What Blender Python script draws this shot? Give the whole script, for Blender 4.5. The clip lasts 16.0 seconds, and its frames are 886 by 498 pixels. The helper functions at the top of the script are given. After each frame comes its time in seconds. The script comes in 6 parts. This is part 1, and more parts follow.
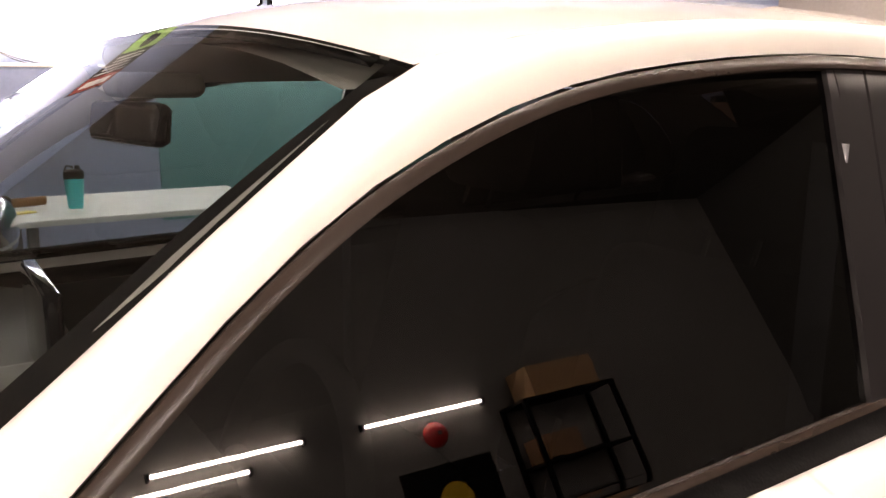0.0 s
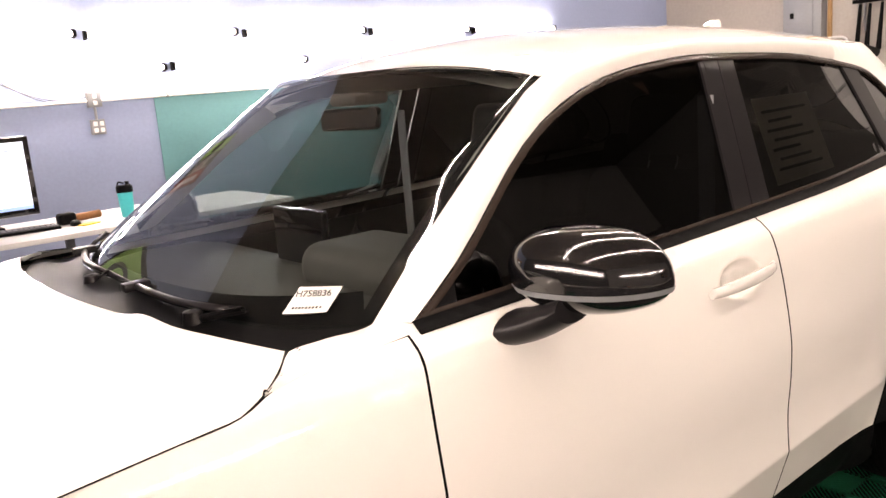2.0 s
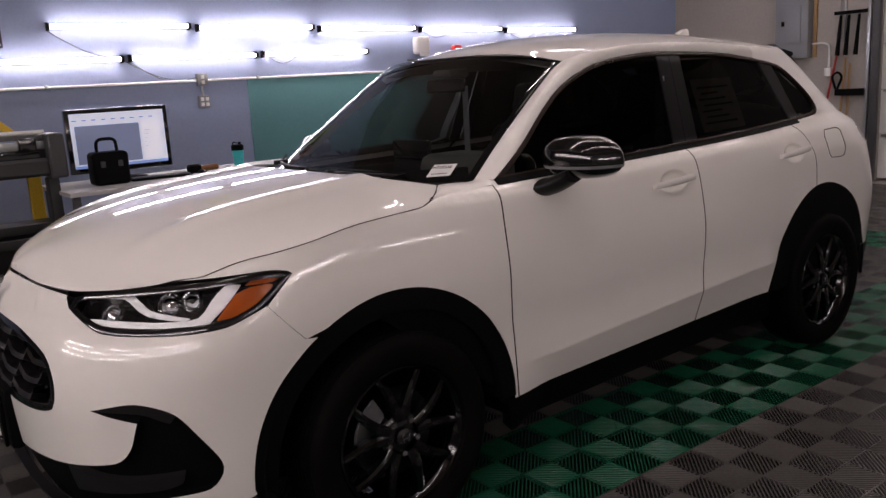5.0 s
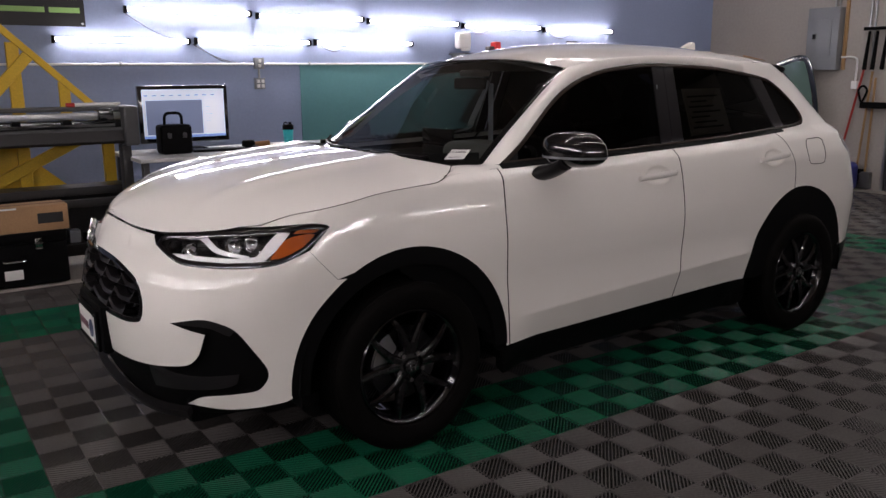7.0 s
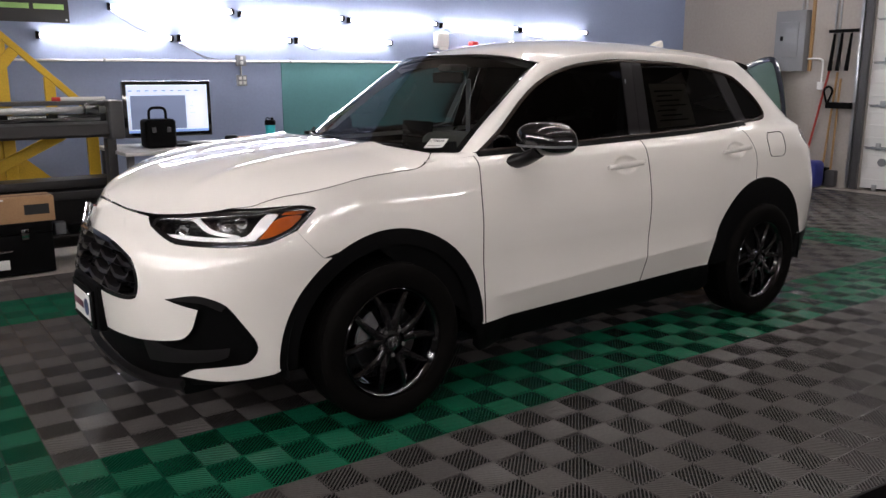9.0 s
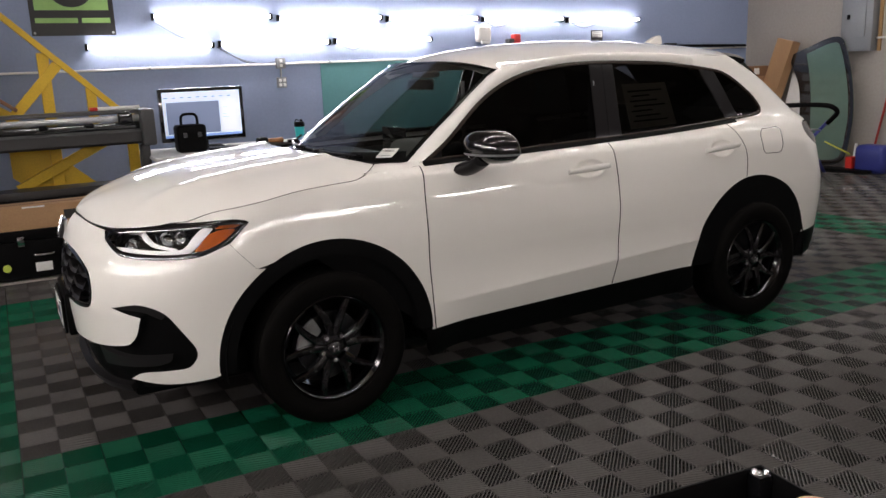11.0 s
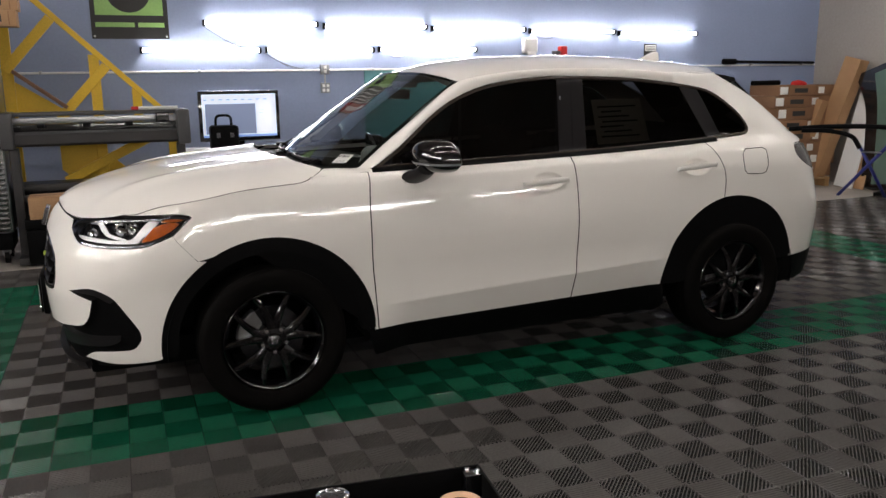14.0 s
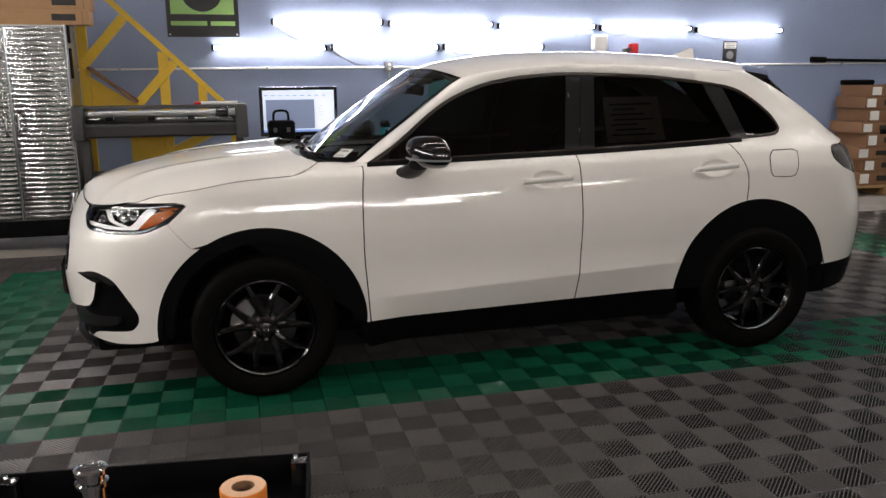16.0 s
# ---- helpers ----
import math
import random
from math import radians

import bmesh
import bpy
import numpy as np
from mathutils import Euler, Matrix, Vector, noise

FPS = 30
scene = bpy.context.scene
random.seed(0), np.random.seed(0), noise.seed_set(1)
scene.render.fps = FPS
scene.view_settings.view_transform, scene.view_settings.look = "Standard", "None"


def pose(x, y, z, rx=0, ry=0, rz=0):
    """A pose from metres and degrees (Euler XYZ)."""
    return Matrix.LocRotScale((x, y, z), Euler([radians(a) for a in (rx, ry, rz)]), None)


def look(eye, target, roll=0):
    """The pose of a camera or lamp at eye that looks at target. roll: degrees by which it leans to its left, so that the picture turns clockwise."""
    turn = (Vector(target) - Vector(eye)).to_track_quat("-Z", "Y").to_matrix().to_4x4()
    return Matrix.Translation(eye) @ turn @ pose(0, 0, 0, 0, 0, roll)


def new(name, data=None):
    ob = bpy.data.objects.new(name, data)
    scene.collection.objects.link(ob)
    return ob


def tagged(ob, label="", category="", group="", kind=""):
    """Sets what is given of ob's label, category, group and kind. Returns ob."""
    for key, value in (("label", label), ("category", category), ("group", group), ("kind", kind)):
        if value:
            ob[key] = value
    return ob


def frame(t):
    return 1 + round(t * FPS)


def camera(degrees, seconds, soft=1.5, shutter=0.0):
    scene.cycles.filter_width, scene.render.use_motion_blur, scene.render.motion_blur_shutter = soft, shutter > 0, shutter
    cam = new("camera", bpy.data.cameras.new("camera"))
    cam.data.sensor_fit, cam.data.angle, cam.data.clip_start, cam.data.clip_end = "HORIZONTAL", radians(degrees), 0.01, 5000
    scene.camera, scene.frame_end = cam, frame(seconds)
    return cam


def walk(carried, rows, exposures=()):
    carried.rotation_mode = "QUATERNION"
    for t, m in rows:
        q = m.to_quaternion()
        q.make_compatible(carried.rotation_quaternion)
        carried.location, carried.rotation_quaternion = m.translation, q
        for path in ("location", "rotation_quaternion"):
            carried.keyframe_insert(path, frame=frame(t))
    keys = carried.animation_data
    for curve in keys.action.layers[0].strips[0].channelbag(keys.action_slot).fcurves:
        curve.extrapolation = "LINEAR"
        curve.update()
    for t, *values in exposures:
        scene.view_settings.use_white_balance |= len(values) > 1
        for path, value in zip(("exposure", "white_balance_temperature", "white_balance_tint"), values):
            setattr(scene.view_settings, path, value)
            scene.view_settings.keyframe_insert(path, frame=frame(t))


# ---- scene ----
cam = camera(57.3, 16.0)
PATH = [
    (0, (0.671, -1.231, 1.484), (1.743, 0.411, 1.090), 0.4),
    (0.5, (0.467, -1.367, 1.483), (1.607, 0.228, 1.087), -1.6),
    (1, (0.203, -1.503, 1.486), (1.373, 0.070, 1.089), -2.7),
    (1.5, (-0.057, -1.666, 1.499), (1.147, -0.121, 1.098), -4.1),
    (2, (-0.274, -1.870, 1.501), (0.953, -0.340, 1.105), -4.7),
    (2.5, (-0.529, -2.041, 1.482), (0.712, -0.524, 1.088), -4.0),
    (3, (-0.736, -2.229, 1.496), (0.53, -0.732, 1.101), -4.4),
    (3.5, (-0.919, -2.441, 1.491), (0.344, -0.941, 1.096), -3.8),
    (4, (-1.127, -2.586, 1.475), (0.118, -1.073, 1.078), -3.0),
    (4.5, (-1.274, -2.727, 1.464), (-0.036, -1.207, 1.066), -3.4),
    (5, (-1.347, -2.897, 1.443), (-0.154, -1.343, 1.043), -3.3),
    (7.3, (-1.691, -3.51, 1.479), (-0.583, -1.899, 1.059), -0.2),
    (7.5, (-1.731, -3.533, 1.463), (-0.619, -1.922, 1.054), -0.0),
    (8, (-1.773, -3.56, 1.443), (-0.661, -1.95, 1.03), -0.2),
    (8.5, (-1.753, -3.602, 1.434), (-0.608, -2.016, 1.018), -0.2),
    (9, (-1.754, -3.627, 1.436), (-0.596, -2.05, 1.02), -0.1),
    (9.2, (-1.729, -3.671, 1.439), (-0.572, -2.094, 1.025), -0.7),
    (11.3, (-1.126, -4.157, 1.546), (-0.204, -2.437, 1.109), -1.8),
    (11.5, (-1.083, -4.228, 1.512), (-0.168, -2.499, 1.096), -1.6),
    (12, (-0.984, -4.379, 1.524), (-0.106, -2.63, 1.108), -0.3),
    (12.5, (-0.947, -4.452, 1.528), (-0.092, -2.692, 1.111), 0.5),
    (13, (-0.866, -4.452, 1.531), (-0.024, -2.687, 1.112), 0.2),
    (13.5, (-0.731, -4.442, 1.538), (0.075, -2.66, 1.118), -0.3),
    (14, (-0.617, -4.489, 1.542), (0.117, -2.677, 1.119), -0.6),
    (14.5, (-0.472, -4.6, 1.544), (0.159, -2.749, 1.123), -1.0),
    (15, (-0.361, -4.673, 1.534), (0.188, -2.796, 1.113), -0.5),
    (15.5, (-0.242, -4.689, 1.52), (0.281, -2.806, 1.098), -0.2),
    (16, (-0.093, -4.67, 1.525), (0.39, -2.776, 1.101), -0.4),
]
EXPOSURES = [(0, 1.6, 7600, 22), (1.5, 1.6, 7500, 22), (2.5, 1.55, 7200, 20), (3.5, 1.0, 6800, 24), (4.2, 0.35, 6600, 25), (5.0, -0.27, 6500, 24), (7.5, 0.02, 6200, 17), (8.2, 0.26, 6200, 15), (9.0, 0.40, 6200, 14), (12, 0.40, 6350, 11), (16, 0.36, 6350, 10)]
walk(cam, [(t, look(eye, target, roll)) for t, eye, target, roll in PATH], EXPOSURES)

# ---- light: the shop has no daylight, only LED tubes; some rows are added ----
TUBE_POWER = 54.0
world = bpy.data.worlds.new("world")
scene.world = world
world.use_nodes = True
world.node_tree.nodes["Background"].inputs[0].default_value = (0.02, 0.022, 0.025, 1)
world.node_tree.nodes["Background"].inputs[1].default_value = 0.0

# ---- materials ----


def material(name, colour, rough=0.5, metal=0.0, vary=0.08, scale=6.0, grain=60.0, bump=0.0, coat=0.0, random_value=0.0, emit=0.0, spec=0.5):
    """A plain surface with wear at two scales: broad stains and fine grain."""
    m = bpy.data.materials.new(name)
    m.use_nodes = True
    nt = m.node_tree
    n, link = nt.nodes, nt.links.new
    bsdf = n["Principled BSDF"]
    bsdf.inputs["Roughness"].default_value = rough
    bsdf.inputs["Metallic"].default_value = metal
    bsdf.inputs["Coat Weight"].default_value = coat
    bsdf.inputs["Coat Roughness"].default_value = 0.02
    bsdf.inputs["Specular IOR Level"].default_value = spec
    co = n.new("ShaderNodeTexCoord")
    big = n.new("ShaderNodeTexNoise")
    big.inputs["Scale"].default_value = scale
    big.inputs["Detail"].default_value = 5
    fine = n.new("ShaderNodeTexNoise")
    fine.inputs["Scale"].default_value = grain
    fine.inputs["Detail"].default_value = 3
    link(co.outputs["Object"], big.inputs["Vector"])
    link(co.outputs["Object"], fine.inputs["Vector"])
    add = n.new("ShaderNodeMath")
    add.operation = "ADD"
    link(big.outputs["Fac"], add.inputs[0])
    link(fine.outputs["Fac"], add.inputs[1])
    span = n.new("ShaderNodeMapRange")
    span.inputs["From Min"].default_value, span.inputs["From Max"].default_value = 0.7, 1.3
    span.inputs["To Min"].default_value, span.inputs["To Max"].default_value = 1 - vary, 1 + vary
    link(add.outputs[0], span.inputs["Value"])
    hsv = n.new("ShaderNodeHueSaturation")
    hsv.inputs["Color"].default_value = (*colour, 1)
    value = span.outputs["Result"]
    if random_value:
        info = n.new("ShaderNodeObjectInfo")
        rnd = n.new("ShaderNodeMapRange")
        rnd.inputs["To Min"].default_value, rnd.inputs["To Max"].default_value = 1 - random_value, 1 + random_value
        link(info.outputs["Random"], rnd.inputs["Value"])
        mul = n.new("ShaderNodeMath")
        mul.operation = "MULTIPLY"
        link(value, mul.inputs[0])
        link(rnd.outputs["Result"], mul.inputs[1])
        value = mul.outputs[0]
    link(value, hsv.inputs["Value"])
    link(hsv.outputs["Color"], bsdf.inputs["Base Color"])
    if emit:
        bsdf.inputs["Emission Color"].default_value = (*colour, 1)
        bsdf.inputs["Emission Strength"].default_value = emit
    if bump:
        b = n.new("ShaderNodeBump")
        b.inputs["Strength"].default_value = bump
        b.inputs["Distance"].default_value = 0.004
        link(fine.outputs["Fac"], b.inputs["Height"])
        link(b.outputs["Normal"], bsdf.inputs["Normal"])
    return m


def glass(name, tint, gloss=1.0):
    """A thin tinted pane: it lets light through in its tint and mirrors by Fresnel."""
    m = bpy.data.materials.new(name)
    m.use_nodes = True
    nt = m.node_tree
    nt.nodes.clear()
    out = nt.nodes.new("ShaderNodeOutputMaterial")
    mix = nt.nodes.new("ShaderNodeMixShader")
    clear = nt.nodes.new("ShaderNodeBsdfTransparent")
    clear.inputs["Color"].default_value = (*tint, 1)
    gl = nt.nodes.new("ShaderNodeBsdfGlossy")
    gl.inputs["Roughness"].default_value = 0.005
    gl.inputs["Color"].default_value = (gloss, gloss, gloss, 1)
    fr = nt.nodes.new("ShaderNodeFresnel")
    fr.inputs["IOR"].default_value = 1.5
    nt.links.new(fr.outputs[0], mix.inputs[0])
    nt.links.new(clear.outputs[0], mix.inputs[1])
    nt.links.new(gl.outputs[0], mix.inputs[2])
    nt.links.new(mix.outputs[0], out.inputs[0])
    return m


M_PAINT = material("pearl_white_paint", (0.86, 0.835, 0.795), 0.5, 0.0, 0.012, 1.5, 400, coat=1.0, spec=0.2)
M_GLOSS_BLACK = material("gloss_black", (0.006, 0.006, 0.007), 0.12, 0, 0.1, coat=1.0)
M_TRIM = material("black_plastic", (0.004, 0.004, 0.0043), 0.5, 0, 0.15, 8, 300, bump=0.15, spec=0.05)
M_SATIN = material("satin_black", (0.012, 0.011, 0.012), 0.30, 0, 0.08, spec=0.24)
M_RUBBER = material("tyre_rubber", (0.0038, 0.0034, 0.0032), 0.65, 0, 0.2, 9, 120, bump=0.25, spec=0.05)
M_SURROUND = material("satin_brown_black", (0.030, 0.021, 0.017), 0.27, 0, 0.1)
M_RIM = material("black_alloy", (0.002, 0.002, 0.0025), 0.10, 0.0, 0.1, coat=1.0, spec=0.3)
M_CHROME = material("chrome", (0.75, 0.76, 0.78), 0.08, 1.0, 0.04)
M_STEEL = material("brushed_steel", (0.42, 0.43, 0.44), 0.3, 1.0, 0.12)
M_DISC = material("brake_steel", (0.05, 0.05, 0.053), 0.35, 1.0, 0.15)
M_WINDSCREEN = glass("windscreen_glass", (0.61, 0.67, 0.66))
M_TINT = glass("tinted_glass", (0.022, 0.022, 0.025))
M_TINT_REAR = glass("privacy_glass", (0.13, 0.125, 0.115))
M_TINT_LIGHT = glass("light_tint_glass", (0.38, 0.42, 0.42))
M_LENS = glass("lamp_lens", (0.9, 0.9, 0.9))
M_WHITE = material("white_plastic", (0.78, 0.78, 0.77), 0.35, 0, 0.03)
M_LIGHTGUIDE = material("frosted_light_guide", (0.92, 0.93, 0.94), 0.3, 0, 0.02, coat=0.6)
M_AMBER = material("amber_plastic", (0.413, 0.088, 0.007), 0.2, 0, 0.08, coat=1.0)
M_RED_LENS = material("dark_red_lens", (0.16, 0.008, 0.008), 0.12, 0, 0.1, coat=1.0)
M_CABIN = material("cabin_plastic", (0.045, 0.044, 0.040), 0.6, 0, 0.12, 12, 300, bump=0.2)
M_CLOTH = material("black_seat_cloth", (0.016, 0.016, 0.017), 0.85, 0, 0.2, 20, 400, bump=0.3)
M_HEADLINER = material("grey_headliner", (0.30, 0.29, 0.27), 0.9, 0, 0.05)
M_WALL_BLUE = material("blue_wall_paint", (0.25, 0.305, 0.46), 0.6, 0, 0.05, 1.2, 40, bump=0.12)
M_WALL_TEAL = material("teal_wall_paint", (0.085, 0.235, 0.26), 0.6, 0, 0.05, 1.2, 40, bump=0.1)
M_WALL_GREY = material("grey_wall_paint", (0.38, 0.352, 0.322), 0.65, 0, 0.07, 1.0, 30, bump=0.12)
M_CEILING = material("dark_ceiling", (0.085, 0.066, 0.052), 0.9, 0, 0.1)
# for walls out of view: dark so that little light bounces off them
M_WALL_DARK = material("low_bounce_wall", (0.06, 0.057, 0.053), 0.8, 0, 0.1, 1.0, 30)
M_WALL_SOUTH = material("grey_back_wall_paint", (0.17, 0.16, 0.15), 0.7, 0, 0.1, 1.0, 30)
M_CONCRETE = material("bare_concrete", (0.34, 0.31, 0.28), 0.7, 0, 0.18, 2.5, 50, bump=0.2)
# near black: the shade between the tile ribs is put into this colour
M_TILE_SHADE = material("shadowed_slab", (0.004, 0.004, 0.004), 0.95, spec=0.1)
M_TILE_GREY = material("grey_floor_plastic", (0.080, 0.074, 0.0715), 0.24, 0, 0.12, 3.0, 90, bump=0.1, random_value=0.10)
M_TILE_GREEN = material("green_floor_plastic", (0.006, 0.082, 0.043), 0.24, 0, 0.12, 3.0, 90, bump=0.1, random_value=0.10)
M_TUBE = material("led_tube", (1.0, 0.93, 0.86), 0.4, emit=TUBE_POWER, vary=0.0)
M_YELLOW = material("yellow_painted_wood", (0.66, 0.42, 0.02), 0.5, 0, 0.12, 4, 80, bump=0.2)
M_CARD = material("cardboard", (0.40, 0.235, 0.12), 0.8, 0, 0.10, 5, 90, bump=0.15, random_value=0.15)
M_CARD_DARK = material("brown_cardboard", (0.22, 0.115, 0.06), 0.8, 0, 0.12, 5, 90, bump=0.15, random_value=0.2)
M_PRINT = material("black_print", (0.02, 0.02, 0.02), 0.6)
M_PAPER = material("white_paper", (0.75, 0.75, 0.73), 0.7, 0, 0.05)
M_GREY_METAL = material("grey_enamel", (0.24, 0.25, 0.265), 0.4, 0.2, 0.06, 3, 60)
M_DARK_METAL = material("dark_grey_plastic", (0.06, 0.06, 0.065), 0.4, 0, 0.1)
M_CABINET = material("ribbed_aluminium", (0.40, 0.40, 0.40), 0.22, 1.0, 0.06, 3)


# ---- building tools ----


def finish(name, bm, mat, parent=None, label="", smooth=None):
    """One mesh object out of a bmesh; smooth: the angle in degrees up to which edges look round."""
    if smooth is not None:
        limit = radians(smooth)
        for f in bm.faces:
            f.smooth = True
        for e in bm.edges:
            e.smooth = e.is_boundary or e.calc_face_angle(0) < limit
    me = bpy.data.meshes.new(name)
    bm.to_mesh(me)
    bm.free()
    me.materials.append(mat)
    ob = new(name, me)
    if parent:
        ob.parent = parent
    if label:
        ob["label"] = label
    return ob


def part(name, bm, mat, parent, label="", smooth=35):
    return finish(name, bm, mat, parent, label, smooth)


def thing(name, label, category, place=None, group="", kind=""):
    ob = new(name)
    if place is not None:
        ob.matrix_basis = place
    return tagged(ob, label, category, group, kind)


def box(x0, x1, y0, y1, z0, z1, bevel=0.0, bm=None, m=None):
    bm = bm or bmesh.new()
    c = Matrix.Translation(((x0 + x1) / 2, (y0 + y1) / 2, (z0 + z1) / 2)) @ Matrix.Diagonal((x1 - x0, y1 - y0, z1 - z0, 1))
    made = bmesh.ops.create_cube(bm, size=1, matrix=(m @ c) if m else c)
    if bevel:
        edges = list({e for v in made["verts"] for e in v.link_edges})
        bmesh.ops.bevel(bm, geom=edges, offset=bevel, segments=2, profile=0.6, affect="EDGES")
    return bm


def rod(a, b, r, n=12, bm=None, r2=None):
    """A round bar from a to b."""
    bm = bm or bmesh.new()
    a, b = Vector(a), Vector(b)
    m = Matrix.Translation((a + b) / 2) @ (b - a).to_track_quat("Z", "Y").to_matrix().to_4x4()
    bmesh.ops.create_cone(bm, cap_ends=True, segments=n, radius1=r, radius2=r if r2 is None else r2, depth=(b - a).length, matrix=m)
    return bm


def beam(a, b, w, h, bm=None, up=(0, 1, 0)):
    """A square timber from a to b: w across, h along the direction up."""
    bm = bm or bmesh.new()
    a, b = Vector(a), Vector(b)
    zz = (b - a).normalized()
    yy = (Vector(up) - zz * zz.dot(Vector(up))).normalized()
    xx = yy.cross(zz)
    m = Matrix(((xx.x, yy.x, zz.x, 0), (xx.y, yy.y, zz.y, 0), (xx.z, yy.z, zz.z, 0), (0, 0, 0, 1)))
    m = Matrix.Translation((a + b) / 2) @ m @ Matrix.Diagonal((w, h, (b - a).length, 1))
    made = bmesh.ops.create_cube(bm, size=1, matrix=m)
    bmesh.ops.bevel(bm, geom=list({e for v in made["verts"] for e in v.link_edges}), offset=0.003, segments=1, affect="EDGES")
    return bm


def tube(points, r, n=8, bm=None):
    """A bent pipe or cable through the points."""
    bm = bm or bmesh.new()
    pts = [Vector(p) for p in points]
    rings, side = [], None
    for i, p in enumerate(pts):
        d = (pts[min(i + 1, len(pts) - 1)] - pts[max(i - 1, 0)]).normalized()
        if side is None:
            side = d.orthogonal().normalized()
        side = (side - d * side.dot(d)).normalized()
        up = d.cross(side)
        rings.append([bm.verts.new(p + r * (math.cos(k * 2 * math.pi / n) * side + math.sin(k * 2 * math.pi / n) * up)) for k in range(n)])
    for a, b in zip(rings, rings[1:]):
        for k in range(n):
            bm.faces.new((a[k], a[(k + 1) % n], b[(k + 1) % n], b[k]))
    bm.faces.new(rings[0][::-1])
    bm.faces.new(rings[-1])
    return bm


def lathe(profile, n=40, axis="Z", bm=None, m=None):
    """A turned body: profile of (radius, height) pairs."""
    bm = bm or bmesh.new()
    rings = []
    for r, h in profile:
        ring = []
        for k in range(n):
            a = 2 * math.pi * k / n
            p = Vector((r * math.cos(a), r * math.sin(a), h)) if axis == "Z" else Vector((r * math.cos(a), h, r * math.sin(a)))
            ring.append(bm.verts.new(m @ p if m else p))
        rings.append(ring)
    for a, b in zip(rings, rings[1:]):
        for k in range(n):
            bm.faces.new((a[k], a[(k + 1) % n], b[(k + 1) % n], b[k]))
    bmesh.ops.recalc_face_normals(bm, faces=bm.faces)
    return bm


def prism(outline_xz, y0, y1, bm=None, m=None, bevel=0.0):
    """A slab with the given outline in x and z, from y0 to y1."""
    bm = bm or bmesh.new()
    t = (lambda p: m @ Vector(p)) if m else Vector
    a = [bm.verts.new(t((x, y0, z))) for x, z in outline_xz]
    b = [bm.verts.new(t((x, y1, z))) for x, z in outline_xz]
    faces = [bm.faces.new(a), bm.faces.new(b[::-1])]
    k = len(a)
    for i in range(k):
        faces.append(bm.faces.new((a[i], b[i], b[(i + 1) % k], a[(i + 1) % k])))
    bmesh.ops.recalc_face_normals(bm, faces=bm.faces)
    if bevel:
        bmesh.ops.bevel(bm, geom=list({e for f in faces for e in f.edges}), offset=bevel, segments=2, affect="EDGES")
    return bm


def spline(pts, step=0.02):
    """Points along a smooth line through pts (any dimension)."""
    p = [np.array(q, float) for q in pts]
    if len(p) == 2:
        k = max(int(np.linalg.norm(p[1] - p[0]) / step), 1)
        return [tuple(p[0] + (p[1] - p[0]) * i / k) for i in range(k)] + [tuple(p[1])]
    out = []
    for i in range(len(p) - 1):
        a, b = p[i], p[i + 1]
        ma = (b - p[i - 1]) / 2 if i else b - a
        mb = (p[i + 2] - a) / 2 if i + 2 < len(p) else b - a
        la = np.linalg.norm(b - a)
        ma *= min(1, la / (np.linalg.norm(ma) + 1e-9))
        mb *= min(1, la / (np.linalg.norm(mb) + 1e-9))
        k = max(int(la / step), 1)
        for j in range(k):
            t = j / k
            out.append(tuple(a * (1 + 2 * t) * (1 - t) ** 2 + b * t * t * (3 - 2 * t) + ma * t * (1 - t) ** 2 + mb * t * t * (t - 1)))
    return out + [tuple(p[-1])]


def outline(*runs, step=0.02):
    """A closed outline out of smooth runs that meet at corners."""
    out = []
    for run in runs:
        for q in spline(run, step):
            if not out or math.dist(q, out[-1]) > 1e-4:
                out.append(q)
    while math.dist(out[0], out[-1]) < 1e-4:
        out.pop()
    return out


def normal_at(fn, a, b, sign, h=0.004):
    p = Vector(fn(a, b))
    da = Vector(fn(a + h, b)) - Vector(fn(a - h, b))
    db = Vector(fn(a, b + h)) - Vector(fn(a, b - h))
    n = da.cross(db) * sign
    return p, (n.normalized() if n.length > 1e-12 else Vector((0, 0, 1)))


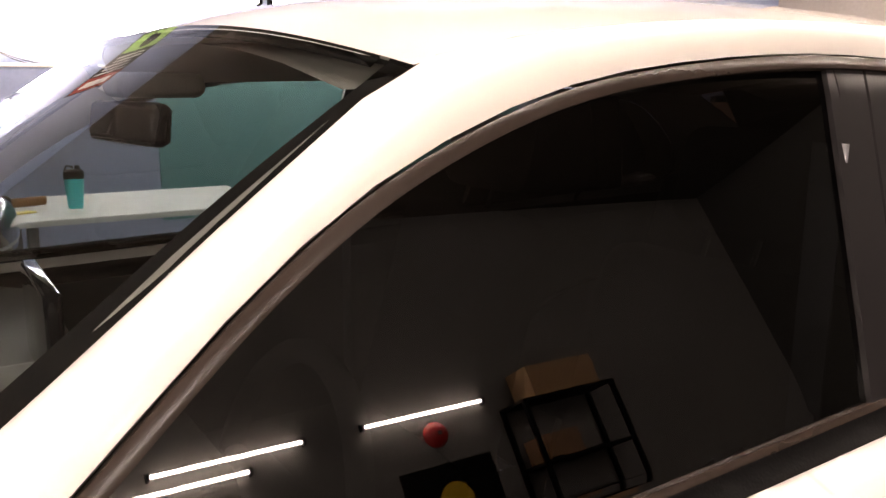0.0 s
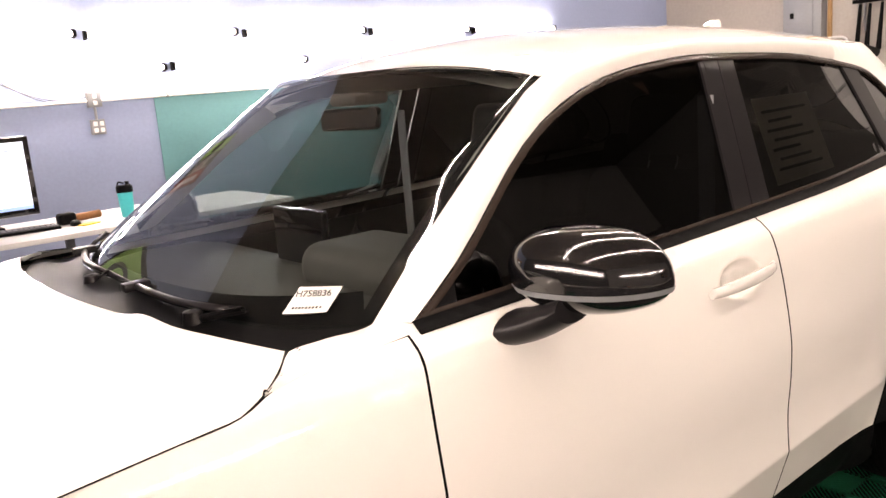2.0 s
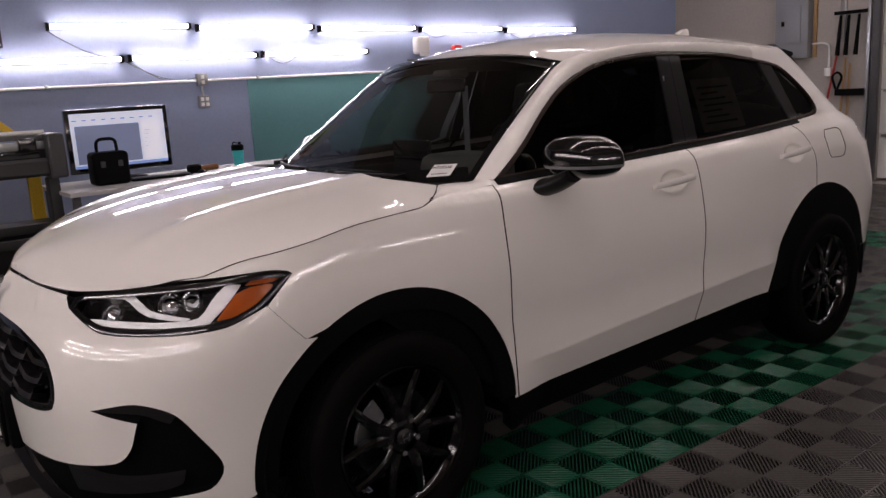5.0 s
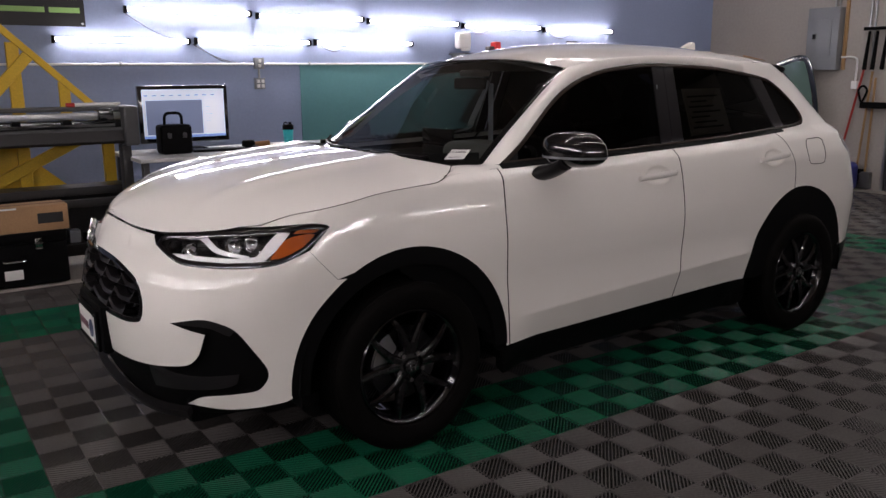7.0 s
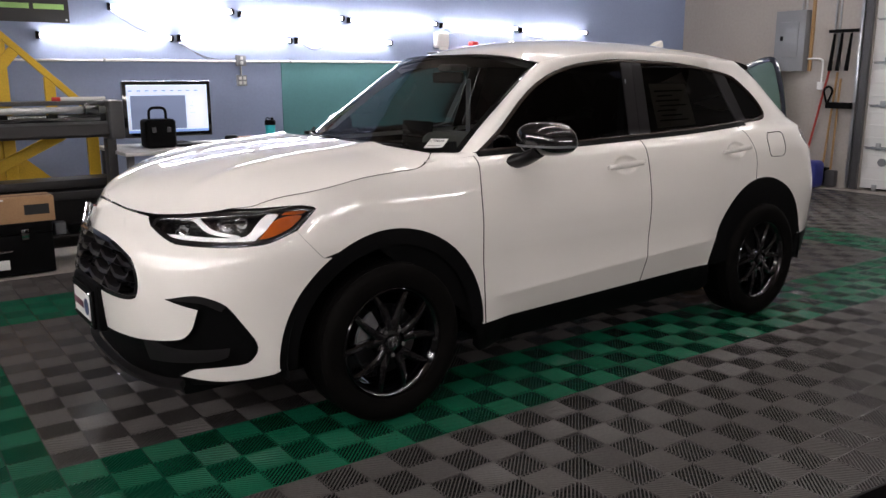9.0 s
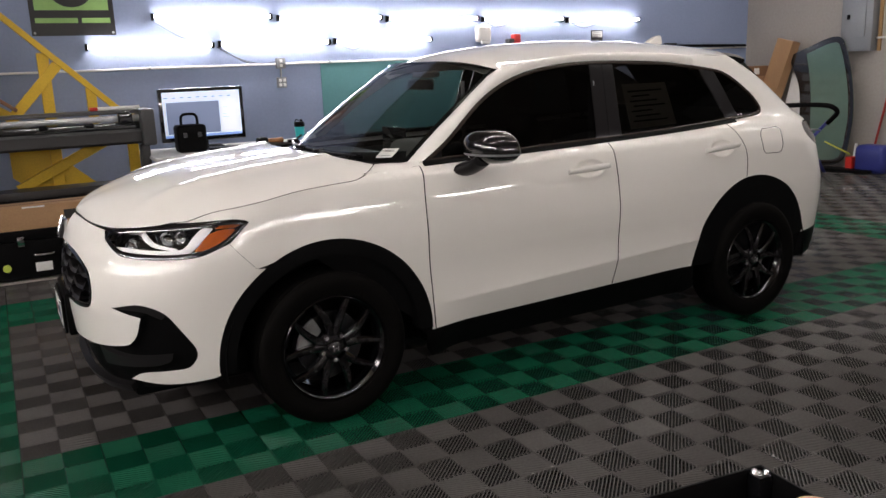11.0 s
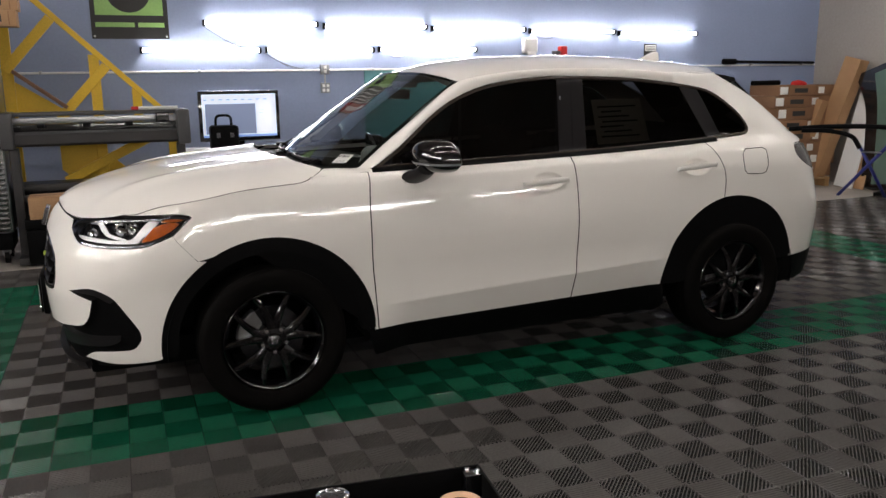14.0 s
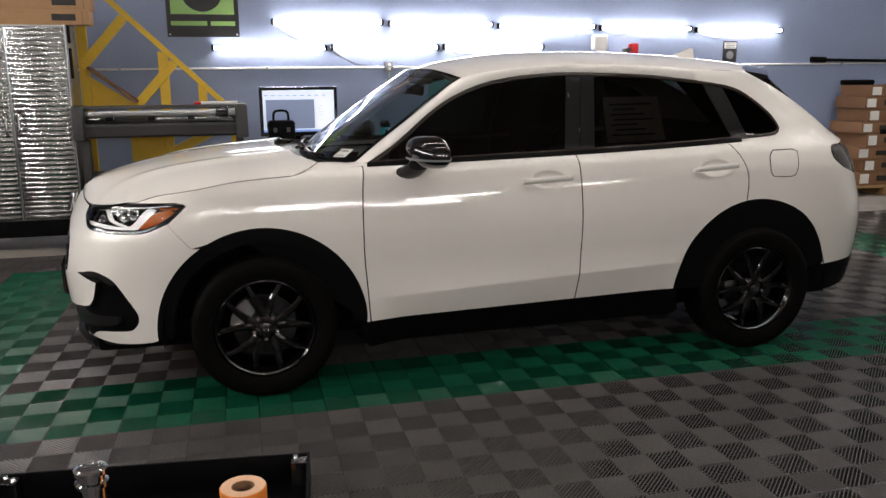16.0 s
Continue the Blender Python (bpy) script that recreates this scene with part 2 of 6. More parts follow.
def shell(name, loop, fn, mat, parent, label="", grid=0.045, depth=0.012, lift=0.0, sign=1, cuts=()):
    """A pressed panel: the outline loop in the two coordinates of the surface fn, with its edges folded inwards by depth."""
    bm = bmesh.new()
    face = bm.faces.new([bm.verts.new((a, b, 0)) for a, b in loop])
    bmesh.ops.triangulate(bm, faces=[face])
    for k, axis in ((0, Vector((1, 0, 0))), (1, Vector((0, 1, 0)))):
        lo, hi = min(p[k] for p in loop), max(p[k] for p in loop)
        count = max(int((hi - lo) / grid), 1)
        for i in range(1, count):
            bmesh.ops.bisect_plane(bm, geom=bm.verts[:] + bm.edges[:] + bm.faces[:], dist=1e-6, plane_co=axis * (lo + (hi - lo) * i / count), plane_no=axis)
    for place, across in cuts:
        bmesh.ops.bisect_plane(bm, geom=bm.verts[:] + bm.edges[:] + bm.faces[:], dist=1e-6, plane_co=(*place, 0), plane_no=(*across, 0))
    bm.verts.index_update()
    normals = []
    for v in bm.verts:
        p, n = normal_at(fn, v.co.x, v.co.y, sign)
        v.co = p + n * lift
        normals.append(n)
    for f in bm.faces:
        f.normal_update()
        if f.normal.dot(normals[f.verts[0].index] + normals[f.verts[1].index] + normals[f.verts[2].index]) < 0:
            f.normal_flip()
    rim = [e for e in bm.edges if e.is_boundary]
    inner = {}
    for e in rim:
        for v in e.verts:
            if v not in inner:
                w = bm.verts.new(v.co - normals[v.index] * depth)
                inner[v] = w
    for v, w in inner.items():
        normals.append(normals[v.index])
    for e in rim:
        a, b = e.verts
        if e.link_loops[0].vert is not a:
            a, b = b, a
        # folds of painted panels are black: the shade in the seams is coloured in
        bm.faces.new((b, a, inner[a], inner[b])).material_index = 1 if mat.name == "pearl_white_paint" else 0
    bm.verts.index_update()
    for f in bm.faces:
        f.smooth = True
    me = bpy.data.meshes.new(name)
    bm.to_mesh(me)
    bm.free()
    me.normals_split_custom_set_from_vertices([tuple(n) for n in normals])
    me.materials.append(mat)
    if mat.name == "pearl_white_paint":
        me.materials.append(M_TRIM)
    ob = new(name, me)
    ob.parent = parent
    if label:
        ob["label"] = label
    return ob


def band(name, line, width, fn, mat, parent, label="", lift=0.0, closed=True, depth=0.01, sign=1):
    """A strip of the given width inside a line on the surface fn, raised by lift."""
    k = len(line)
    area = sum(line[i][0] * line[(i + 1) % k][1] - line[(i + 1) % k][0] * line[i][1] for i in range(k))
    turn = 1 if area > 0 else -1
    bm = bmesh.new()
    rows = []
    for i in range(k):
        p, q = np.array(line[i - 1 if (i or closed) else 0]), np.array(line[(i + 1) % k if (closed or i + 1 < k) else i])
        d = (q - p) / (np.linalg.norm(q - p) + 1e-9)
        side = np.array((-d[1], d[0])) * turn * width
        row = []
        for j, (s, drop) in enumerate(((0, depth), (0.0, 0), (0.5, -0.002), (1.0, 0), (1.0, depth))):
            a, b = np.array(line[i]) + side * s
            c, n = normal_at(fn, a, b, sign)
            row.append(bm.verts.new(c + n * (lift - drop)))
        rows.append(row)
    for i in range(k if closed else k - 1):
        for j in range(4):
            bm.faces.new((rows[i][j], rows[(i + 1) % k][j], rows[(i + 1) % k][j + 1], rows[i][j + 1]))
    bmesh.ops.recalc_face_normals(bm, faces=bm.faces)
    return part(name, bm, mat, parent, label, smooth=50)


# ---- the room ----
WALL_Y, WALL_X, BACK_Y, LEFT_X, TOP_Z = 4.52, 8.80, -6.4, -4.6, 4.1


def structure(name, bm, mat, label, category):
    return tagged(finish(name, bm, mat), label, category, kind="structure")


floor = structure("floor", box(LEFT_X - 0.2, WALL_X + 0.2, BACK_Y - 0.2, WALL_Y + 0.2, -0.20, -0.016), M_CONCRETE, "bare grey concrete slab under plastic floor tiles", "floor")
wall_north = structure("wall_north", box(LEFT_X, WALL_X, WALL_Y, WALL_Y + 0.2, -0.016, TOP_Z), M_WALL_BLUE, "light blue painted shop wall with a teal panel", "wall")
part("teal_panel", box(2.09, 5.2, WALL_Y - 0.012, WALL_Y - 0.001, 0.55, 1.585, 0.003), M_WALL_TEAL, wall_north, "teal painted panel")
wall_east = structure("wall_east", box(WALL_X, WALL_X + 0.2, 1.62, WALL_Y + 0.2, -0.016, TOP_Z), M_WALL_GREY, "warm grey painted concrete wall", "wall")
structure("wall_east_b", box(WALL_X, WALL_X + 0.2, BACK_Y, -2.2, -0.016, TOP_Z), M_WALL_DARK, "unseen wall closing the room, kept dark to cut bounce", "wall")
structure("wall_south", box(LEFT_X, WALL_X + 0.2, BACK_Y - 0.2, BACK_Y, -0.016, TOP_Z), M_WALL_SOUTH, "grey painted wall facing the car", "wall")
structure("wall_west", box(LEFT_X - 0.2, LEFT_X, BACK_Y - 0.2, WALL_Y + 0.2, -0.016, TOP_Z), M_WALL_DARK, "unseen side wall of the shop, kept dark to cut bounce", "wall")
structure("ceiling", box(LEFT_X - 0.2, WALL_X + 0.2, BACK_Y - 0.2, WALL_Y + 0.2, TOP_Z, TOP_Z + 0.15), M_CEILING, "dark brown shop ceiling", "ceiling")

# The sectional door that closes the opening in the east wall.
garage_door = tagged(new("door_1"), "white ribbed sectional garage door, closed", "garage door", kind="structure")
for i in range(8):
    z = 0.02 + i * 0.53
    bm = box(WALL_X + 0.02, WALL_X + 0.06, -2.2, 1.62, z, z + 0.522, 0.006)
    p = part("door_panel", bm, M_WHITE, garage_door)
    for zz in (0.10, 0.26, 0.42):
        part("rib", box(WALL_X + 0.012, WALL_X + 0.022, -2.19, 1.60, z + zz, z + zz + 0.02, 0.003), M_WHITE, p)
    part("hinge", box(WALL_X + 0.0, WALL_X + 0.02, 1.40, 1.46, z - 0.04, z + 0.05, 0.004), M_STEEL, garage_door, "galvanised hinge")
    part("strut", box(WALL_X - 0.01, WALL_X + 0.02, -2.15, 1.58, z + 0.50, z + 0.525, 0.003), M_STEEL, garage_door, "galvanised steel strut")
part("track", box(WALL_X - 0.09, WALL_X - 0.03, 1.62, 1.68, 0.0, 3.3, 0.004), M_DARK_METAL, garage_door, "dark steel door track")
part("lift_handle", rod((WALL_X + 0.022, 1.36, 0.36), (WALL_X - 0.01, 1.36, 0.36), 0.05, 20), M_GREY_METAL, garage_door, "round grey lift handle")

# ---- LED tubes ----


def led_tube(x0, z, y, direction=1.0):
    t = thing("led_tube_light", "lit white LED tube light on black clips", "tube light", pose(x0, y, z), group="LED tubes on the wall")
    s = direction
    part("tube", rod((0.03, 0, 0), (1.19, 0, 0), 0.0165, 14), M_TUBE, t, "glowing white tube")
    part("backing", box(0.02, 1.20, 0.012 * s - 0.004, 0.012 * s + 0.012, -0.014, 0.014, 0.002), M_WHITE, t)
    for x in (0.0, 1.19):
        part("end_cap", box(x, x + 0.03, -0.018, 0.022, -0.024, 0.024, 0.004), M_TRIM, t)
        part("clip", box(x + 0.004, x + 0.026, 0.006 if s > 0 else -0.045, 0.045 if s > 0 else -0.006, -0.034, 0.034, 0.004), M_TRIM, t)
    return t


TUBE_Y = WALL_Y - 0.048
for i in range(5):
    led_tube(0.36 + i * 1.27, 2.078 - i * 0.0148, TUBE_Y)
for i in range(3):
    led_tube(-0.27 + i * 1.262, 1.803 + i * 0.006, TUBE_Y)
for i in range(1, 5):
    led_tube(-3.32 + i * 1.70, 2.18, BACK_Y + 0.048, -1.0)

for i in range(3):
    led_tube(1.32 - i * 1.70, 2.05, BACK_Y + 0.048, -1.0)
# ceiling rows added out of view to brighten the car and the east wall
for x, y in [(-3.2 + i * 1.4, y) for i in range(8) for y in (-0.5, -2.4)] + [(2.6 + i * 1.4, y) for i in range(4) for y in (0.9, 2.4)]:
    led_tube(0, 0, 0).matrix_basis = pose(x, y, TOP_Z - 0.048, 90, 0, 0)


def added_side_tube(y0, z):
    t = led_tube(0, 0, 0)
    t.matrix_basis = pose(LEFT_X + 0.048, y0, z, 0, 0, 90)


# unseen west wall rows, added to light the nose and the floor before it
for z in (2.6, 2.3, 2.0):
    for i in range(6):
        added_side_tube(-5.6 + i * 1.27, z)

# Wires between the tubes and the outlets.
cable = thing("cable", "thin grey lamp cable drooping to the outlet", "cable")
for a, b, sag in (((0.37, 2.05), (0.94, 1.80), 0.05), ((0.98, 1.78), (1.60, 1.60), 0.06), ((1.0, 1.79), (1.62, 1.63), 0.10), ((2.35, 1.78), (2.65, 1.79), 0.06), ((4.25, 2.0), (4.6, 2.0), 0.05), ((5.55, 1.98), (5.95, 1.98), 0.06)):
    pts = [(a[0] + (b[0] - a[0]) * k / 10, WALL_Y - 0.012, a[1] + (b[1] - a[1]) * k / 10 - sag * math.sin(math.pi * k / 10)) for k in range(11)]
    part("wire", tube(pts, 0.004, 6), M_DARK_METAL, cable)
conduit = thing("conduit", "painted steel conduit running along the wall", "conduit")
part("pipe", rod((LEFT_X + 0.02, WALL_Y - 0.013, 1.575), (WALL_X - 0.02, WALL_Y - 0.013, 1.615), 0.011, 12), M_WHITE, conduit)
for x in (-3, -1.2, 0.3, 2.2, 4.0, 6.0, 7.6):
    part("strap", box(x - 0.012, x + 0.012, WALL_Y - 0.028, WALL_Y - 0.002, 1.578 + (x + 5.2) * 0.00286 - 0.018, 1.578 + (x + 5.2) * 0.00286 + 0.016, 0.003), M_STEEL, conduit)
for z, sockets in ((1.60, 2), (1.40, 4)):
    o = thing("wall_outlet", "small grey metal outlet box on the blue wall", "outlet", group="outlet boxes")
    part("housing", box(1.585, 1.685, WALL_Y - 0.05, WALL_Y - 0.001, z - 0.055, z + 0.055, 0.006), M_GREY_METAL, o)
    for i in range(sockets):
        sx, sz = (1.612 + (i % 2) * 0.046, z - 0.024 + (i // 2) * 0.048) if sockets == 4 else (1.635, z - 0.024 + i * 0.048)
        part("socket", box(sx - 0.015, sx + 0.015, WALL_Y - 0.056, WALL_Y - 0.048, sz - 0.016, sz + 0.016, 0.003), M_WHITE, o, "white socket")
part("riser", rod((1.635, WALL_Y - 0.02, 1.45), (1.635, WALL_Y - 0.02, 1.55), 0.01, 10), M_STEEL, conduit)
def curve(pts):
    """A smooth function through (a, b) pairs, level beyond the ends."""
    xs = np.array([p[0] for p in pts], float)
    ys = np.array([p[1] for p in pts], float)
    d = np.diff(ys) / np.diff(xs)
    m = np.concatenate([[d[0]], np.where(d[1:] * d[:-1] > 0, 2 * d[1:] * d[:-1] / (d[1:] + d[:-1] + 1e-12), 0), [d[-1]]])

    def f(v):
        v = min(max(v, xs[0]), xs[-1])
        i = min(max(int(np.searchsorted(xs, v)) - 1, 0), len(xs) - 2)
        h = xs[i + 1] - xs[i]
        t = (v - xs[i]) / h
        return float(ys[i] * (1 + 2 * t) * (1 - t) ** 2 + ys[i + 1] * t * t * (3 - 2 * t) + h * (m[i] * t * (1 - t) ** 2 + m[i + 1] * t * t * (t - 1)))
    return f


# The car's skin, driver's side: half width by height, nose and tail by height.
WIDTH = curve([(0.15, 0.82), (0.25, 0.855), (0.33, 0.868), (0.60, 0.876), (0.70, 0.886), (0.78, 0.889), (0.84, 0.884), (0.90, 0.8745), (0.96, 0.863), (1.0, 0.854),
               (1.05, 0.838), (1.072, 0.820), (1.088, 0.797), (1.103, 0.7765), (1.135, 0.766), (1.19, 0.7484), (1.25, 0.7292), (1.31, 0.7100), (1.37, 0.6908), (1.43, 0.6716), (1.475, 0.6572), (1.51, 0.646), (1.57, 0.60)])
BELT_Z = curve([(0.3, 1.099), (0.953, 1.107), (1.631, 1.124), (2.193, 1.143), (2.70, 1.166), (3.2, 1.166)])
NOSE = curve([(0.15, -0.86), (0.25, -0.93), (0.45, -0.975), (0.62, -0.985), (0.78, -0.965), (0.87, -0.935), (0.95, -0.87), (1.05, -0.6)])
NOSE_P = curve([(0.6, 3.0), (0.86, 3.5)])
NOSE_Q = curve([(0.6, 2.7), (0.74, 2.0), (0.88, 1.08)])
TAIL = curve([(0.15, 3.5), (0.3, 3.58), (0.44, 3.62), (0.63, 3.645), (0.947, 3.59), (1.106, 3.54), (1.325, 3.32), (1.48, 3.16), (1.57, 3.07)])
XS, LF, LR, RB = -0.08, 1.35, 1.25, 0.70


def ease(t):
    """A smooth step from 0 to 1."""
    t = min(max(t, 0), 1)
    return t * t * (3 - 2 * t)


def crease(x, z):
    """The door's lower crease: the skin stands out along it and falls away beneath."""
    zc = 0.450 + 0.047 * (x - 0.5)
    fade = ease((x - 0.5) / 0.2) * ease((2.25 - x) / 0.15)
    d = z - zc
    return fade * (0.016 * math.exp(-d / 0.11) if d > 0 else 0.016 + 0.26 * d)


HANDLES = ((1.436, 0.996), (2.392, 1.020))


def recess(x, z):
    """The finger cups that the doors are pressed in for their handles."""
    out = 0.0
    for xc, zc in HANDLES:
        r = ((x - xc) / 0.095) ** 2 + ((z - zc) / 0.046) ** 2
        if r < 1:
            out = max(out, 0.018 * (1 - r ** 2) ** 1.5)
    return out


def skin(u, z):
    """The skin at u along the car (metres; it winds round the nose and the tail) and the height z."""
    lift = ease((z - 0.80) / 0.22) * ease((1.56 - z) / 0.42)
    w = WIDTH(z - (BELT_Z(u) - 1.103) * lift)
    if u < XS:
        a = min((XS - u) / LF, 1) * math.pi / 2
        p, q, n = NOSE_P(z), NOSE_Q(z), NOSE(z)
        s = math.sin(a)
        x = XS - (XS - n) * s
        return x, -w * max(1 - s ** p, 0) ** (1 / q), z
    xr = TAIL(z)
    xe = xr - RB
    k = min(max((u - 1.9) / 1.0, 0), 1)
    w *= 1 - (0.025 + 0.06 * min(max((z - 1.0) / 0.2, 0), 1)) * k * k * (3 - 2 * k)
    flare = 0.0
    for xc in (0.0, 2.655):
        r = math.hypot(u - xc, z - 0.34)
        flare = max(flare, 0.010 * (1 - ease((r - 0.50) / 0.20)))
    w += flare * ease((u - XS) / 0.45) * ease((0.84 - z) / 0.30)
    if u <= xe:
        return u, -(w + crease(u, z) - recess(u, z)), z
    a = min((u - xe) / LR, 1) * math.pi / 2
    s = math.sin(a)
    return xe + (xr - xe) * s, -w * max(1 - s ** 3, 0) ** (1 / 2.4), z


def ux(x, z):
    """The skin's u at the place x of the front."""
    return x if x >= XS else XS - LF * math.asin(min((XS - x) / (XS - NOSE(z)), 1)) * 2 / math.pi


def mirrored(fn):
    return lambda a, b: (lambda p: (p[0], -p[1], p[2]))(fn(a, b))


def inset(fn, d, sign=1):
    """The surface fn, moved inwards by d."""
    def g(a, b):
        p, n = normal_at(fn, a, b, sign)
        return tuple(p - n * d)
    return g


def line3(pts):
    """A smooth line through points in space, as a function of 0 to 1."""
    fine = np.array(spline(pts, 0.01))
    run = np.concatenate([[0], np.cumsum(np.linalg.norm(np.diff(fine, axis=0), axis=1))])
    run /= run[-1]
    return lambda t: np.array([np.interp(t, run, fine[:, k]) for k in range(3)])


ARCH_F, ARCH_R, ARCH = (0.0, 0.337), (2.655, 0.352), 0.490


def arc(c, r, a0, a1, n=28):
    return [(c[0] + r * math.cos(radians(a0 + (a1 - a0) * i / n)), c[1] + r * math.sin(radians(a0 + (a1 - a0) * i / n))) for i in range(n + 1)]


def arc_u(c, r, a0, a1, n=28):
    return [(ux(x, z), z) for x, z in arc(c, r, a0, a1, n)]


SEAM_X = [(-0.60, 0.944), (-0.541, 0.952), (-0.444, 0.984), (-0.345, 1.0), (-0.247, 1.016), (-0.146, 1.034), (-0.044, 1.045), (0.06, 1.052), (0.164, 1.058)]
HOOD_SEAM = [(ux(x, z), z) for x, z in SEAM_X]
HOOD_FRONT = [(-1.43, 0.936), (-1.25, 0.927), (-1.08, 0.908), (-0.93, 0.905), (-0.743, 0.931), HOOD_SEAM[0]]
GLASS_EDGE = [(0.470, -0.725, 1.100), (0.615, -0.685, 1.206), (0.755, -0.652, 1.302), (0.893, -0.630, 1.403), (1.04, -0.617, 1.502)]
ROOF_EDGE = [(1.04, -0.617, 1.502), (1.20, -0.610, 1.534), (1.40, -0.603, 1.553), (1.75, -0.598, 1.563), (2.10, -0.598, 1.556), (2.35, -0.600, 1.538)]
DLO_TOP = [(0.522, 1.099), (0.668, 1.189), (0.853, 1.333), (0.976, 1.408), (1.13, 1.467), (1.285, 1.499), (1.536, 1.520), (1.758, 1.519), (2.085, 1.505), (2.363, 1.476)]
DLO_BACK = [(2.363, 1.476), (2.61, 1.437), (2.729, 1.383), (2.845, 1.294), (2.888, 1.216), (2.85, 1.180), (2.70, 1.166)]
BELT = [(2.70, 1.166), (2.193, 1.143), (1.631, 1.124), (0.953, 1.107), (0.522, 1.099)]
DLO = outline(DLO_TOP, DLO_BACK, BELT)
CREASE = [((0.5, 0.450 + d), (-0.047, 1.0)) for d in (-0.007, 0.0, 0.007)]
CREASE += [((xc + d, 0.0), (1.0, 0.0)) for xc, _ in HANDLES for d in (-0.095, -0.08, -0.065, -0.045, -0.02, 0.0, 0.02, 0.045, 0.065, 0.08, 0.095)]
CREASE += [((0.0, zc + d), (0.0, 1.0)) for _, zc in HANDLES for d in (-0.046, -0.038, -0.030, -0.018, -0.006, 0.006, 0.018, 0.030, 0.038, 0.046)]

car = thing("suv_car", "pearl white compact SUV with gloss black trim and tinted windows", "car")


def both(make):
    """Builds a part on the driver's side, then mirrored on the other."""
    make(skin, 1)
    make(mirrored(skin), -1)


def front_end(fn, sign):
    bumper = outline(
        arc_u(ARCH_F, ARCH + 0.003, 124, 182)[::1],
        [(-0.487, 0.318), (-0.53, 0.300), (-0.75, 0.283), (-0.943, 0.297)],
        [(-0.943, 0.297), (-0.866, 0.331), (-0.726, 0.346), (-0.63, 0.358), (-0.585, 0.40), (-0.583, 0.44), (-0.632, 0.516), (-0.693, 0.592), (-0.76, 0.622), (-0.828, 0.632), (-0.956, 0.612)],
        [(-0.956, 0.612), (-0.88, 0.592), (-0.812, 0.577)], [(-0.812, 0.577), (-0.845, 0.50), (-0.885, 0.463), (-0.93, 0.450), (-1.106, 0.432), (-1.43, 0.42)],
        [(-1.43, 0.42), (-1.43, 0.583)],
        [(-1.43, 0.583), (-1.373, 0.583), (-1.189, 0.582), (-1.105, 0.600), (-1.078, 0.65), (-1.08, 0.70), (-1.10, 0.745), (-1.191, 0.793), (-1.30, 0.812), (-1.43, 0.820)],
        [(-1.43, 0.820), (-1.43, 0.931)],
        [(-1.43, 0.931), (-1.25, 0.922), (-1.08, 0.903), (-0.985, 0.893)], [(-0.985, 0.893), (-0.978, 0.863)],
        [(-0.978, 0.863), (-0.94, 0.836), (-0.882, 0.812), (-0.686, 0.809), (-0.538, 0.819), (-0.453, 0.848), (-0.418, 0.862)],
        [(-0.418, 0.862), (-0.308, 0.748)])
    shell("front_bumper", bumper, fn, M_PAINT, car, "white bumper skin", depth=0.03, sign=sign)
    fender = outline(
        [(0.504, 0.333), (0.490, 0.534), (0.480, 0.675), (0.479, 0.85), (0.484, 0.98), (0.496, 1.088)],
        [(0.496, 1.088), (0.27, 1.083), (0.215, 1.072)], [(0.215, 1.072)] + HOOD_SEAM[::-1],
        [HOOD_SEAM[0], (-0.431, 0.957), (-0.36, 0.949), (-0.343, 0.940)], [(-0.343, 0.940), (-0.382, 0.896), (-0.416, 0.861)],
        [(-0.416, 0.861), (-0.306, 0.748)], arc_u(ARCH_F, ARCH + 0.003, 124, 0)[1:] + [(0.487, 0.333)], [(0.487, 0.333), (0.504, 0.333)])
    shell("fender", fender, fn, M_PAINT, car, "white front fender", sign=sign)
    # the headlamp
    lamp_line = outline([(-0.975, 0.863), (-0.955, 0.889), (-0.926, 0.901)], [(-0.926, 0.901), (-0.743, 0.927), (-0.594, 0.941), (-0.431, 0.953), (-0.36, 0.946), (-0.347, 0.940)],
                        [(-0.347, 0.940), (-0.385, 0.896), (-0.453, 0.852), (-0.538, 0.823), (-0.686, 0.813), (-0.882, 0.816), (-0.94, 0.840), (-0.975, 0.863)])
    lamp = shell("headlamp", lamp_line, inset(fn, 0.045, sign), M_GLOSS_BLACK, car, "clear headlamp with a white light guide and amber corner", depth=0.01, sign=sign)
    shell("lens", lamp_line, fn, M_LENS, lamp, "clear lens", depth=0.02, lift=-0.001, sign=sign).visible_shadow = False
    guide = inset(fn, 0.007, sign)
    band("housing_edge", lamp_line, 0.016, fn, M_GLOSS_BLACK, lamp, "black lens edge", lift=0.0005, depth=0.003, sign=sign)
    shell("light_guide", outline([(-0.90, 0.826), (-0.70, 0.823), (-0.585, 0.834)], [(-0.585, 0.834), (-0.52, 0.893), (-0.50, 0.928)], [(-0.50, 0.928), (-0.545, 0.928), (-0.575, 0.89), (-0.61, 0.852), (-0.70, 0.845), (-0.92, 0.846), (-0.90, 0.826)]), guide, M_LIGHTGUIDE, lamp, "white L-shaped light guide", depth=0.012, sign=sign)
    shell("light_guide", outline([(-0.86, 0.905), (-0.80, 0.915), (-0.79, 0.905), (-0.735, 0.872), (-0.635, 0.852), (-0.655, 0.848), (-0.75, 0.862), (-0.815, 0.898), (-0.86, 0.895), (-0.86, 0.905)]), guide, M_LIGHTGUIDE, lamp, "white light guide", depth=0.01, sign=sign)
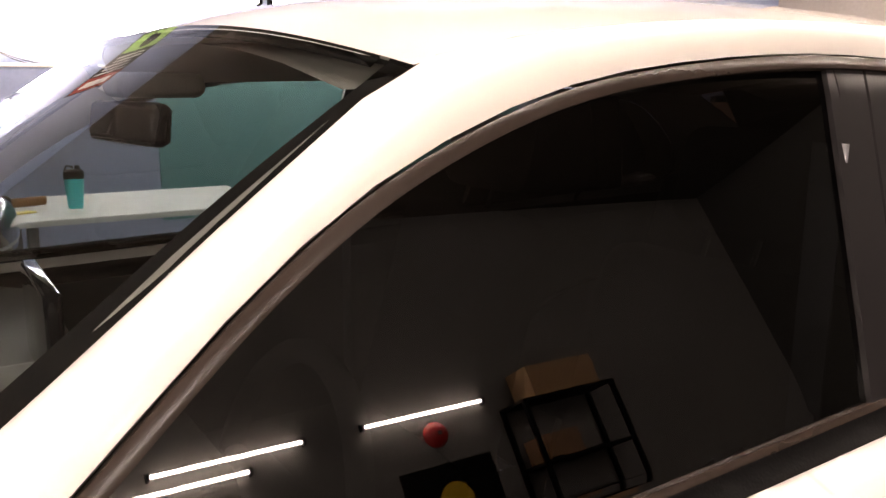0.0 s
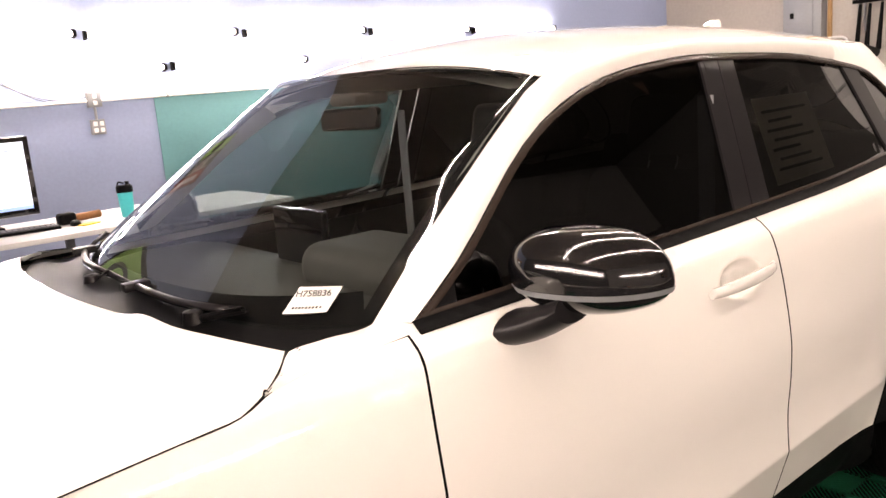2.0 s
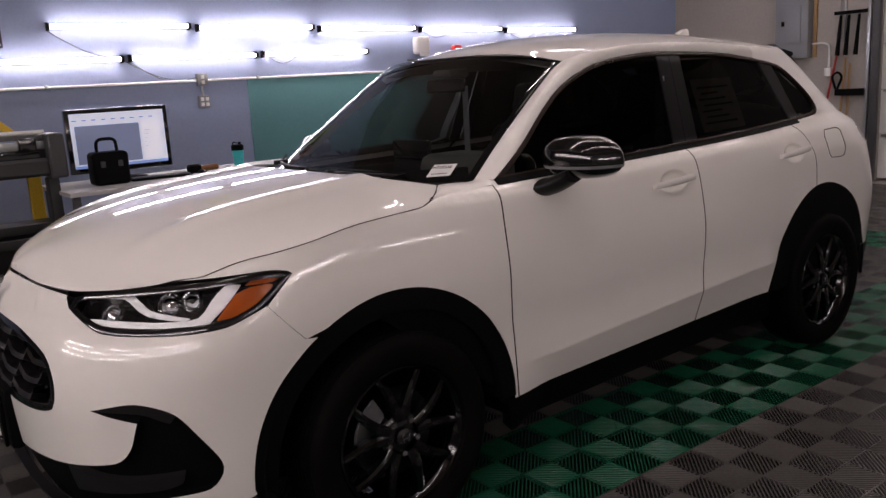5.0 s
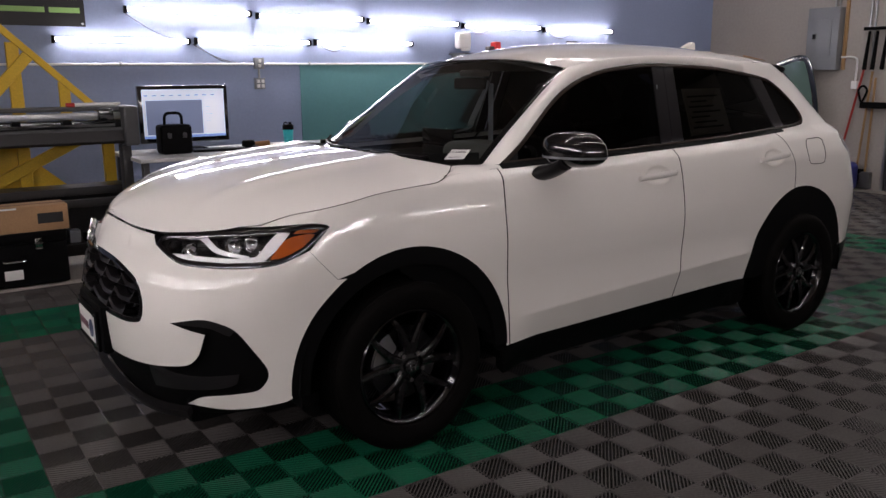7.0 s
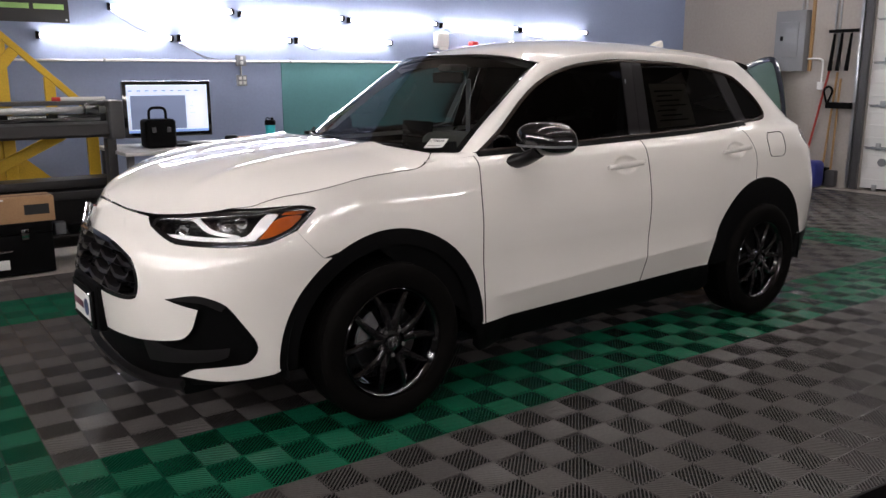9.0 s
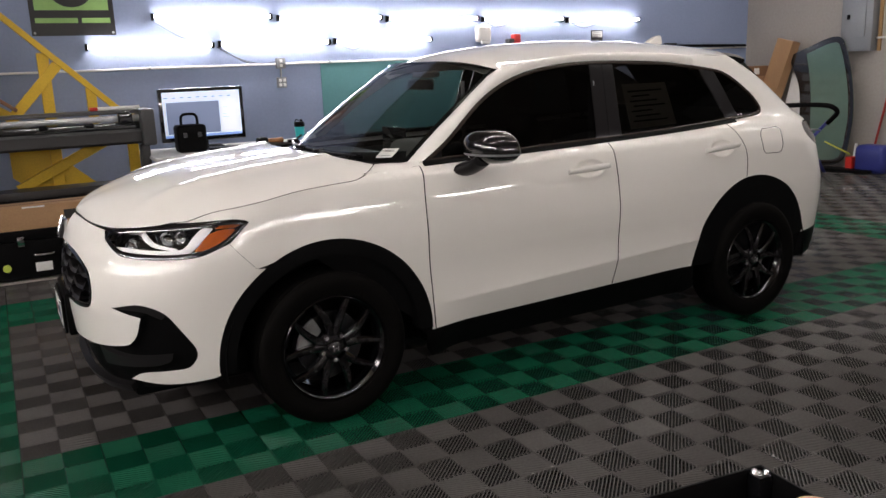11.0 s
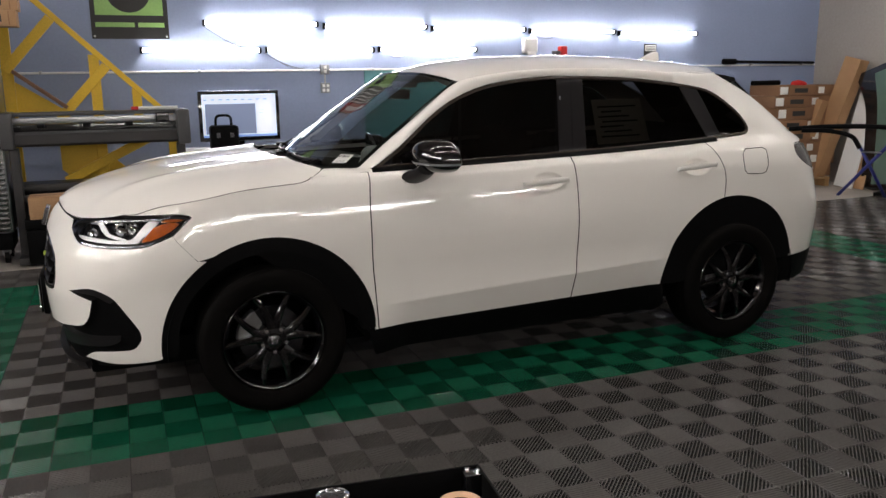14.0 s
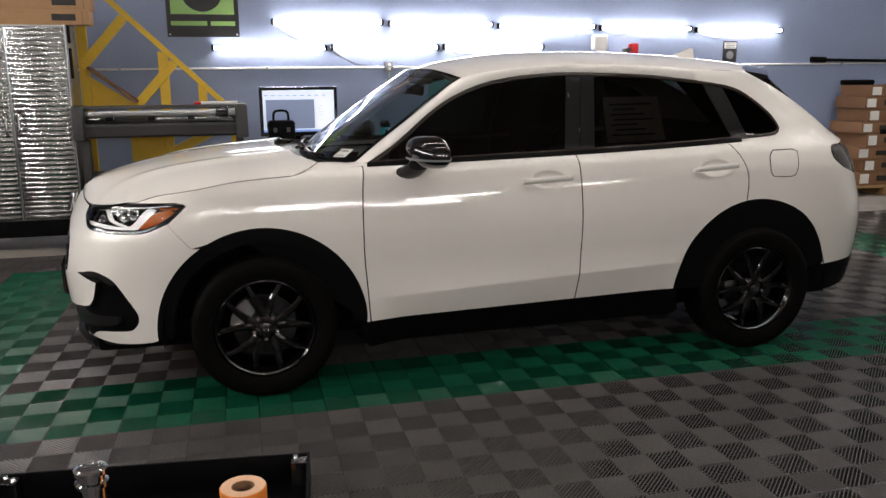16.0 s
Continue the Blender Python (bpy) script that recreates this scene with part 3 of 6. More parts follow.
    shell("turn_signal", outline([(-0.562, 0.842), (-0.50, 0.848), (-0.445, 0.872)], [(-0.445, 0.872), (-0.40, 0.918), (-0.47, 0.918), (-0.508, 0.905)], [(-0.508, 0.905), (-0.562, 0.842)]), guide, M_AMBER, lamp, "amber turn signal", depth=0.012, sign=sign)
    shell("marker", outline([(-0.485, 0.925), (-0.40, 0.926), (-0.375, 0.936), (-0.47, 0.938), (-0.485, 0.925)]), guide, M_AMBER, lamp, "amber marker strip", depth=0.006, sign=sign)
    for u, z, r in ((-0.86, 0.872, 0.026), (-0.70, 0.885, 0.030), (-0.64, 0.895, 0.024)):
        c, n = normal_at(inset(fn, 0.030, sign), u, z, sign)
        m = Matrix.Translation(c) @ n.to_track_quat("Z", "Y").to_matrix().to_4x4()
        part("projector", lathe([(0.001, 0.010), (r * 0.6, 0.006), (r, -0.006), (r * 1.15, 0.0), (r * 1.25, -0.012)], 24, m=m), M_CHROME, lamp, "chrome projector bowl")
    # the lower valance and the fog recess
    val = inset(fn, 0.030, sign)
    shell("lower_valance", outline([(-1.43, 0.215), (-1.0, 0.225), (-0.62, 0.262)], [(-0.62, 0.262), (-0.545, 0.36), (-0.55, 0.45), (-0.62, 0.56), (-0.68, 0.625), (-0.80, 0.655)], [(-0.80, 0.655), (-0.98, 0.635)], [(-0.98, 0.635), (-0.86, 0.56), (-0.90, 0.49), (-1.10, 0.46), (-1.43, 0.45)], [(-1.43, 0.45), (-1.43, 0.215)]), val, M_TRIM, car, "black textured lower valance", depth=0.02, sign=sign)
    shell("intake_wing", outline([(-1.10, 0.428), (-1.02, 0.405), (-0.90, 0.398), (-0.70, 0.412)], [(-0.70, 0.412), (-0.71, 0.385), (-0.78, 0.366), (-0.95, 0.352), (-1.09, 0.345)], [(-1.09, 0.345), (-1.10, 0.428)]), inset(fn, 0.004, sign), M_SATIN, car, "satin dark wing in the intake", depth=0.03, sign=sign)
    shell("intake_brow", outline([(-0.950, 0.609), (-0.828, 0.629), (-0.76, 0.618), (-0.695, 0.588)], [(-0.695, 0.588), (-0.715, 0.568), (-0.80, 0.600), (-0.950, 0.609)]), inset(fn, 0.006, sign), M_SATIN, car, "satin dark brow", depth=0.02, sign=sign)
    shell("chin_spoiler", outline([(-1.43, 0.262), (-1.1, 0.262), (-0.95, 0.270)], [(-0.95, 0.270), (-0.95, 0.240)], [(-0.95, 0.240), (-1.1, 0.232), (-1.43, 0.232)], [(-1.43, 0.232), (-1.43, 0.262)]), inset(fn, -0.012, sign), M_SATIN, car, "dark chin spoiler lip", depth=0.03, sign=sign)
    # the radiator grille, half by half
    deep = inset(fn, 0.055, sign)
    shell("grille_back", outline([(-1.43, 0.575), (-1.17, 0.57), (-1.07, 0.62), (-1.06, 0.70), (-1.08, 0.755), (-1.18, 0.80), (-1.43, 0.828)], [(-1.43, 0.828), (-1.43, 0.575)]), deep, M_GLOSS_BLACK, car, "black grille back", depth=0.01, sign=sign)
    grille_line = outline([(-1.43, 0.583), (-1.373, 0.583), (-1.189, 0.582), (-1.105, 0.600), (-1.078, 0.65), (-1.08, 0.70), (-1.10, 0.745), (-1.191, 0.793), (-1.30, 0.812), (-1.43, 0.820)])
    band("grille_rim", grille_line, 0.022, fn, M_GLOSS_BLACK, car, "gloss black grille rim", lift=-0.004, closed=False, depth=0.05, sign=sign)
    for row in range(4):
        z = 0.612 + row * 0.054
        for k in range(3):
            u = -1.43 + 0.118 * k + (0.059 if row % 2 else 0)
            if u + 0.100 > -1.09 - 0.02 * (row in (0, 3)):
                continue
            pts = [(u, z + 0.016), (u + 0.025, z - 0.008), (u + 0.093, z - 0.008), (u + 0.118, z + 0.016)]
            bm = bmesh.new()
            rows = []
            for a, b in spline(pts, 0.02):
                r = []
                for db, d in ((-0.012, 0.050), (0.0, 0.006), (0.014, 0.012), (0.018, 0.05)):
                    c, n = normal_at(fn, a, b + db, sign)
                    r.append(bm.verts.new(c - n * d))
                rows.append(r)
            for r0, r1 in zip(rows, rows[1:]):
                for j in range(3):
                    bm.faces.new((r0[j], r1[j], r1[j + 1], r0[j + 1]))
            bmesh.ops.recalc_face_normals(bm, faces=bm.faces)
            part("grille_blade", bm, M_SATIN, car, smooth=30)


both(front_end)


def side(fn, sign):
    door = outline([(0.510, 0.335), (0.496, 0.534), (0.486, 0.675), (0.485, 0.85), (0.490, 0.98), (0.502, 1.094)], [(0.502, 1.094), (0.953, 1.104), (1.600, 1.120)],
                   [(1.600, 1.120), (1.608, 0.93), (1.606, 0.64), (1.592, 0.362)], [(1.592, 0.362), (0.510, 0.335)])
    front_door = shell("front_door", door, fn, M_PAINT, car, "white front door", sign=sign, cuts=CREASE)
    rear = outline([(1.598, 0.362), (1.612, 0.64), (1.614, 0.93), (1.606, 1.120)], [(1.606, 1.120), (2.193, 1.140), (2.49, 1.156)],
                   [(2.49, 1.156), (2.56, 1.056), (2.585, 0.95), (2.575, 0.842)], arc(ARCH_R, ARCH + 0.003, 99, 176)[:], [(2.163, 0.386), (2.163, 0.376)], [(2.163, 0.376), (1.598, 0.362)])
    rear_door = shell("rear_door", rear, fn, M_PAINT, car, "white rear door", sign=sign, cuts=CREASE)
    quarter = outline([(2.581, 0.842), (2.591, 0.95), (2.566, 1.056), (2.496, 1.157)], [(2.496, 1.157), (2.70, 1.164), (2.85, 1.178), (2.890, 1.214), (2.849, 1.296), (2.732, 1.386), (2.613, 1.440), (2.363, 1.479)],
                      [(2.363, 1.479), (2.35, 1.538)], [(2.35, 1.538), (2.55, 1.536), (2.75, 1.527)], [(2.75, 1.527), (2.93, 1.456), (3.10, 1.385), (3.30, 1.28), (3.50, 1.13)], [(3.50, 1.13), (3.36, 1.118), (3.24, 1.110), (3.213, 1.050), (3.30, 0.992), (3.54, 0.935)],
                      [(3.54, 0.935), (3.70, 0.80), (3.75, 0.62), (3.70, 0.46)], [(3.70, 0.46), (3.125, 0.452)], arc(ARCH_R, ARCH + 0.003, 11, 98))
    shell("quarter_panel", quarter, fn, M_PAINT, car, "white rear quarter panel", sign=sign)
    # tail lamp
    tail = outline([(3.24, 1.106), (3.36, 1.112), (3.56, 1.09)], [(3.56, 1.09), (3.57, 0.94)], [(3.57, 0.94), (3.30, 0.996), (3.217, 1.050), (3.24, 1.106)])
    tl = shell("tail_lamp", tail, inset(fn, 0.014, sign), M_RED_LENS, car, "smoked red tail lamp", depth=0.02, sign=sign)
    shell("smoked_cover", tail, fn, glass("smoked_lens" if sign > 0 else "smoked_lens_b", (0.18, 0.15, 0.15)), tl, "smoked cover", depth=0.012, sign=sign)
    # black lower edges
    shell("rocker_cladding", outline([(0.46, 0.330), (2.18, 0.371)], [(2.18, 0.371), (2.20, 0.25), (2.16, 0.205)], [(2.16, 0.205), (0.50, 0.19)], [(0.50, 0.19), (0.46, 0.330)]), inset(fn, 0.006, sign), M_TRIM, car, "black sill cladding", depth=0.05, sign=sign)
    shell("rear_valance", outline([(3.10, 0.448), (3.75, 0.455)], [(3.75, 0.455), (3.70, 0.34), (3.3, 0.30), (3.06, 0.30)], [(3.06, 0.30), (3.10, 0.448)]), inset(fn, -0.004, sign), M_TRIM, car, "black rear valance", depth=0.05, sign=sign)
    for c, a0, a1 in ((ARCH_F, 1, 183), (ARCH_R, 13, 177)):
        horseshoe = arc_u(c, ARCH, a0, a1) + arc_u(c, 0.425, a1, a0)
        shell("arch_cladding", horseshoe, fn, M_TRIM, car, "black wheel arch cladding", depth=0.09, lift=0.004, sign=sign, grid=0.06)
    # windows
    g = inset(fn, 0.008, sign)
    def cut(lo, hi):
        """The window band between two slanted lines, each ((x at the belt), (x at the top))."""
        bm = bmesh.new()
        f = bm.faces.new([bm.verts.new((a, b, 0)) for a, b in DLO])
        for (xb, xt), keep_right in ((lo, True), (hi, False)):
            no = Vector((0.38, -(xt - xb), 0)).normalized()
            bmesh.ops.bisect_plane(bm, geom=bm.verts[:] + bm.edges[:] + bm.faces[:], plane_co=(xb, 1.12, 0), plane_no=no, clear_inner=keep_right, clear_outer=not keep_right)
        f = max(bm.faces, key=lambda q: q.calc_area())
        loop = [(v.co.x, v.co.y) for v in f.verts]
        bm.free()
        return loop
    shell("front_window", cut((0.40, 0.40), (1.556, 1.606)), g, M_TINT if sign > 0 else M_TINT_LIGHT, front_door, "dark tinted front window" if sign > 0 else "clear front window", depth=0.004, sign=sign)
    shell("rear_window", cut((1.712, 1.752), (2.585, 2.395)), g, M_TINT_REAR, rear_door, "dark tinted rear window", depth=0.004, sign=sign)
    shell("quarter_window", cut((2.672, 2.505), (3.2, 3.2)), g, M_TINT, car, "dark tinted quarter window", depth=0.004, sign=sign)
    shell("pillar_cover", cut((1.552, 1.602), (1.628, 1.680)), fn, M_SATIN, front_door, "satin black pillar cover", depth=0.012, lift=-0.001, sign=sign)
    shell("pillar_cover", cut((1.634, 1.686), (1.716, 1.756)), fn, M_SATIN, rear_door, "satin black pillar cover", depth=0.012, lift=-0.001, sign=sign)
    shell("pillar_cover", cut((2.581, 2.391), (2.676, 2.509)), fn, M_SATIN, car, "satin black pillar cover", depth=0.012, lift=-0.001, sign=sign)
    band("window_surround", DLO, 0.014, fn, M_SURROUND, car, "satin brown-black window surround", lift=0.003, sign=sign)
    edge_line = [q for q in spline(BELT[::-1], 0.05) if q[0] < 2.60]
    shell("belt_moulding", [(x, z + 0.006) for x, z in edge_line] + [(x, z - 0.014) for x, z in edge_line[::-1]], fn, M_TRIM, car, "black belt moulding under the windows", depth=0.006, lift=0.005, sign=sign)
    shell("corner_cover", [(a, b) for a, b in cut((0.40, 0.40), (0.63, 0.72))], fn, M_TRIM, front_door, "black mirror corner cover", depth=0.01, lift=-0.002, sign=sign)
    # A pillar and roof rail
    low = line3([fn(a, b + 0.004) for a, b in DLO_TOP])
    top = line3([(x, y * sign, z) for x, y, z in GLASS_EDGE + ROOF_EDGE[1:]])
    def rail(t, s):
        a, b = low(t), top(t)
        p = a + (b - a) * s
        out_y, out_z = -sign * 0.6, 0.8
        h = 0.022 * math.sin(math.pi * min(max(s, 0), 1)) ** 0.8 * (0.15 + 0.85 * ease(t / 0.12))
        return p[0], p[1] + h * out_y, p[2] + h * out_z
    shell("roof_rail", outline([(0, 0), (1, 0)], [(1, 0), (1, 1)], [(1, 1), (0, 1)], [(0, 1), (0, 0)], step=0.04), rail, M_PAINT, car, "white pillar and roof rail", grid=0.04, depth=0.004, sign=sign)
    # cowl corner between hood, fender and windscreen
    e0 = line3([fn(0.215, 1.074), fn(0.30, 1.083), fn(0.40, 1.086), fn(0.51, 1.090), fn(0.60, 1.10)])
    e1 = line3([(0.222, -0.812 * sign, 1.078), (0.265, -0.784 * sign, 1.097), (0.292, -0.756 * sign, 1.110), (0.37, -0.742 * sign, 1.108), (0.478, -0.727 * sign, 1.106), (0.56, -0.704 * sign, 1.165)])
    def cowl(t, s):
        a, b = e0(min(max(t, 0), 1)), e1(min(max(t, 0), 1))
        p = a + (b - a) * s
        return p[0], p[1], p[2] + 0.004 * math.sin(math.pi * min(max(s, 0), 1))
    shell("cowl_corner", outline([(0, 0), (1, 0)], [(1, 0), (1, 1)], [(1, 1), (0, 1)], [(0, 1), (0, 0)], step=0.05), cowl, M_PAINT, car, "white fender top", grid=0.1, depth=0.004, sign=sign)
    # door handles
    for door_ob, xa, xb, z in ((front_door, 1.294, 1.558, 0.988), (rear_door, 2.250, 2.520, 1.012)):
        c, n = normal_at(fn, (xa + xb) / 2, z, sign)
        bm = bmesh.new()
        rings = []
        k = 16
        for i in range(k + 1):
            t = i / k
            x = xa + (xb - xa) * t
            p, n = normal_at(lambda q, h: (lambda v: (v[0], v[1] - sign * recess(q, h), v[2]))(fn(q, h)), x, z + 0.012 * t, sign)
            away = 0.010 + 0.026 * math.sin(math.pi * t) ** 0.5
            hh = 0.013 + 0.004 * math.sin(math.pi * t)
            dd = 0.010
            ring = []
            for a in range(8):
                q = math.pi * 2 * (a + 0.5) / 8
                ring.append(bm.verts.new(p + n * (away + dd * math.cos(q)) + Vector((0, 0, hh * math.sin(q)))))
            rings.append(ring)
        for r0, r1 in zip(rings, rings[1:]):
            for a in range(8):
                bm.faces.new((r0[a], r0[(a + 1) % 8], r1[(a + 1) % 8], r1[a]))
        bm.faces.new(rings[0][::-1])
        bm.faces.new(rings[-1])
        bmesh.ops.recalc_face_normals(bm, faces=bm.faces)
        part("door_handle", bm, M_PAINT, door_ob, "body-coloured pull handle", smooth=60)
    if sign > 0:
        fuel = outline([(2.765, 1.102), (2.90, 1.104), (2.93, 1.09)], [(2.93, 1.09), (2.915, 1.02), (2.885, 0.965)], [(2.885, 0.965), (2.86, 0.957), (2.745, 0.962), (2.725, 0.985)], [(2.725, 0.985), (2.735, 1.07), (2.765, 1.102)])
        band("fuel_flap_gap", fuel, 0.004, fn, M_TRIM, car, "thin gap round the fuel flap", lift=0.0006, depth=0.001, sign=sign)


both(side)

# ---- hood, windscreen, roof: one sheet each, across the middle ----
ZC = curve([(-0.90, 0.936), (-0.86, 0.972), (-0.78, 1.010), (-0.60, 1.060), (-0.30, 1.108), (0.0, 1.138), (0.13, 1.147)])
HOOD_LINE = [skin(u, z) for u, z in outline(HOOD_FRONT, HOOD_SEAM[1:])] + [(0.215, -0.812, 1.074), (0.26, -0.784, 1.096), (0.289, -0.752, 1.110)]


hood_edge = line3(HOOD_LINE)
hood_mid = line3([(x, 0.0, ZC(x)) for x in np.linspace(-0.885, 0.125, 24)])


def hood_fn(t, s):
    t = min(max(t, 0), 1)
    a = hood_edge(t)
    b = hood_mid(t ** 1.25)
    w = s if s <= 1 else 2 - s
    y = a[1] * (1 - s)
    x = a[0] + (b[0] - a[0]) * (1 - (1 - w) ** (1.6 + 0.8 * t))
    z = a[2] + (b[2] - a[2]) * (1 - abs(1 - w) ** 3.0)
    ridge = 0.010 * math.exp(-(((abs(y) - 0.46) / 0.05) ** 2)) * min(max((x + 0.8) / 0.3, 0), 1)
    return x, y, z + ridge


hood = shell("hood", outline([(0.0, 0.0), (1, 0)], [(1, 0), (1, 2)], [(1, 2), (0, 2)], [(0, 2), (0, 0)], step=0.008), hood_fn, M_PAINT, car, "white hood with two soft creases", grid=0.03, depth=0.01, sign=1)
for side_s in (0.0, 2.0):
    gap = [Vector(hood_fn(k / 90, side_s)) + Vector((0, 0, 0.0012)) for k in range(91)]
    part("hood_gap", tube(gap, 0.0014, 6), M_TRIM, hood, "dark gap along the hood edge")
# windscreen
ws_edge = line3(GLASS_EDGE)
ws_mid = line3([(0.27, 0, 1.075), (0.42, 0, 1.20), (0.62, 0, 1.345), (0.80, 0, 1.462), (0.940, 0, 1.551)])


def ws_fn(t, s):
    a, b = ws_edge(min(max(t, 0), 1)), ws_mid(min(max(t, 0), 1))
    w = s if s <= 1 else 2 - s
    k = 1 - abs(1 - w) ** 4.0
    return a[0] + (b[0] - a[0]) * k, a[1] * (1 - s), a[2] + (b[2] - a[2]) * k


sheet = outline([(0, 0), (1, 0)], [(1, 0), (1, 2)], [(1, 2), (0, 2)], [(0, 2), (0, 0)], step=0.04)
windscreen = shell("windscreen", sheet, ws_fn, M_WINDSCREEN, car, "clear windscreen with a black border", grid=0.05, depth=0.004, sign=1)
windscreen.visible_shadow = False
shell("border", outline([(0.002, 0.01), (0.002, 1.99)], [(0.002, 1.99), (0.13, 1.94)], [(0.13, 1.94), (0.10, 1.0), (0.13, 0.06)], [(0.13, 0.06), (0.002, 0.01)], step=0.04), inset(ws_fn, 0.006, 1), M_TRIM, windscreen, "black ceramic border", grid=0.1, depth=0.001, sign=1)
for s0, s1 in ((0.0, 0.035), (1.965, 2.0)):
    shell("border", outline([(0.0, s0), (1.0, s0)], [(1.0, s0), (1.0, s1)], [(1.0, s1), (0.0, s1)], [(0.0, s1), (0.0, s0)], step=0.04), inset(ws_fn, 0.006, 1), M_TRIM, windscreen, "black ceramic border", grid=0.1, depth=0.001, sign=1)
shell("border", outline([(0.985, 0.05), (1.0, 0.05)], [(1.0, 0.05), (1.0, 1.95)], [(1.0, 1.95), (0.985, 1.95)], [(0.985, 1.95), (0.985, 0.05)], step=0.04), inset(ws_fn, 0.0062, 1), M_TRIM, windscreen, "black ceramic border", grid=0.1, depth=0.001, sign=1)
# roof
roof_edge = line3(ROOF_EDGE + [(2.55, -0.592, 1.532), (2.71, -0.570, 1.522)])
roof_mid = line3([(0.940, 0, 1.551), (1.1, 0, 1.594), (1.4, 0, 1.632), (1.8, 0, 1.645), (2.2, 0, 1.638), (2.6, 0, 1.612), (2.92, 0, 1.580)])
roof = shell("roof", outline([(0, 0), (1, 0)], [(1, 0), (1, 2)], [(1, 2), (0, 2)], [(0, 2), (0, 0)], step=0.04),
             lambda t, s: (lambda e, m, w: (e[0] + (m[0] - e[0]) * (1 - abs(1 - w) ** 2.0), e[1] * (1 - s), e[2] + (m[2] - e[2]) * (1 - abs(1 - w) ** 2.2)))(roof_edge(min(max(t, 0), 1)), roof_mid(min(max(t, 0), 1)), s if s <= 1 else 2 - s),
             M_PAINT, car, "white roof panel", grid=0.04, depth=0.006, sign=1)


# ---- the rest of the car ----
# dark inner body behind the panel gaps
def liner(fn, sign):
    k = outline(arc_u(ARCH_F, ARCH - 0.03, 178, 2), [(0.47, 0.36), (2.18, 0.39)], arc(ARCH_R, ARCH - 0.03, 176, 8), [(3.13, 0.47), (3.7, 0.47)], [(3.7, 0.47), (3.7, 0.75), (3.52, 0.95), (3.2, 1.06), (3.1, 1.14)], [(3.1, 1.14), (2.8, 1.14), (1.6, 1.10), (0.52, 1.075), (0.2, 1.045), (-0.04, 1.02), (-0.25, 0.99), (-0.42, 0.93), (-0.47, 0.83), (-0.44, 0.70)], [(-0.44, 0.70), (-0.475, 0.35)])
    shell("inner_body", k, inset(fn, 0.022, sign), M_TRIM, car, "black inner body behind the gaps", depth=0.001, grid=0.1, sign=sign)


both(liner)
bm = box(-0.80, 3.35, -0.60, 0.60, 0.20, 0.34, 0.03)
box(-0.62, -0.30, -0.55, 0.55, 0.34, 0.78, 0.03, bm)
box(-0.30, 0.30, -0.55, 0.55, 0.34, 0.72, 0.03, bm)
part("underbody", bm, M_TRIM, car, "black underbody")
for xc, zc in (ARCH_F, ARCH_R):
    for s in (-1, 1):
        bm = bmesh.new()
        rows = []
        for i in range(25):
            a = radians(-8 + 196 * i / 24)
            rows.append([bm.verts.new((xc + 0.47 * math.cos(a), s * y, zc + 0.47 * math.sin(a))) for y in (0.86, 0.50)])
        for r0, r1 in zip(rows, rows[1:]):
            bm.faces.new((r0[0], r0[1], r1[1], r1[0]))
        bm.faces.new([r[1] for r in rows])
        part("wheel_well", bm, M_TRIM, car, "black wheel well liner", smooth=40)


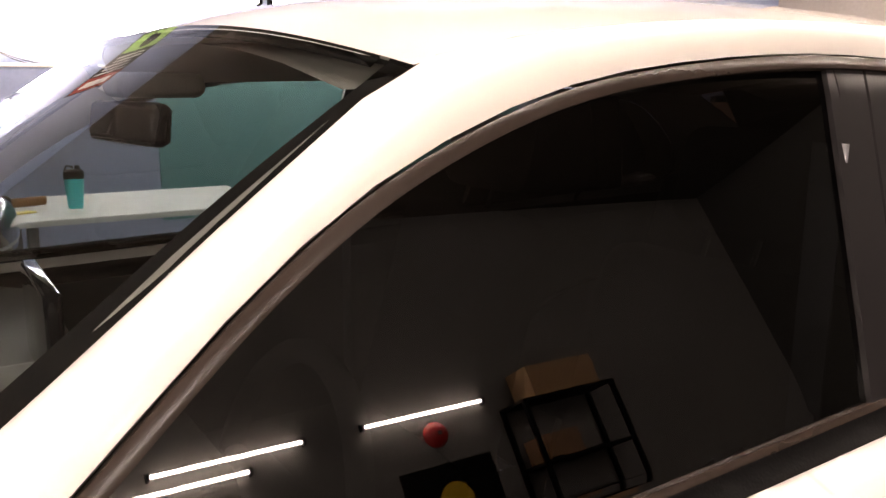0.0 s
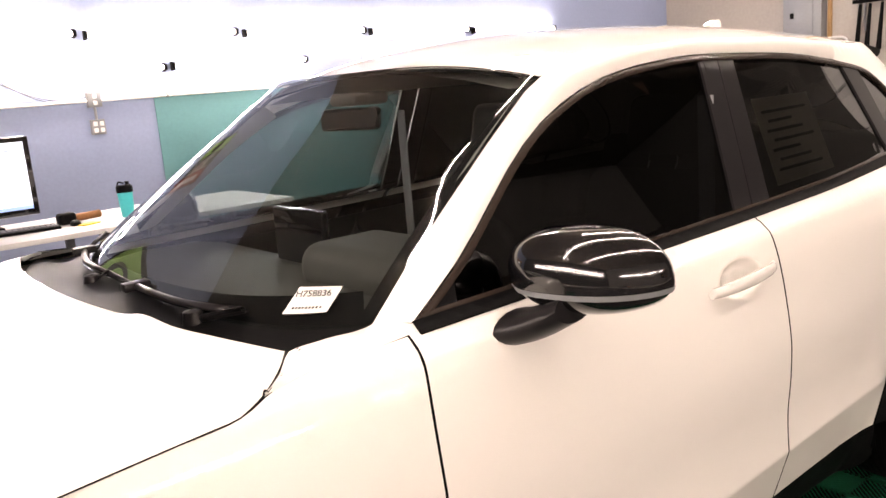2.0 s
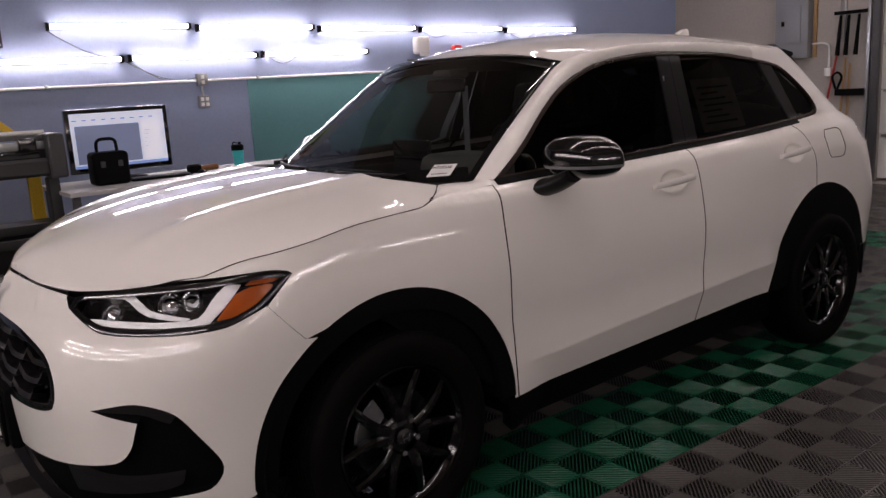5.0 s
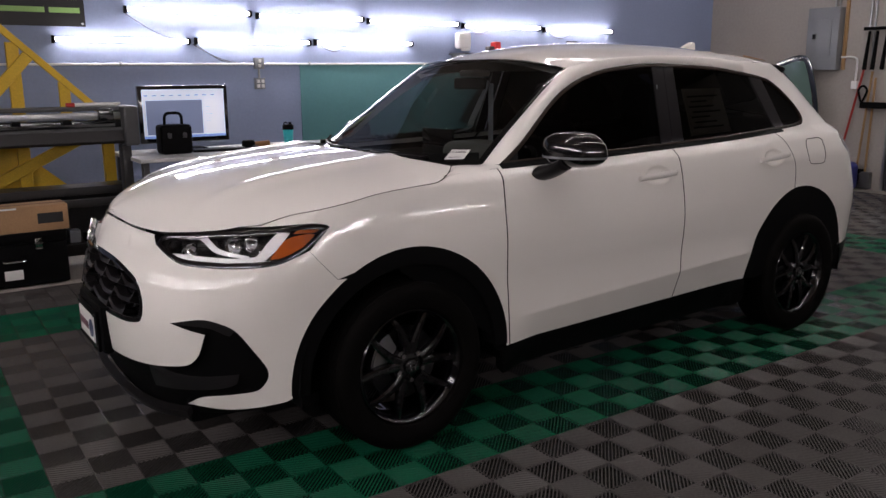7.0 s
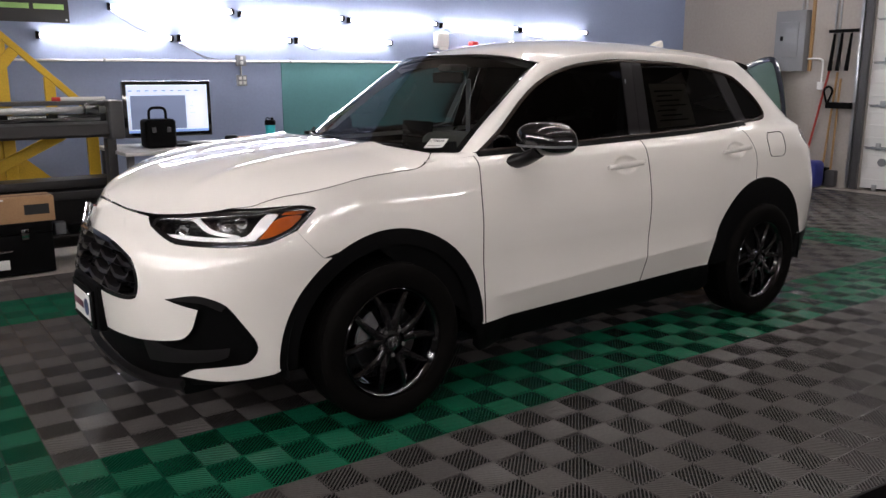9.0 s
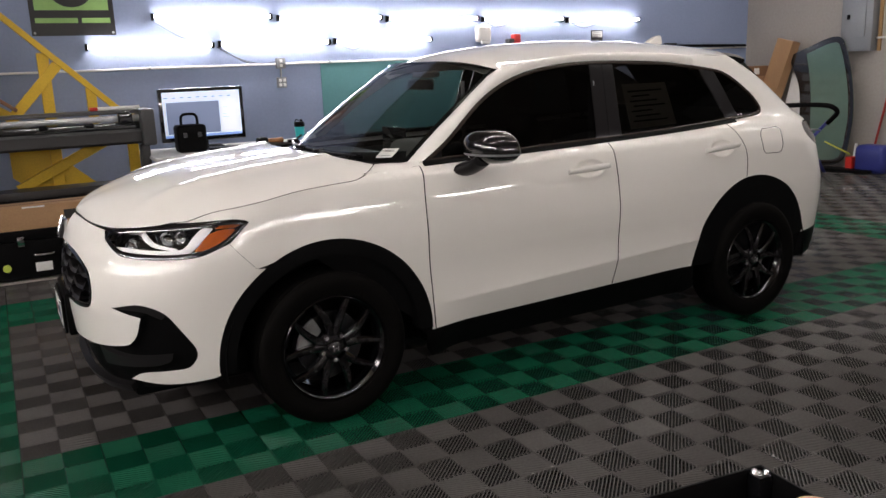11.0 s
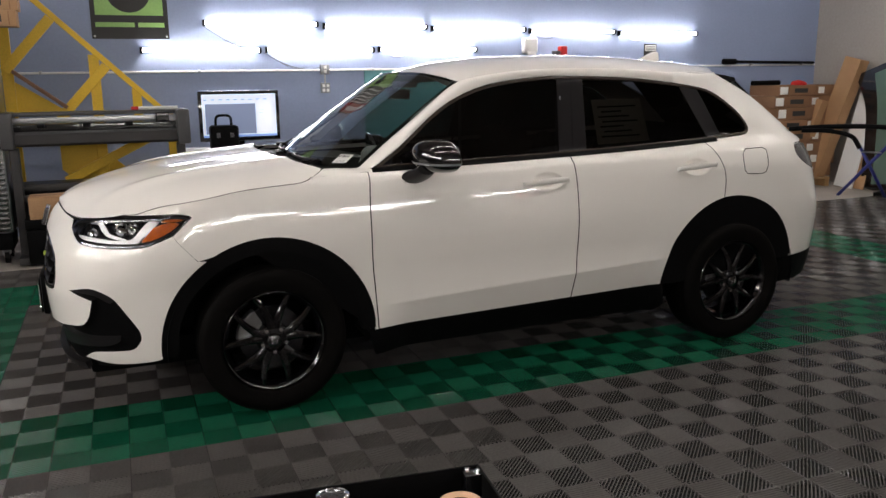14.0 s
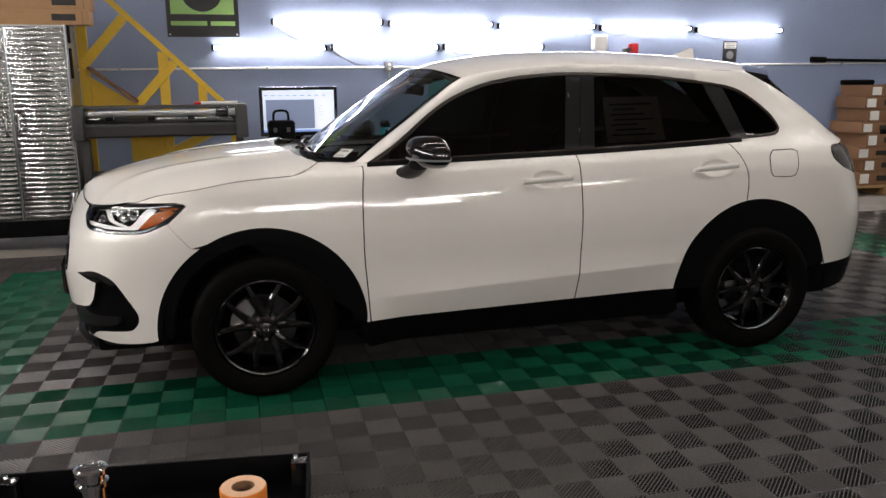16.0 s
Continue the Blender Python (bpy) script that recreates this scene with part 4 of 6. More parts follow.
def wheel(x, y, z, s):
    """A wheel with its hub at the place; s: the side that it faces."""
    w = new("wheel")
    w.parent = car
    w["label"] = "black five-spoke alloy wheel with a low tyre"
    w.matrix_basis = Matrix.Translation((x, y, z)) @ (pose(0, 0, 0) if s < 0 else pose(0, 0, 0, 0, 0, 180))
    R, half = 0.345, 0.112
    prof = [(0.236, 0.085), (0.245, 0.100), (0.275, 0.110), (0.305, half), (0.326, 0.106), (0.338, 0.092)]
    tread = []
    for k in range(-4, 5):
        yy = k * 0.02
        tread += [(R - 0.0008 * k * k * 0.25, yy + 0.008), (R - 0.0008 * k * k * 0.25, yy - 0.008), (R - 0.008, yy - 0.0085), (R - 0.008, yy - 0.0115)]
    outer = [(r, -h) for r, h in prof]
    inner = [(r, h) for r, h in prof[::-1]]
    part("tyre", lathe(outer + tread[::-1] + inner, 72, axis="Y"), M_RUBBER, w, "black rubber tyre", smooth=40)
    rim = part("rim", lathe([(0.238, -0.092), (0.232, -0.097), (0.226, -0.092), (0.218, -0.080), (0.206, -0.06), (0.200, -0.02), (0.200, 0.07), (0.235, 0.09)], 64, axis="Y"), M_RIM, w, "gloss black alloy rim", smooth=40)
    for k in range(5):
        a = radians(90 + 72 * k)
        for d in (-1, 1):
            bm = bmesh.new()
            rows = []
            for i in range(7):
                t = i / 6
                r = 0.055 + 0.168 * t
                ang = a + d * radians(8 + 13 * t)
                wd = 0.021 - 0.009 * t
                yy = -0.088 - 0.006 * math.sin(math.pi * t) + 0.004 * t
                rad, tan = Vector((math.cos(ang), 0, math.sin(ang))), Vector((-math.sin(ang), 0, math.cos(ang)))
                c = rad * r
                rows.append([bm.verts.new(c + tan * q + Vector((0, yy + dy, 0))) for q, dy in ((-wd, 0.030), (-wd, 0.006), (-wd * 0.45, 0.0), (wd * 0.45, 0.0), (wd, 0.006), (wd, 0.030))])
            for r0, r1 in zip(rows, rows[1:]):
                for j in range(5):
                    bm.faces.new((r0[j], r1[j], r1[j + 1], r0[j + 1]))
            bmesh.ops.recalc_face_normals(bm, faces=bm.faces)
            part("spoke", bm, M_RIM, w, smooth=30)
        ang = a + radians(36)
        c = Vector((0.057 * math.cos(ang), -0.083, 0.057 * math.sin(ang)))
        part("lug_nut", rod(c + Vector((0, 0.02, 0)), c - Vector((0, 0.004, 0)), 0.010, 6), M_CHROME, w)
    part("hub", lathe([(0.0005, -0.080), (0.060, -0.080), (0.075, -0.070), (0.080, -0.040)], 32, axis="Y"), M_RIM, w, smooth=40)
    part("hub_cap", lathe([(0.0005, -0.098), (0.024, -0.097), (0.031, -0.092), (0.033, -0.078)], 28, axis="Y"), M_GLOSS_BLACK, w, "gloss black hub cap", smooth=40)
    for dx in (-0.011, 0.011):
        part("emblem", beam((dx * 0.8, -0.0995, -0.014), (dx * 1.15, -0.0995, 0.014), 0.005, 0.003), M_CHROME, w, "small chrome emblem")
    part("emblem", box(-0.009, 0.009, -0.101, -0.098, -0.002, 0.002), M_CHROME, w, "small chrome emblem")
    part("brake_disc", lathe([(0.06, -0.030), (0.150, -0.030), (0.150, -0.008), (0.06, -0.008)], 48, axis="Y"), M_DISC, w, "bare steel brake disc", smooth=30)
    part("caliper", prism([(0.165 * math.cos(radians(q)), 0.165 * math.sin(radians(q))) for q in (120, 135, 150, 165, 180)] + [(0.085 * math.cos(radians(q)), 0.085 * math.sin(radians(q))) for q in (180, 150, 120)], -0.055, 0.01, bevel=0.006), M_STEEL, w, "grey brake caliper", smooth=30)


for x, z in ((ARCH_F[0], 0.345), (ARCH_R[0], 0.345)):
    wheel(x, -0.795, z, -1)
    wheel(x, 0.795, z, 1)


# ---- mirrors ----
def side_mirror(s):
    m = new("side_mirror")
    m.parent = car
    m["label"] = "gloss black door mirror with a clear signal strip"
    # the cap: a bowl that is full in front and flat behind
    def bowl(name, z0, z1, mat, label, grow=0.0):
        bm = bmesh.new()
        rows = []
        n, k = 28, 12
        for i in range(k + 1):
            z = z0 + (z1 - z0) * i / k
            q = (z - 1.155) / (0.086 if z > 1.155 else 0.071)
            f = max(1 - abs(q) ** 2.4, 0.0) ** (1 / 2.2)
            ring = []
            for j in range(n):
                a = 2 * math.pi * j / n
                ca, sa = math.cos(a), math.sin(a)
                ca = math.copysign(abs(ca) ** 0.8, ca)
                yy = -0.935 + (0.140 + grow) * f * ca + 0.015 * (z - 1.17) / 0.1
                front = 0.115 * f ** 0.8 + grow
                xx = 0.819 + (-front * abs(sa) if sa < 0 else 0.045 * f * abs(sa))
                xx += 0.255 * (-(yy + 0.95))
                ring.append(bm.verts.new((xx, -s * yy, z)))
            rows.append(ring)
        for r0, r1 in zip(rows, rows[1:]):
            for j in range(n):
                bm.faces.new((r0[j], r0[(j + 1) % n], r1[(j + 1) % n], r1[j]))
        bm.faces.new(rows[0])
        bm.faces.new(rows[-1])
        bmesh.ops.remove_doubles(bm, verts=bm.verts, dist=0.0005)
        bmesh.ops.recalc_face_normals(bm, faces=bm.faces)
        part(name, bm, mat, m, label, smooth=40)
    bowl("cap", 1.136, 1.241, M_GLOSS_BLACK, "gloss black cap")
    bowl("signal_strip", 1.126, 1.136, M_GREY_METAL, "grey signal strip", grow=0.001)
    bowl("lower_shell", 1.088, 1.126, M_GLOSS_BLACK, "gloss black lower shell", grow=-0.003)
    bm = bmesh.new()
    rows = []
    for i in range(9):
        t = i / 8
        c = Vector((0.715 + 0.03 * t, s * (0.835 + 0.115 * t), 1.058 + 0.05 * t ** 1.5))
        rx, rz = 0.062 - 0.012 * t, 0.034 - 0.004 * t
        rows.append([bm.verts.new(c + Vector((rx * math.cos(q * math.pi / 8), 0, rz * math.sin(q * math.pi / 8)))) for q in range(16)])
    for r0, r1 in zip(rows, rows[1:]):
        for j in range(16):
            bm.faces.new((r0[j], r0[(j + 1) % 16], r1[(j + 1) % 16], r1[j]))
    bm.faces.new(rows[0])
    bm.faces.new(rows[-1])
    bmesh.ops.recalc_face_normals(bm, faces=bm.faces)
    part("stalk", bm, M_SATIN, m, "satin black stalk", smooth=40)
    return m


side_mirror(-1)
side_mirror(1).matrix_basis = Matrix.Translation((0.0, 0.0, -0.02))

# ---- emblem, plate, fin, spoiler, wipers ----
for dy in (-0.044, 0.044):
    part("emblem", beam((-0.968, dy * 0.80, 0.826), (-0.940, dy * 1.20, 0.912), 0.022, 0.020, up=(1, 0, 0)), M_CHROME, car, "chrome front emblem")
part("emblem", box(-0.964, -0.944, -0.040, 0.040, 0.860, 0.880, 0.003), M_CHROME, car, "chrome front emblem")
plate = part("number_plate", box(-1.012, -0.998, -0.165, 0.165, 0.405, 0.575, 0.008), M_TRIM, car, "white dealer plate in a black holder")
part("plate_face", box(-1.016, -1.011, -0.128, 0.128, 0.436, 0.545, 0.002), M_PAPER, plate, "white plate face")
part("plate_bracket", box(-1.000, -0.955, -0.20, 0.20, 0.40, 0.60, 0.02), M_TRIM, car, "black plate bracket")
part("plate_mark", lathe([(0.0005, -1.018), (0.036, -1.018), (0.036, -1.0155)], 24, m=pose(0, 0.0, 0, 0, 90, 0) @ Matrix.Translation((-0.49, -0.085, 0)) @ Matrix.Identity(4)), material("dark_blue_print", (0.03, 0.05, 0.12), 0.5), plate, "round dark blue mark")
part("plate_bars", box(-1.018, -1.0155, -0.03, 0.125, 0.472, 0.502, 0.001), material("maroon_print", (0.10, 0.03, 0.05), 0.5), plate, "dark lettering as a plain bar")
for y in (-0.145, 0.145):
    for z in (0.428, 0.556):
        part("plate_screw", rod((-1.019, y, z), (-1.012, y, z), 0.007, 10), M_CHROME, plate)
bm = prism([(2.53, 1.600), (2.60, 1.627), (2.66, 1.655), (2.700, 1.668), (2.712, 1.662), (2.722, 1.596)], -0.022, 0.022, bevel=0.006)
part("roof_fin", bm, M_PAINT, car, "white shark fin aerial", smooth=40)
bm = bmesh.new()
rows = []
for i in range(21):
    y = -0.56 + 1.12 * i / 20
    q = 1 - (abs(y) / 0.57) ** 2.2
    x0, zt = 2.71 + 0.21 * q, 1.520 + 0.058 * q
    rows.append([bm.verts.new(p) for p in ((x0 - 0.02, y, zt + 0.004), (x0 + 0.07, y, zt - 0.006), (x0 + 0.150, y, zt - 0.022), (x0 + 0.156, y, zt - 0.034), (x0 + 0.10, y, zt - 0.062), (x0 + 0.0, y, zt - 0.06))])
for r0, r1 in zip(rows, rows[1:]):
    for j in range(6):
        bm.faces.new((r0[j], r0[(j + 1) % 6], r1[(j + 1) % 6], r1[j]))
bm.faces.new(rows[0])
bm.faces.new(rows[-1])
bmesh.ops.recalc_face_normals(bm, faces=bm.faces)
part("spoiler", bm, M_GLOSS_BLACK, car, "gloss black roof spoiler", smooth=35)


def tail_fn(t, s):
    """The tailgate, from the spoiler (t = 0) down to the bumper, s across."""
    z = 1.50 - 1.04 * t
    u = TAIL(z) - RB + (0.44 + 0.12 * t) * LR
    x, y, _ = skin(u, z)
    w = abs(1 - s)
    return x - 0.005 + 0.20 * (1 - w ** 2.2), y * (1 - s), z


shell("tailgate", outline([(0.34, 0), (1, 0)], [(1, 0), (1, 2)], [(1, 2), (0.34, 2)], [(0.34, 2), (0.34, 0)], step=0.05), tail_fn, M_PAINT, car, "white tailgate", grid=0.08, depth=0.01, sign=1)
shell("rear_screen", outline([(0.0, 0), (0.335, 0)], [(0.335, 0), (0.335, 2)], [(0.335, 2), (0.0, 2)], [(0.0, 2), (0.0, 0)], step=0.05), tail_fn, M_TINT, car, "dark tinted rear screen", grid=0.08, depth=0.006, sign=1)
# cowl tray and wipers
bm = bmesh.new()
rows = []
for i in range(25):
    y = -0.74 + 1.48 * i / 24
    q = 1 - (abs(y) / 0.78) ** 2.2
    rows.append([bm.verts.new(p) for p in ((0.29 - 0.16 * q, y, 1.085 + 0.03 * q), (0.38 - 0.16 * q, y, 1.075 + 0.02 * q), (0.50 - 0.20 * q, y, 1.100 + 0.005 * q))])
for r0, r1 in zip(rows, rows[1:]):
    for j in range(2):
        bm.faces.new((r0[j], r0[j + 1], r1[j + 1], r1[j]))
part("cowl_tray", bm, M_TRIM, car, "black plastic cowl tray", smooth=40)


def ws_at(t, s, lift):
    p, n = normal_at(ws_fn, t, s, 1)
    return p + n * lift


for path, pivot in ((((0.055, 0.30), (0.052, 0.62), (0.055, 0.90), (0.065, 1.22)), (0.02, 0.46)), (((0.06, 1.20), (0.06, 1.45), (0.075, 1.65), (0.11, 1.88)), (0.02, 1.26))):
    wiper = new("wiper")
    wiper.parent = car
    wiper["label"] = "black windscreen wiper"
    pts = [ws_at(t, s, 0.012) for t, s in spline(path, 0.1)]
    part("blade", tube(pts, 0.0065, 6), M_TRIM, wiper)
    arm = [ws_at(pivot[0], pivot[1], 0.015)] + [ws_at(t, s, 0.022) for t, s in spline(path[:3], 0.1)]
    part("arm", tube(arm, 0.008, 8), M_SATIN, wiper)
    part("joint", box(-0.03, 0.03, -0.016, 0.016, -0.010, 0.010, 0.006, m=Matrix.Translation(ws_at(*path[2], 0.022))), M_SATIN, wiper, "satin grey joint")
    part("cap", lathe([(0.001, 0.018), (0.018, 0.014), (0.022, -0.012)], 16, m=Matrix.Translation(ws_at(*pivot, 0.02))), M_SATIN, wiper)

# ---- papers behind the glass ----


def patch(name, t0, t1, s0, s1, mat, parent, depth=0.010, label="", fn=ws_fn, sign=1, lift=0.0):
    return shell(name, outline([(t0, s0), (t1, s0)], [(t1, s0), (t1, s1)], [(t1, s1), (t0, s1)], [(t0, s1), (t0, s0)], step=0.03), inset(fn, depth, sign), mat, parent, label, grid=0.05, depth=0.0006, lift=lift, sign=sign)


stock = patch("stock_tag", 0.062, 0.142, 0.104, 0.208, M_PAPER, windscreen, -0.003, label="white paper tag with a stock number")
p0, n0 = normal_at(ws_fn, 0.112, 0.156, 1)
text = bpy.data.curves.new("stock_number", "FONT")
text.body, text.size, text.align_x, text.align_y = "H758836", 0.0195, "CENTER", "CENTER"
text.extrude = 0.0003
right = (Vector(ws_fn(0.112, 0.10)) - Vector(ws_fn(0.112, 0.20))).normalized()
upw = n0.cross(right)
tx = new("stock_number", text)
tx.data.materials.append(M_PRINT)
tx.parent = stock
for k in range(9):
    patch("print_bar", 0.074, 0.080, 0.122 + 0.008 * k, 0.126 + 0.008 * k, M_PRINT, stock, -0.0045)
tx.matrix_basis = Matrix(((right.x, upw.x, n0.x, p0.x), (right.y, upw.y, n0.y, p0.y), (right.z, upw.z, n0.z, p0.z), (0, 0, 0, 1))) @ Matrix.Translation((0, 0.004, 0.0065))
paper = shell("price_sheet", outline([(1.80, 1.165), (2.14, 1.175)], [(2.14, 1.175), (2.12, 1.40)], [(2.12, 1.40), (1.80, 1.40)], [(1.80, 1.40), (1.80, 1.165)]), inset(skin, 0.014), material("pale_paper", (0.85, 0.84, 0.80), 0.8), car, "printed price sheet taped inside the window", depth=0.0006)
for k in range(7):
    shell("print_line", outline([(1.83 + 0.02 * (k % 2), 1.20 + 0.026 * k), (2.08 - 0.05 * (k % 3), 1.203 + 0.026 * k)], [(2.08 - 0.05 * (k % 3), 1.203 + 0.026 * k), (2.08 - 0.05 * (k % 3), 1.211 + 0.026 * k)], [(2.08 - 0.05 * (k % 3), 1.211 + 0.026 * k), (1.83 + 0.02 * (k % 2), 1.208 + 0.026 * k)], [(1.83 + 0.02 * (k % 2), 1.208 + 0.026 * k), (1.83 + 0.02 * (k % 2), 1.20 + 0.026 * k)]), inset(skin, 0.0125), M_PRINT, paper, depth=0.0004)

# ---- the cabin ----
def soft_box(x0, x1, y0, y1, z0, z1, r, bm=None, m=None):
    bm = bm or bmesh.new()
    made = bmesh.ops.create_cube(bm, size=1, matrix=(m or Matrix.Identity(4)) @ Matrix.Translation(((x0 + x1) / 2, (y0 + y1) / 2, (z0 + z1) / 2)) @ Matrix.Diagonal((x1 - x0, y1 - y0, z1 - z0, 1)))
    bmesh.ops.bevel(bm, geom=list({e for v in made["verts"] for e in v.link_edges}), offset=r, segments=4, profile=0.5, affect="EDGES")
    return bm


bm = bmesh.new()
rows = []
for i in range(31):
    y = -0.74 + 1.48 * i / 30
    cowl_bump = 0.035 * math.exp(-(((y + 0.36) / 0.20) ** 2))
    q = 1 - (abs(y) / 0.80) ** 2.4
    rows.append([bm.verts.new(p) for p in ((0.50 - 0.20 * q, y, 1.045), (0.60 - 0.12 * q, y, 1.058 + cowl_bump * 0.5), (0.76, y, 1.055 + cowl_bump), (0.86, y, 1.035 + cowl_bump), (0.90, y, 0.99), (0.88, y, 0.80), (0.80, y, 0.60))])
for r0, r1 in zip(rows, rows[1:]):
    for j in range(6):
        bm.faces.new((r0[j], r0[j + 1], r1[j + 1], r1[j]))
part("dashboard", bm, M_CABIN, car, "dark grey dashboard", smooth=40)
part("instrument_hood", soft_box(0.64, 0.90, -0.58, -0.15, 1.03, 1.160, 0.055), M_CABIN, car, "rounded hood over the instruments")
part("dash_screen", soft_box(0.80, 0.825, -0.03, 0.24, 1.04, 1.20, 0.008, m=pose(0, 0, 0)), M_GLOSS_BLACK, car, "black centre screen")
hoop = [(1.0 + 0.055 * math.sin(k * math.pi / 16), -0.37 + 0.185 * math.cos(k * math.pi / 16), 0.985 + 0.18 * math.sin(k * math.pi / 16)) for k in range(33)]
steering = part("steering_wheel", tube(hoop, 0.016, 10), M_CABIN, car, "black steering wheel")
part("boss", soft_box(0.96, 1.02, -0.45, -0.29, 0.93, 1.03, 0.02), M_CABIN, steering)
for y0, y1 in ((-0.54, -0.44), (-0.30, -0.20)):
    part("spoke", soft_box(0.985, 1.015, y0, y1, 0.97, 1.0, 0.01), M_CABIN, steering)
for y in (-0.37, 0.37):
    seat = new("front_seat")
    seat.parent = car
    seat["label"] = "black cloth front seat with head restraint"
    part("cushion", soft_box(1.15, 1.65, y - 0.25, y + 0.25, 0.50, 0.68, 0.06), M_CLOTH, seat)
    part("backrest", soft_box(-0.07, 0.07, -0.25, 0.25, 0.0, 0.62, 0.06, m=pose(1.64, y, 0.60, 0, 16, 0)), M_CLOTH, seat)
    part("head_restraint", soft_box(-0.05, 0.05, -0.13, 0.13, 0.0, 0.18, 0.04, m=pose(1.83, y, 1.24, 0, 12, 0)), M_CLOTH, seat)
    for dy in (-0.05, 0.05):
        part("post", rod((1.80, y + dy, 1.18), (1.84, y + dy, 1.28), 0.006, 8), M_CHROME, seat)
bench = new("rear_bench")
bench.parent = car
bench["label"] = "black cloth rear bench"
part("cushion", soft_box(2.15, 2.62, -0.62, 0.62, 0.52, 0.70, 0.06), M_CLOTH, bench)
part("backrest", soft_box(-0.07, 0.07, -0.62, 0.62, 0.0, 0.62, 0.06, m=pose(2.60, 0, 0.62, 0, 18, 0)), M_CLOTH, bench)
mirror_in = part("rear_view_mirror", soft_box(-0.015, 0.015, -0.105, 0.105, -0.030, 0.030, 0.012, m=pose(0.93, -0.02, 1.43, 0, 8, 12)), M_GLOSS_BLACK, car, "black rear-view mirror")
part("mirror_glass", soft_box(0.0155, 0.017, -0.095, 0.095, -0.023, 0.023, 0.0005, m=pose(0.93, -0.02, 1.43, 0, 8, 12)), M_CHROME, mirror_in)
part("sensor_cover", soft_box(0.91, 1.03, -0.07, 0.05, 1.465, 1.50, 0.014, m=pose(0, 0, 0)), M_CABIN, car, "dark sensor cover")
bm = bmesh.new()
rows = []
for i in range(13):
    x = 1.0 + 1.8 * i / 12
    zc = 1.555 - 0.03 * ((x - 1.7) / 1.0) ** 2
    rows.append([bm.verts.new((x, 0.56 * k / 4, zc - 0.06 * (k / 4) ** 2 * 1.0)) for k in range(-4, 5)])
for r0, r1 in zip(rows, rows[1:]):
    for j in range(8):
        bm.faces.new((r0[j], r0[j + 1], r1[j + 1], r1[j]))
part("headliner", bm, M_HEADLINER, car, "pale grey headliner", smooth=60)
for s in (-1, 1):
    bm = bmesh.new()
    a, b = line3([(1.0, s * 0.60, 1.48), (0.80, s * 0.63, 1.34), (0.55, s * 0.66, 1.13)]), line3([(1.06, s * 0.63, 1.44), (0.88, s * 0.66, 1.33), (0.64, s * 0.74, 1.13)])
    rows = [[bm.verts.new(a(t)), bm.verts.new((a(t) + b(t)) / 2 + np.array((0, -s * 0.01, 0))), bm.verts.new(b(t))] for t in np.linspace(0, 1, 9)]
    for r0, r1 in zip(rows, rows[1:]):
        for j in range(2):
            bm.faces.new((r0[j], r0[j + 1], r1[j + 1], r1[j]))
    part("pillar_trim", bm, M_HEADLINER, car, "pale pillar trim", smooth=60)
    part("belt", box(1.60, 1.605, s * 0.66 - 0.023, s * 0.66 + 0.023, 0.65, 1.42, 0.001), M_GREY_METAL, car, "grey seat belt strap")
    shell("door_card", outline([(0.60, 0.42), (2.7, 0.42)], [(2.7, 0.42), (2.75, 1.12)], [(2.75, 1.12), (0.60, 1.09)], [(0.60, 1.09), (0.60, 0.42)], step=0.1), inset(skin if s < 0 else mirrored(skin), 0.07, -s), M_CABIN, car, "black door lining", grid=0.15, depth=0.001, sign=-s)


# ---- along the blue wall: desk, screen, case, bottle ----
desk = thing("workbench", "white-topped workbench against the blue wall", "desk")
part("top", box(-0.02, 2.3, 2.85, 3.75, 0.835, 0.865, 0.006), material("worn_laminate", (0.50, 0.50, 0.50), 0.4, 0, 0.08, 3, 60), desk, "white laminate top")
for x in (0.03, 1.10, 2.24):
    for y in (2.92, 3.68):
        part("leg", box(x - 0.025, x + 0.025, y - 0.025, y + 0.025, -0.014, 0.834, 0.004), M_DARK_METAL, desk)
M_SCREEN = material("screen_glow", (0.72, 0.80, 0.95), 0.3, emit=0.42, vary=0.0)
M_SCREEN_GREY = material("screen_canvas", (0.20, 0.24, 0.36), 0.3, emit=0.4, vary=0.0)
M_SCREEN_BAR = material("screen_taskbar", (0.16, 0.26, 0.50), 0.3, emit=0.8, vary=0.0)
M_SCREEN_PANEL = material("screen_panel", (0.80, 0.82, 0.86), 0.3, emit=0.55, vary=0.0)
monitor = thing("monitor", "black computer monitor showing a drawing program", "monitor", pose(0.541, 3.50, 0, 0, 0, 0))
part("housing", box(-0.378, 0.378, 0.0, 0.05, 0.93, 1.404, 0.008), M_GLOSS_BLACK, monitor, "gloss black bezel")
screen = part("screen", box(-0.345, 0.345, -0.003, 0.001, 0.97, 1.372), M_SCREEN, monitor, "lit screen")
part("canvas", box(-0.318, 0.150, -0.005, -0.002, 1.0, 1.282), M_SCREEN_GREY, screen, "grey drawing area")
part("tool_panel", box(0.172, 0.305, -0.005, -0.002, 1.0, 1.29), M_SCREEN_PANEL, screen, "pale tool panel")
part("task_bar", box(-0.345, 0.345, -0.005, -0.002, 0.97, 0.99), M_SCREEN_BAR, screen, "blue task bar")
for k in range(9):
    part("menu_mark", box(-0.33 + 0.07 * k, -0.30 + 0.07 * k, -0.005, -0.002, 1.318, 1.326), M_SCREEN_GREY, screen)
for k in range(5):
    part("menu_mark", box(0.18, 0.22 + 0.012 * (k % 3), -0.007, -0.004, 1.10 + 0.03 * k, 1.104 + 0.03 * k), M_SCREEN_BAR, screen)
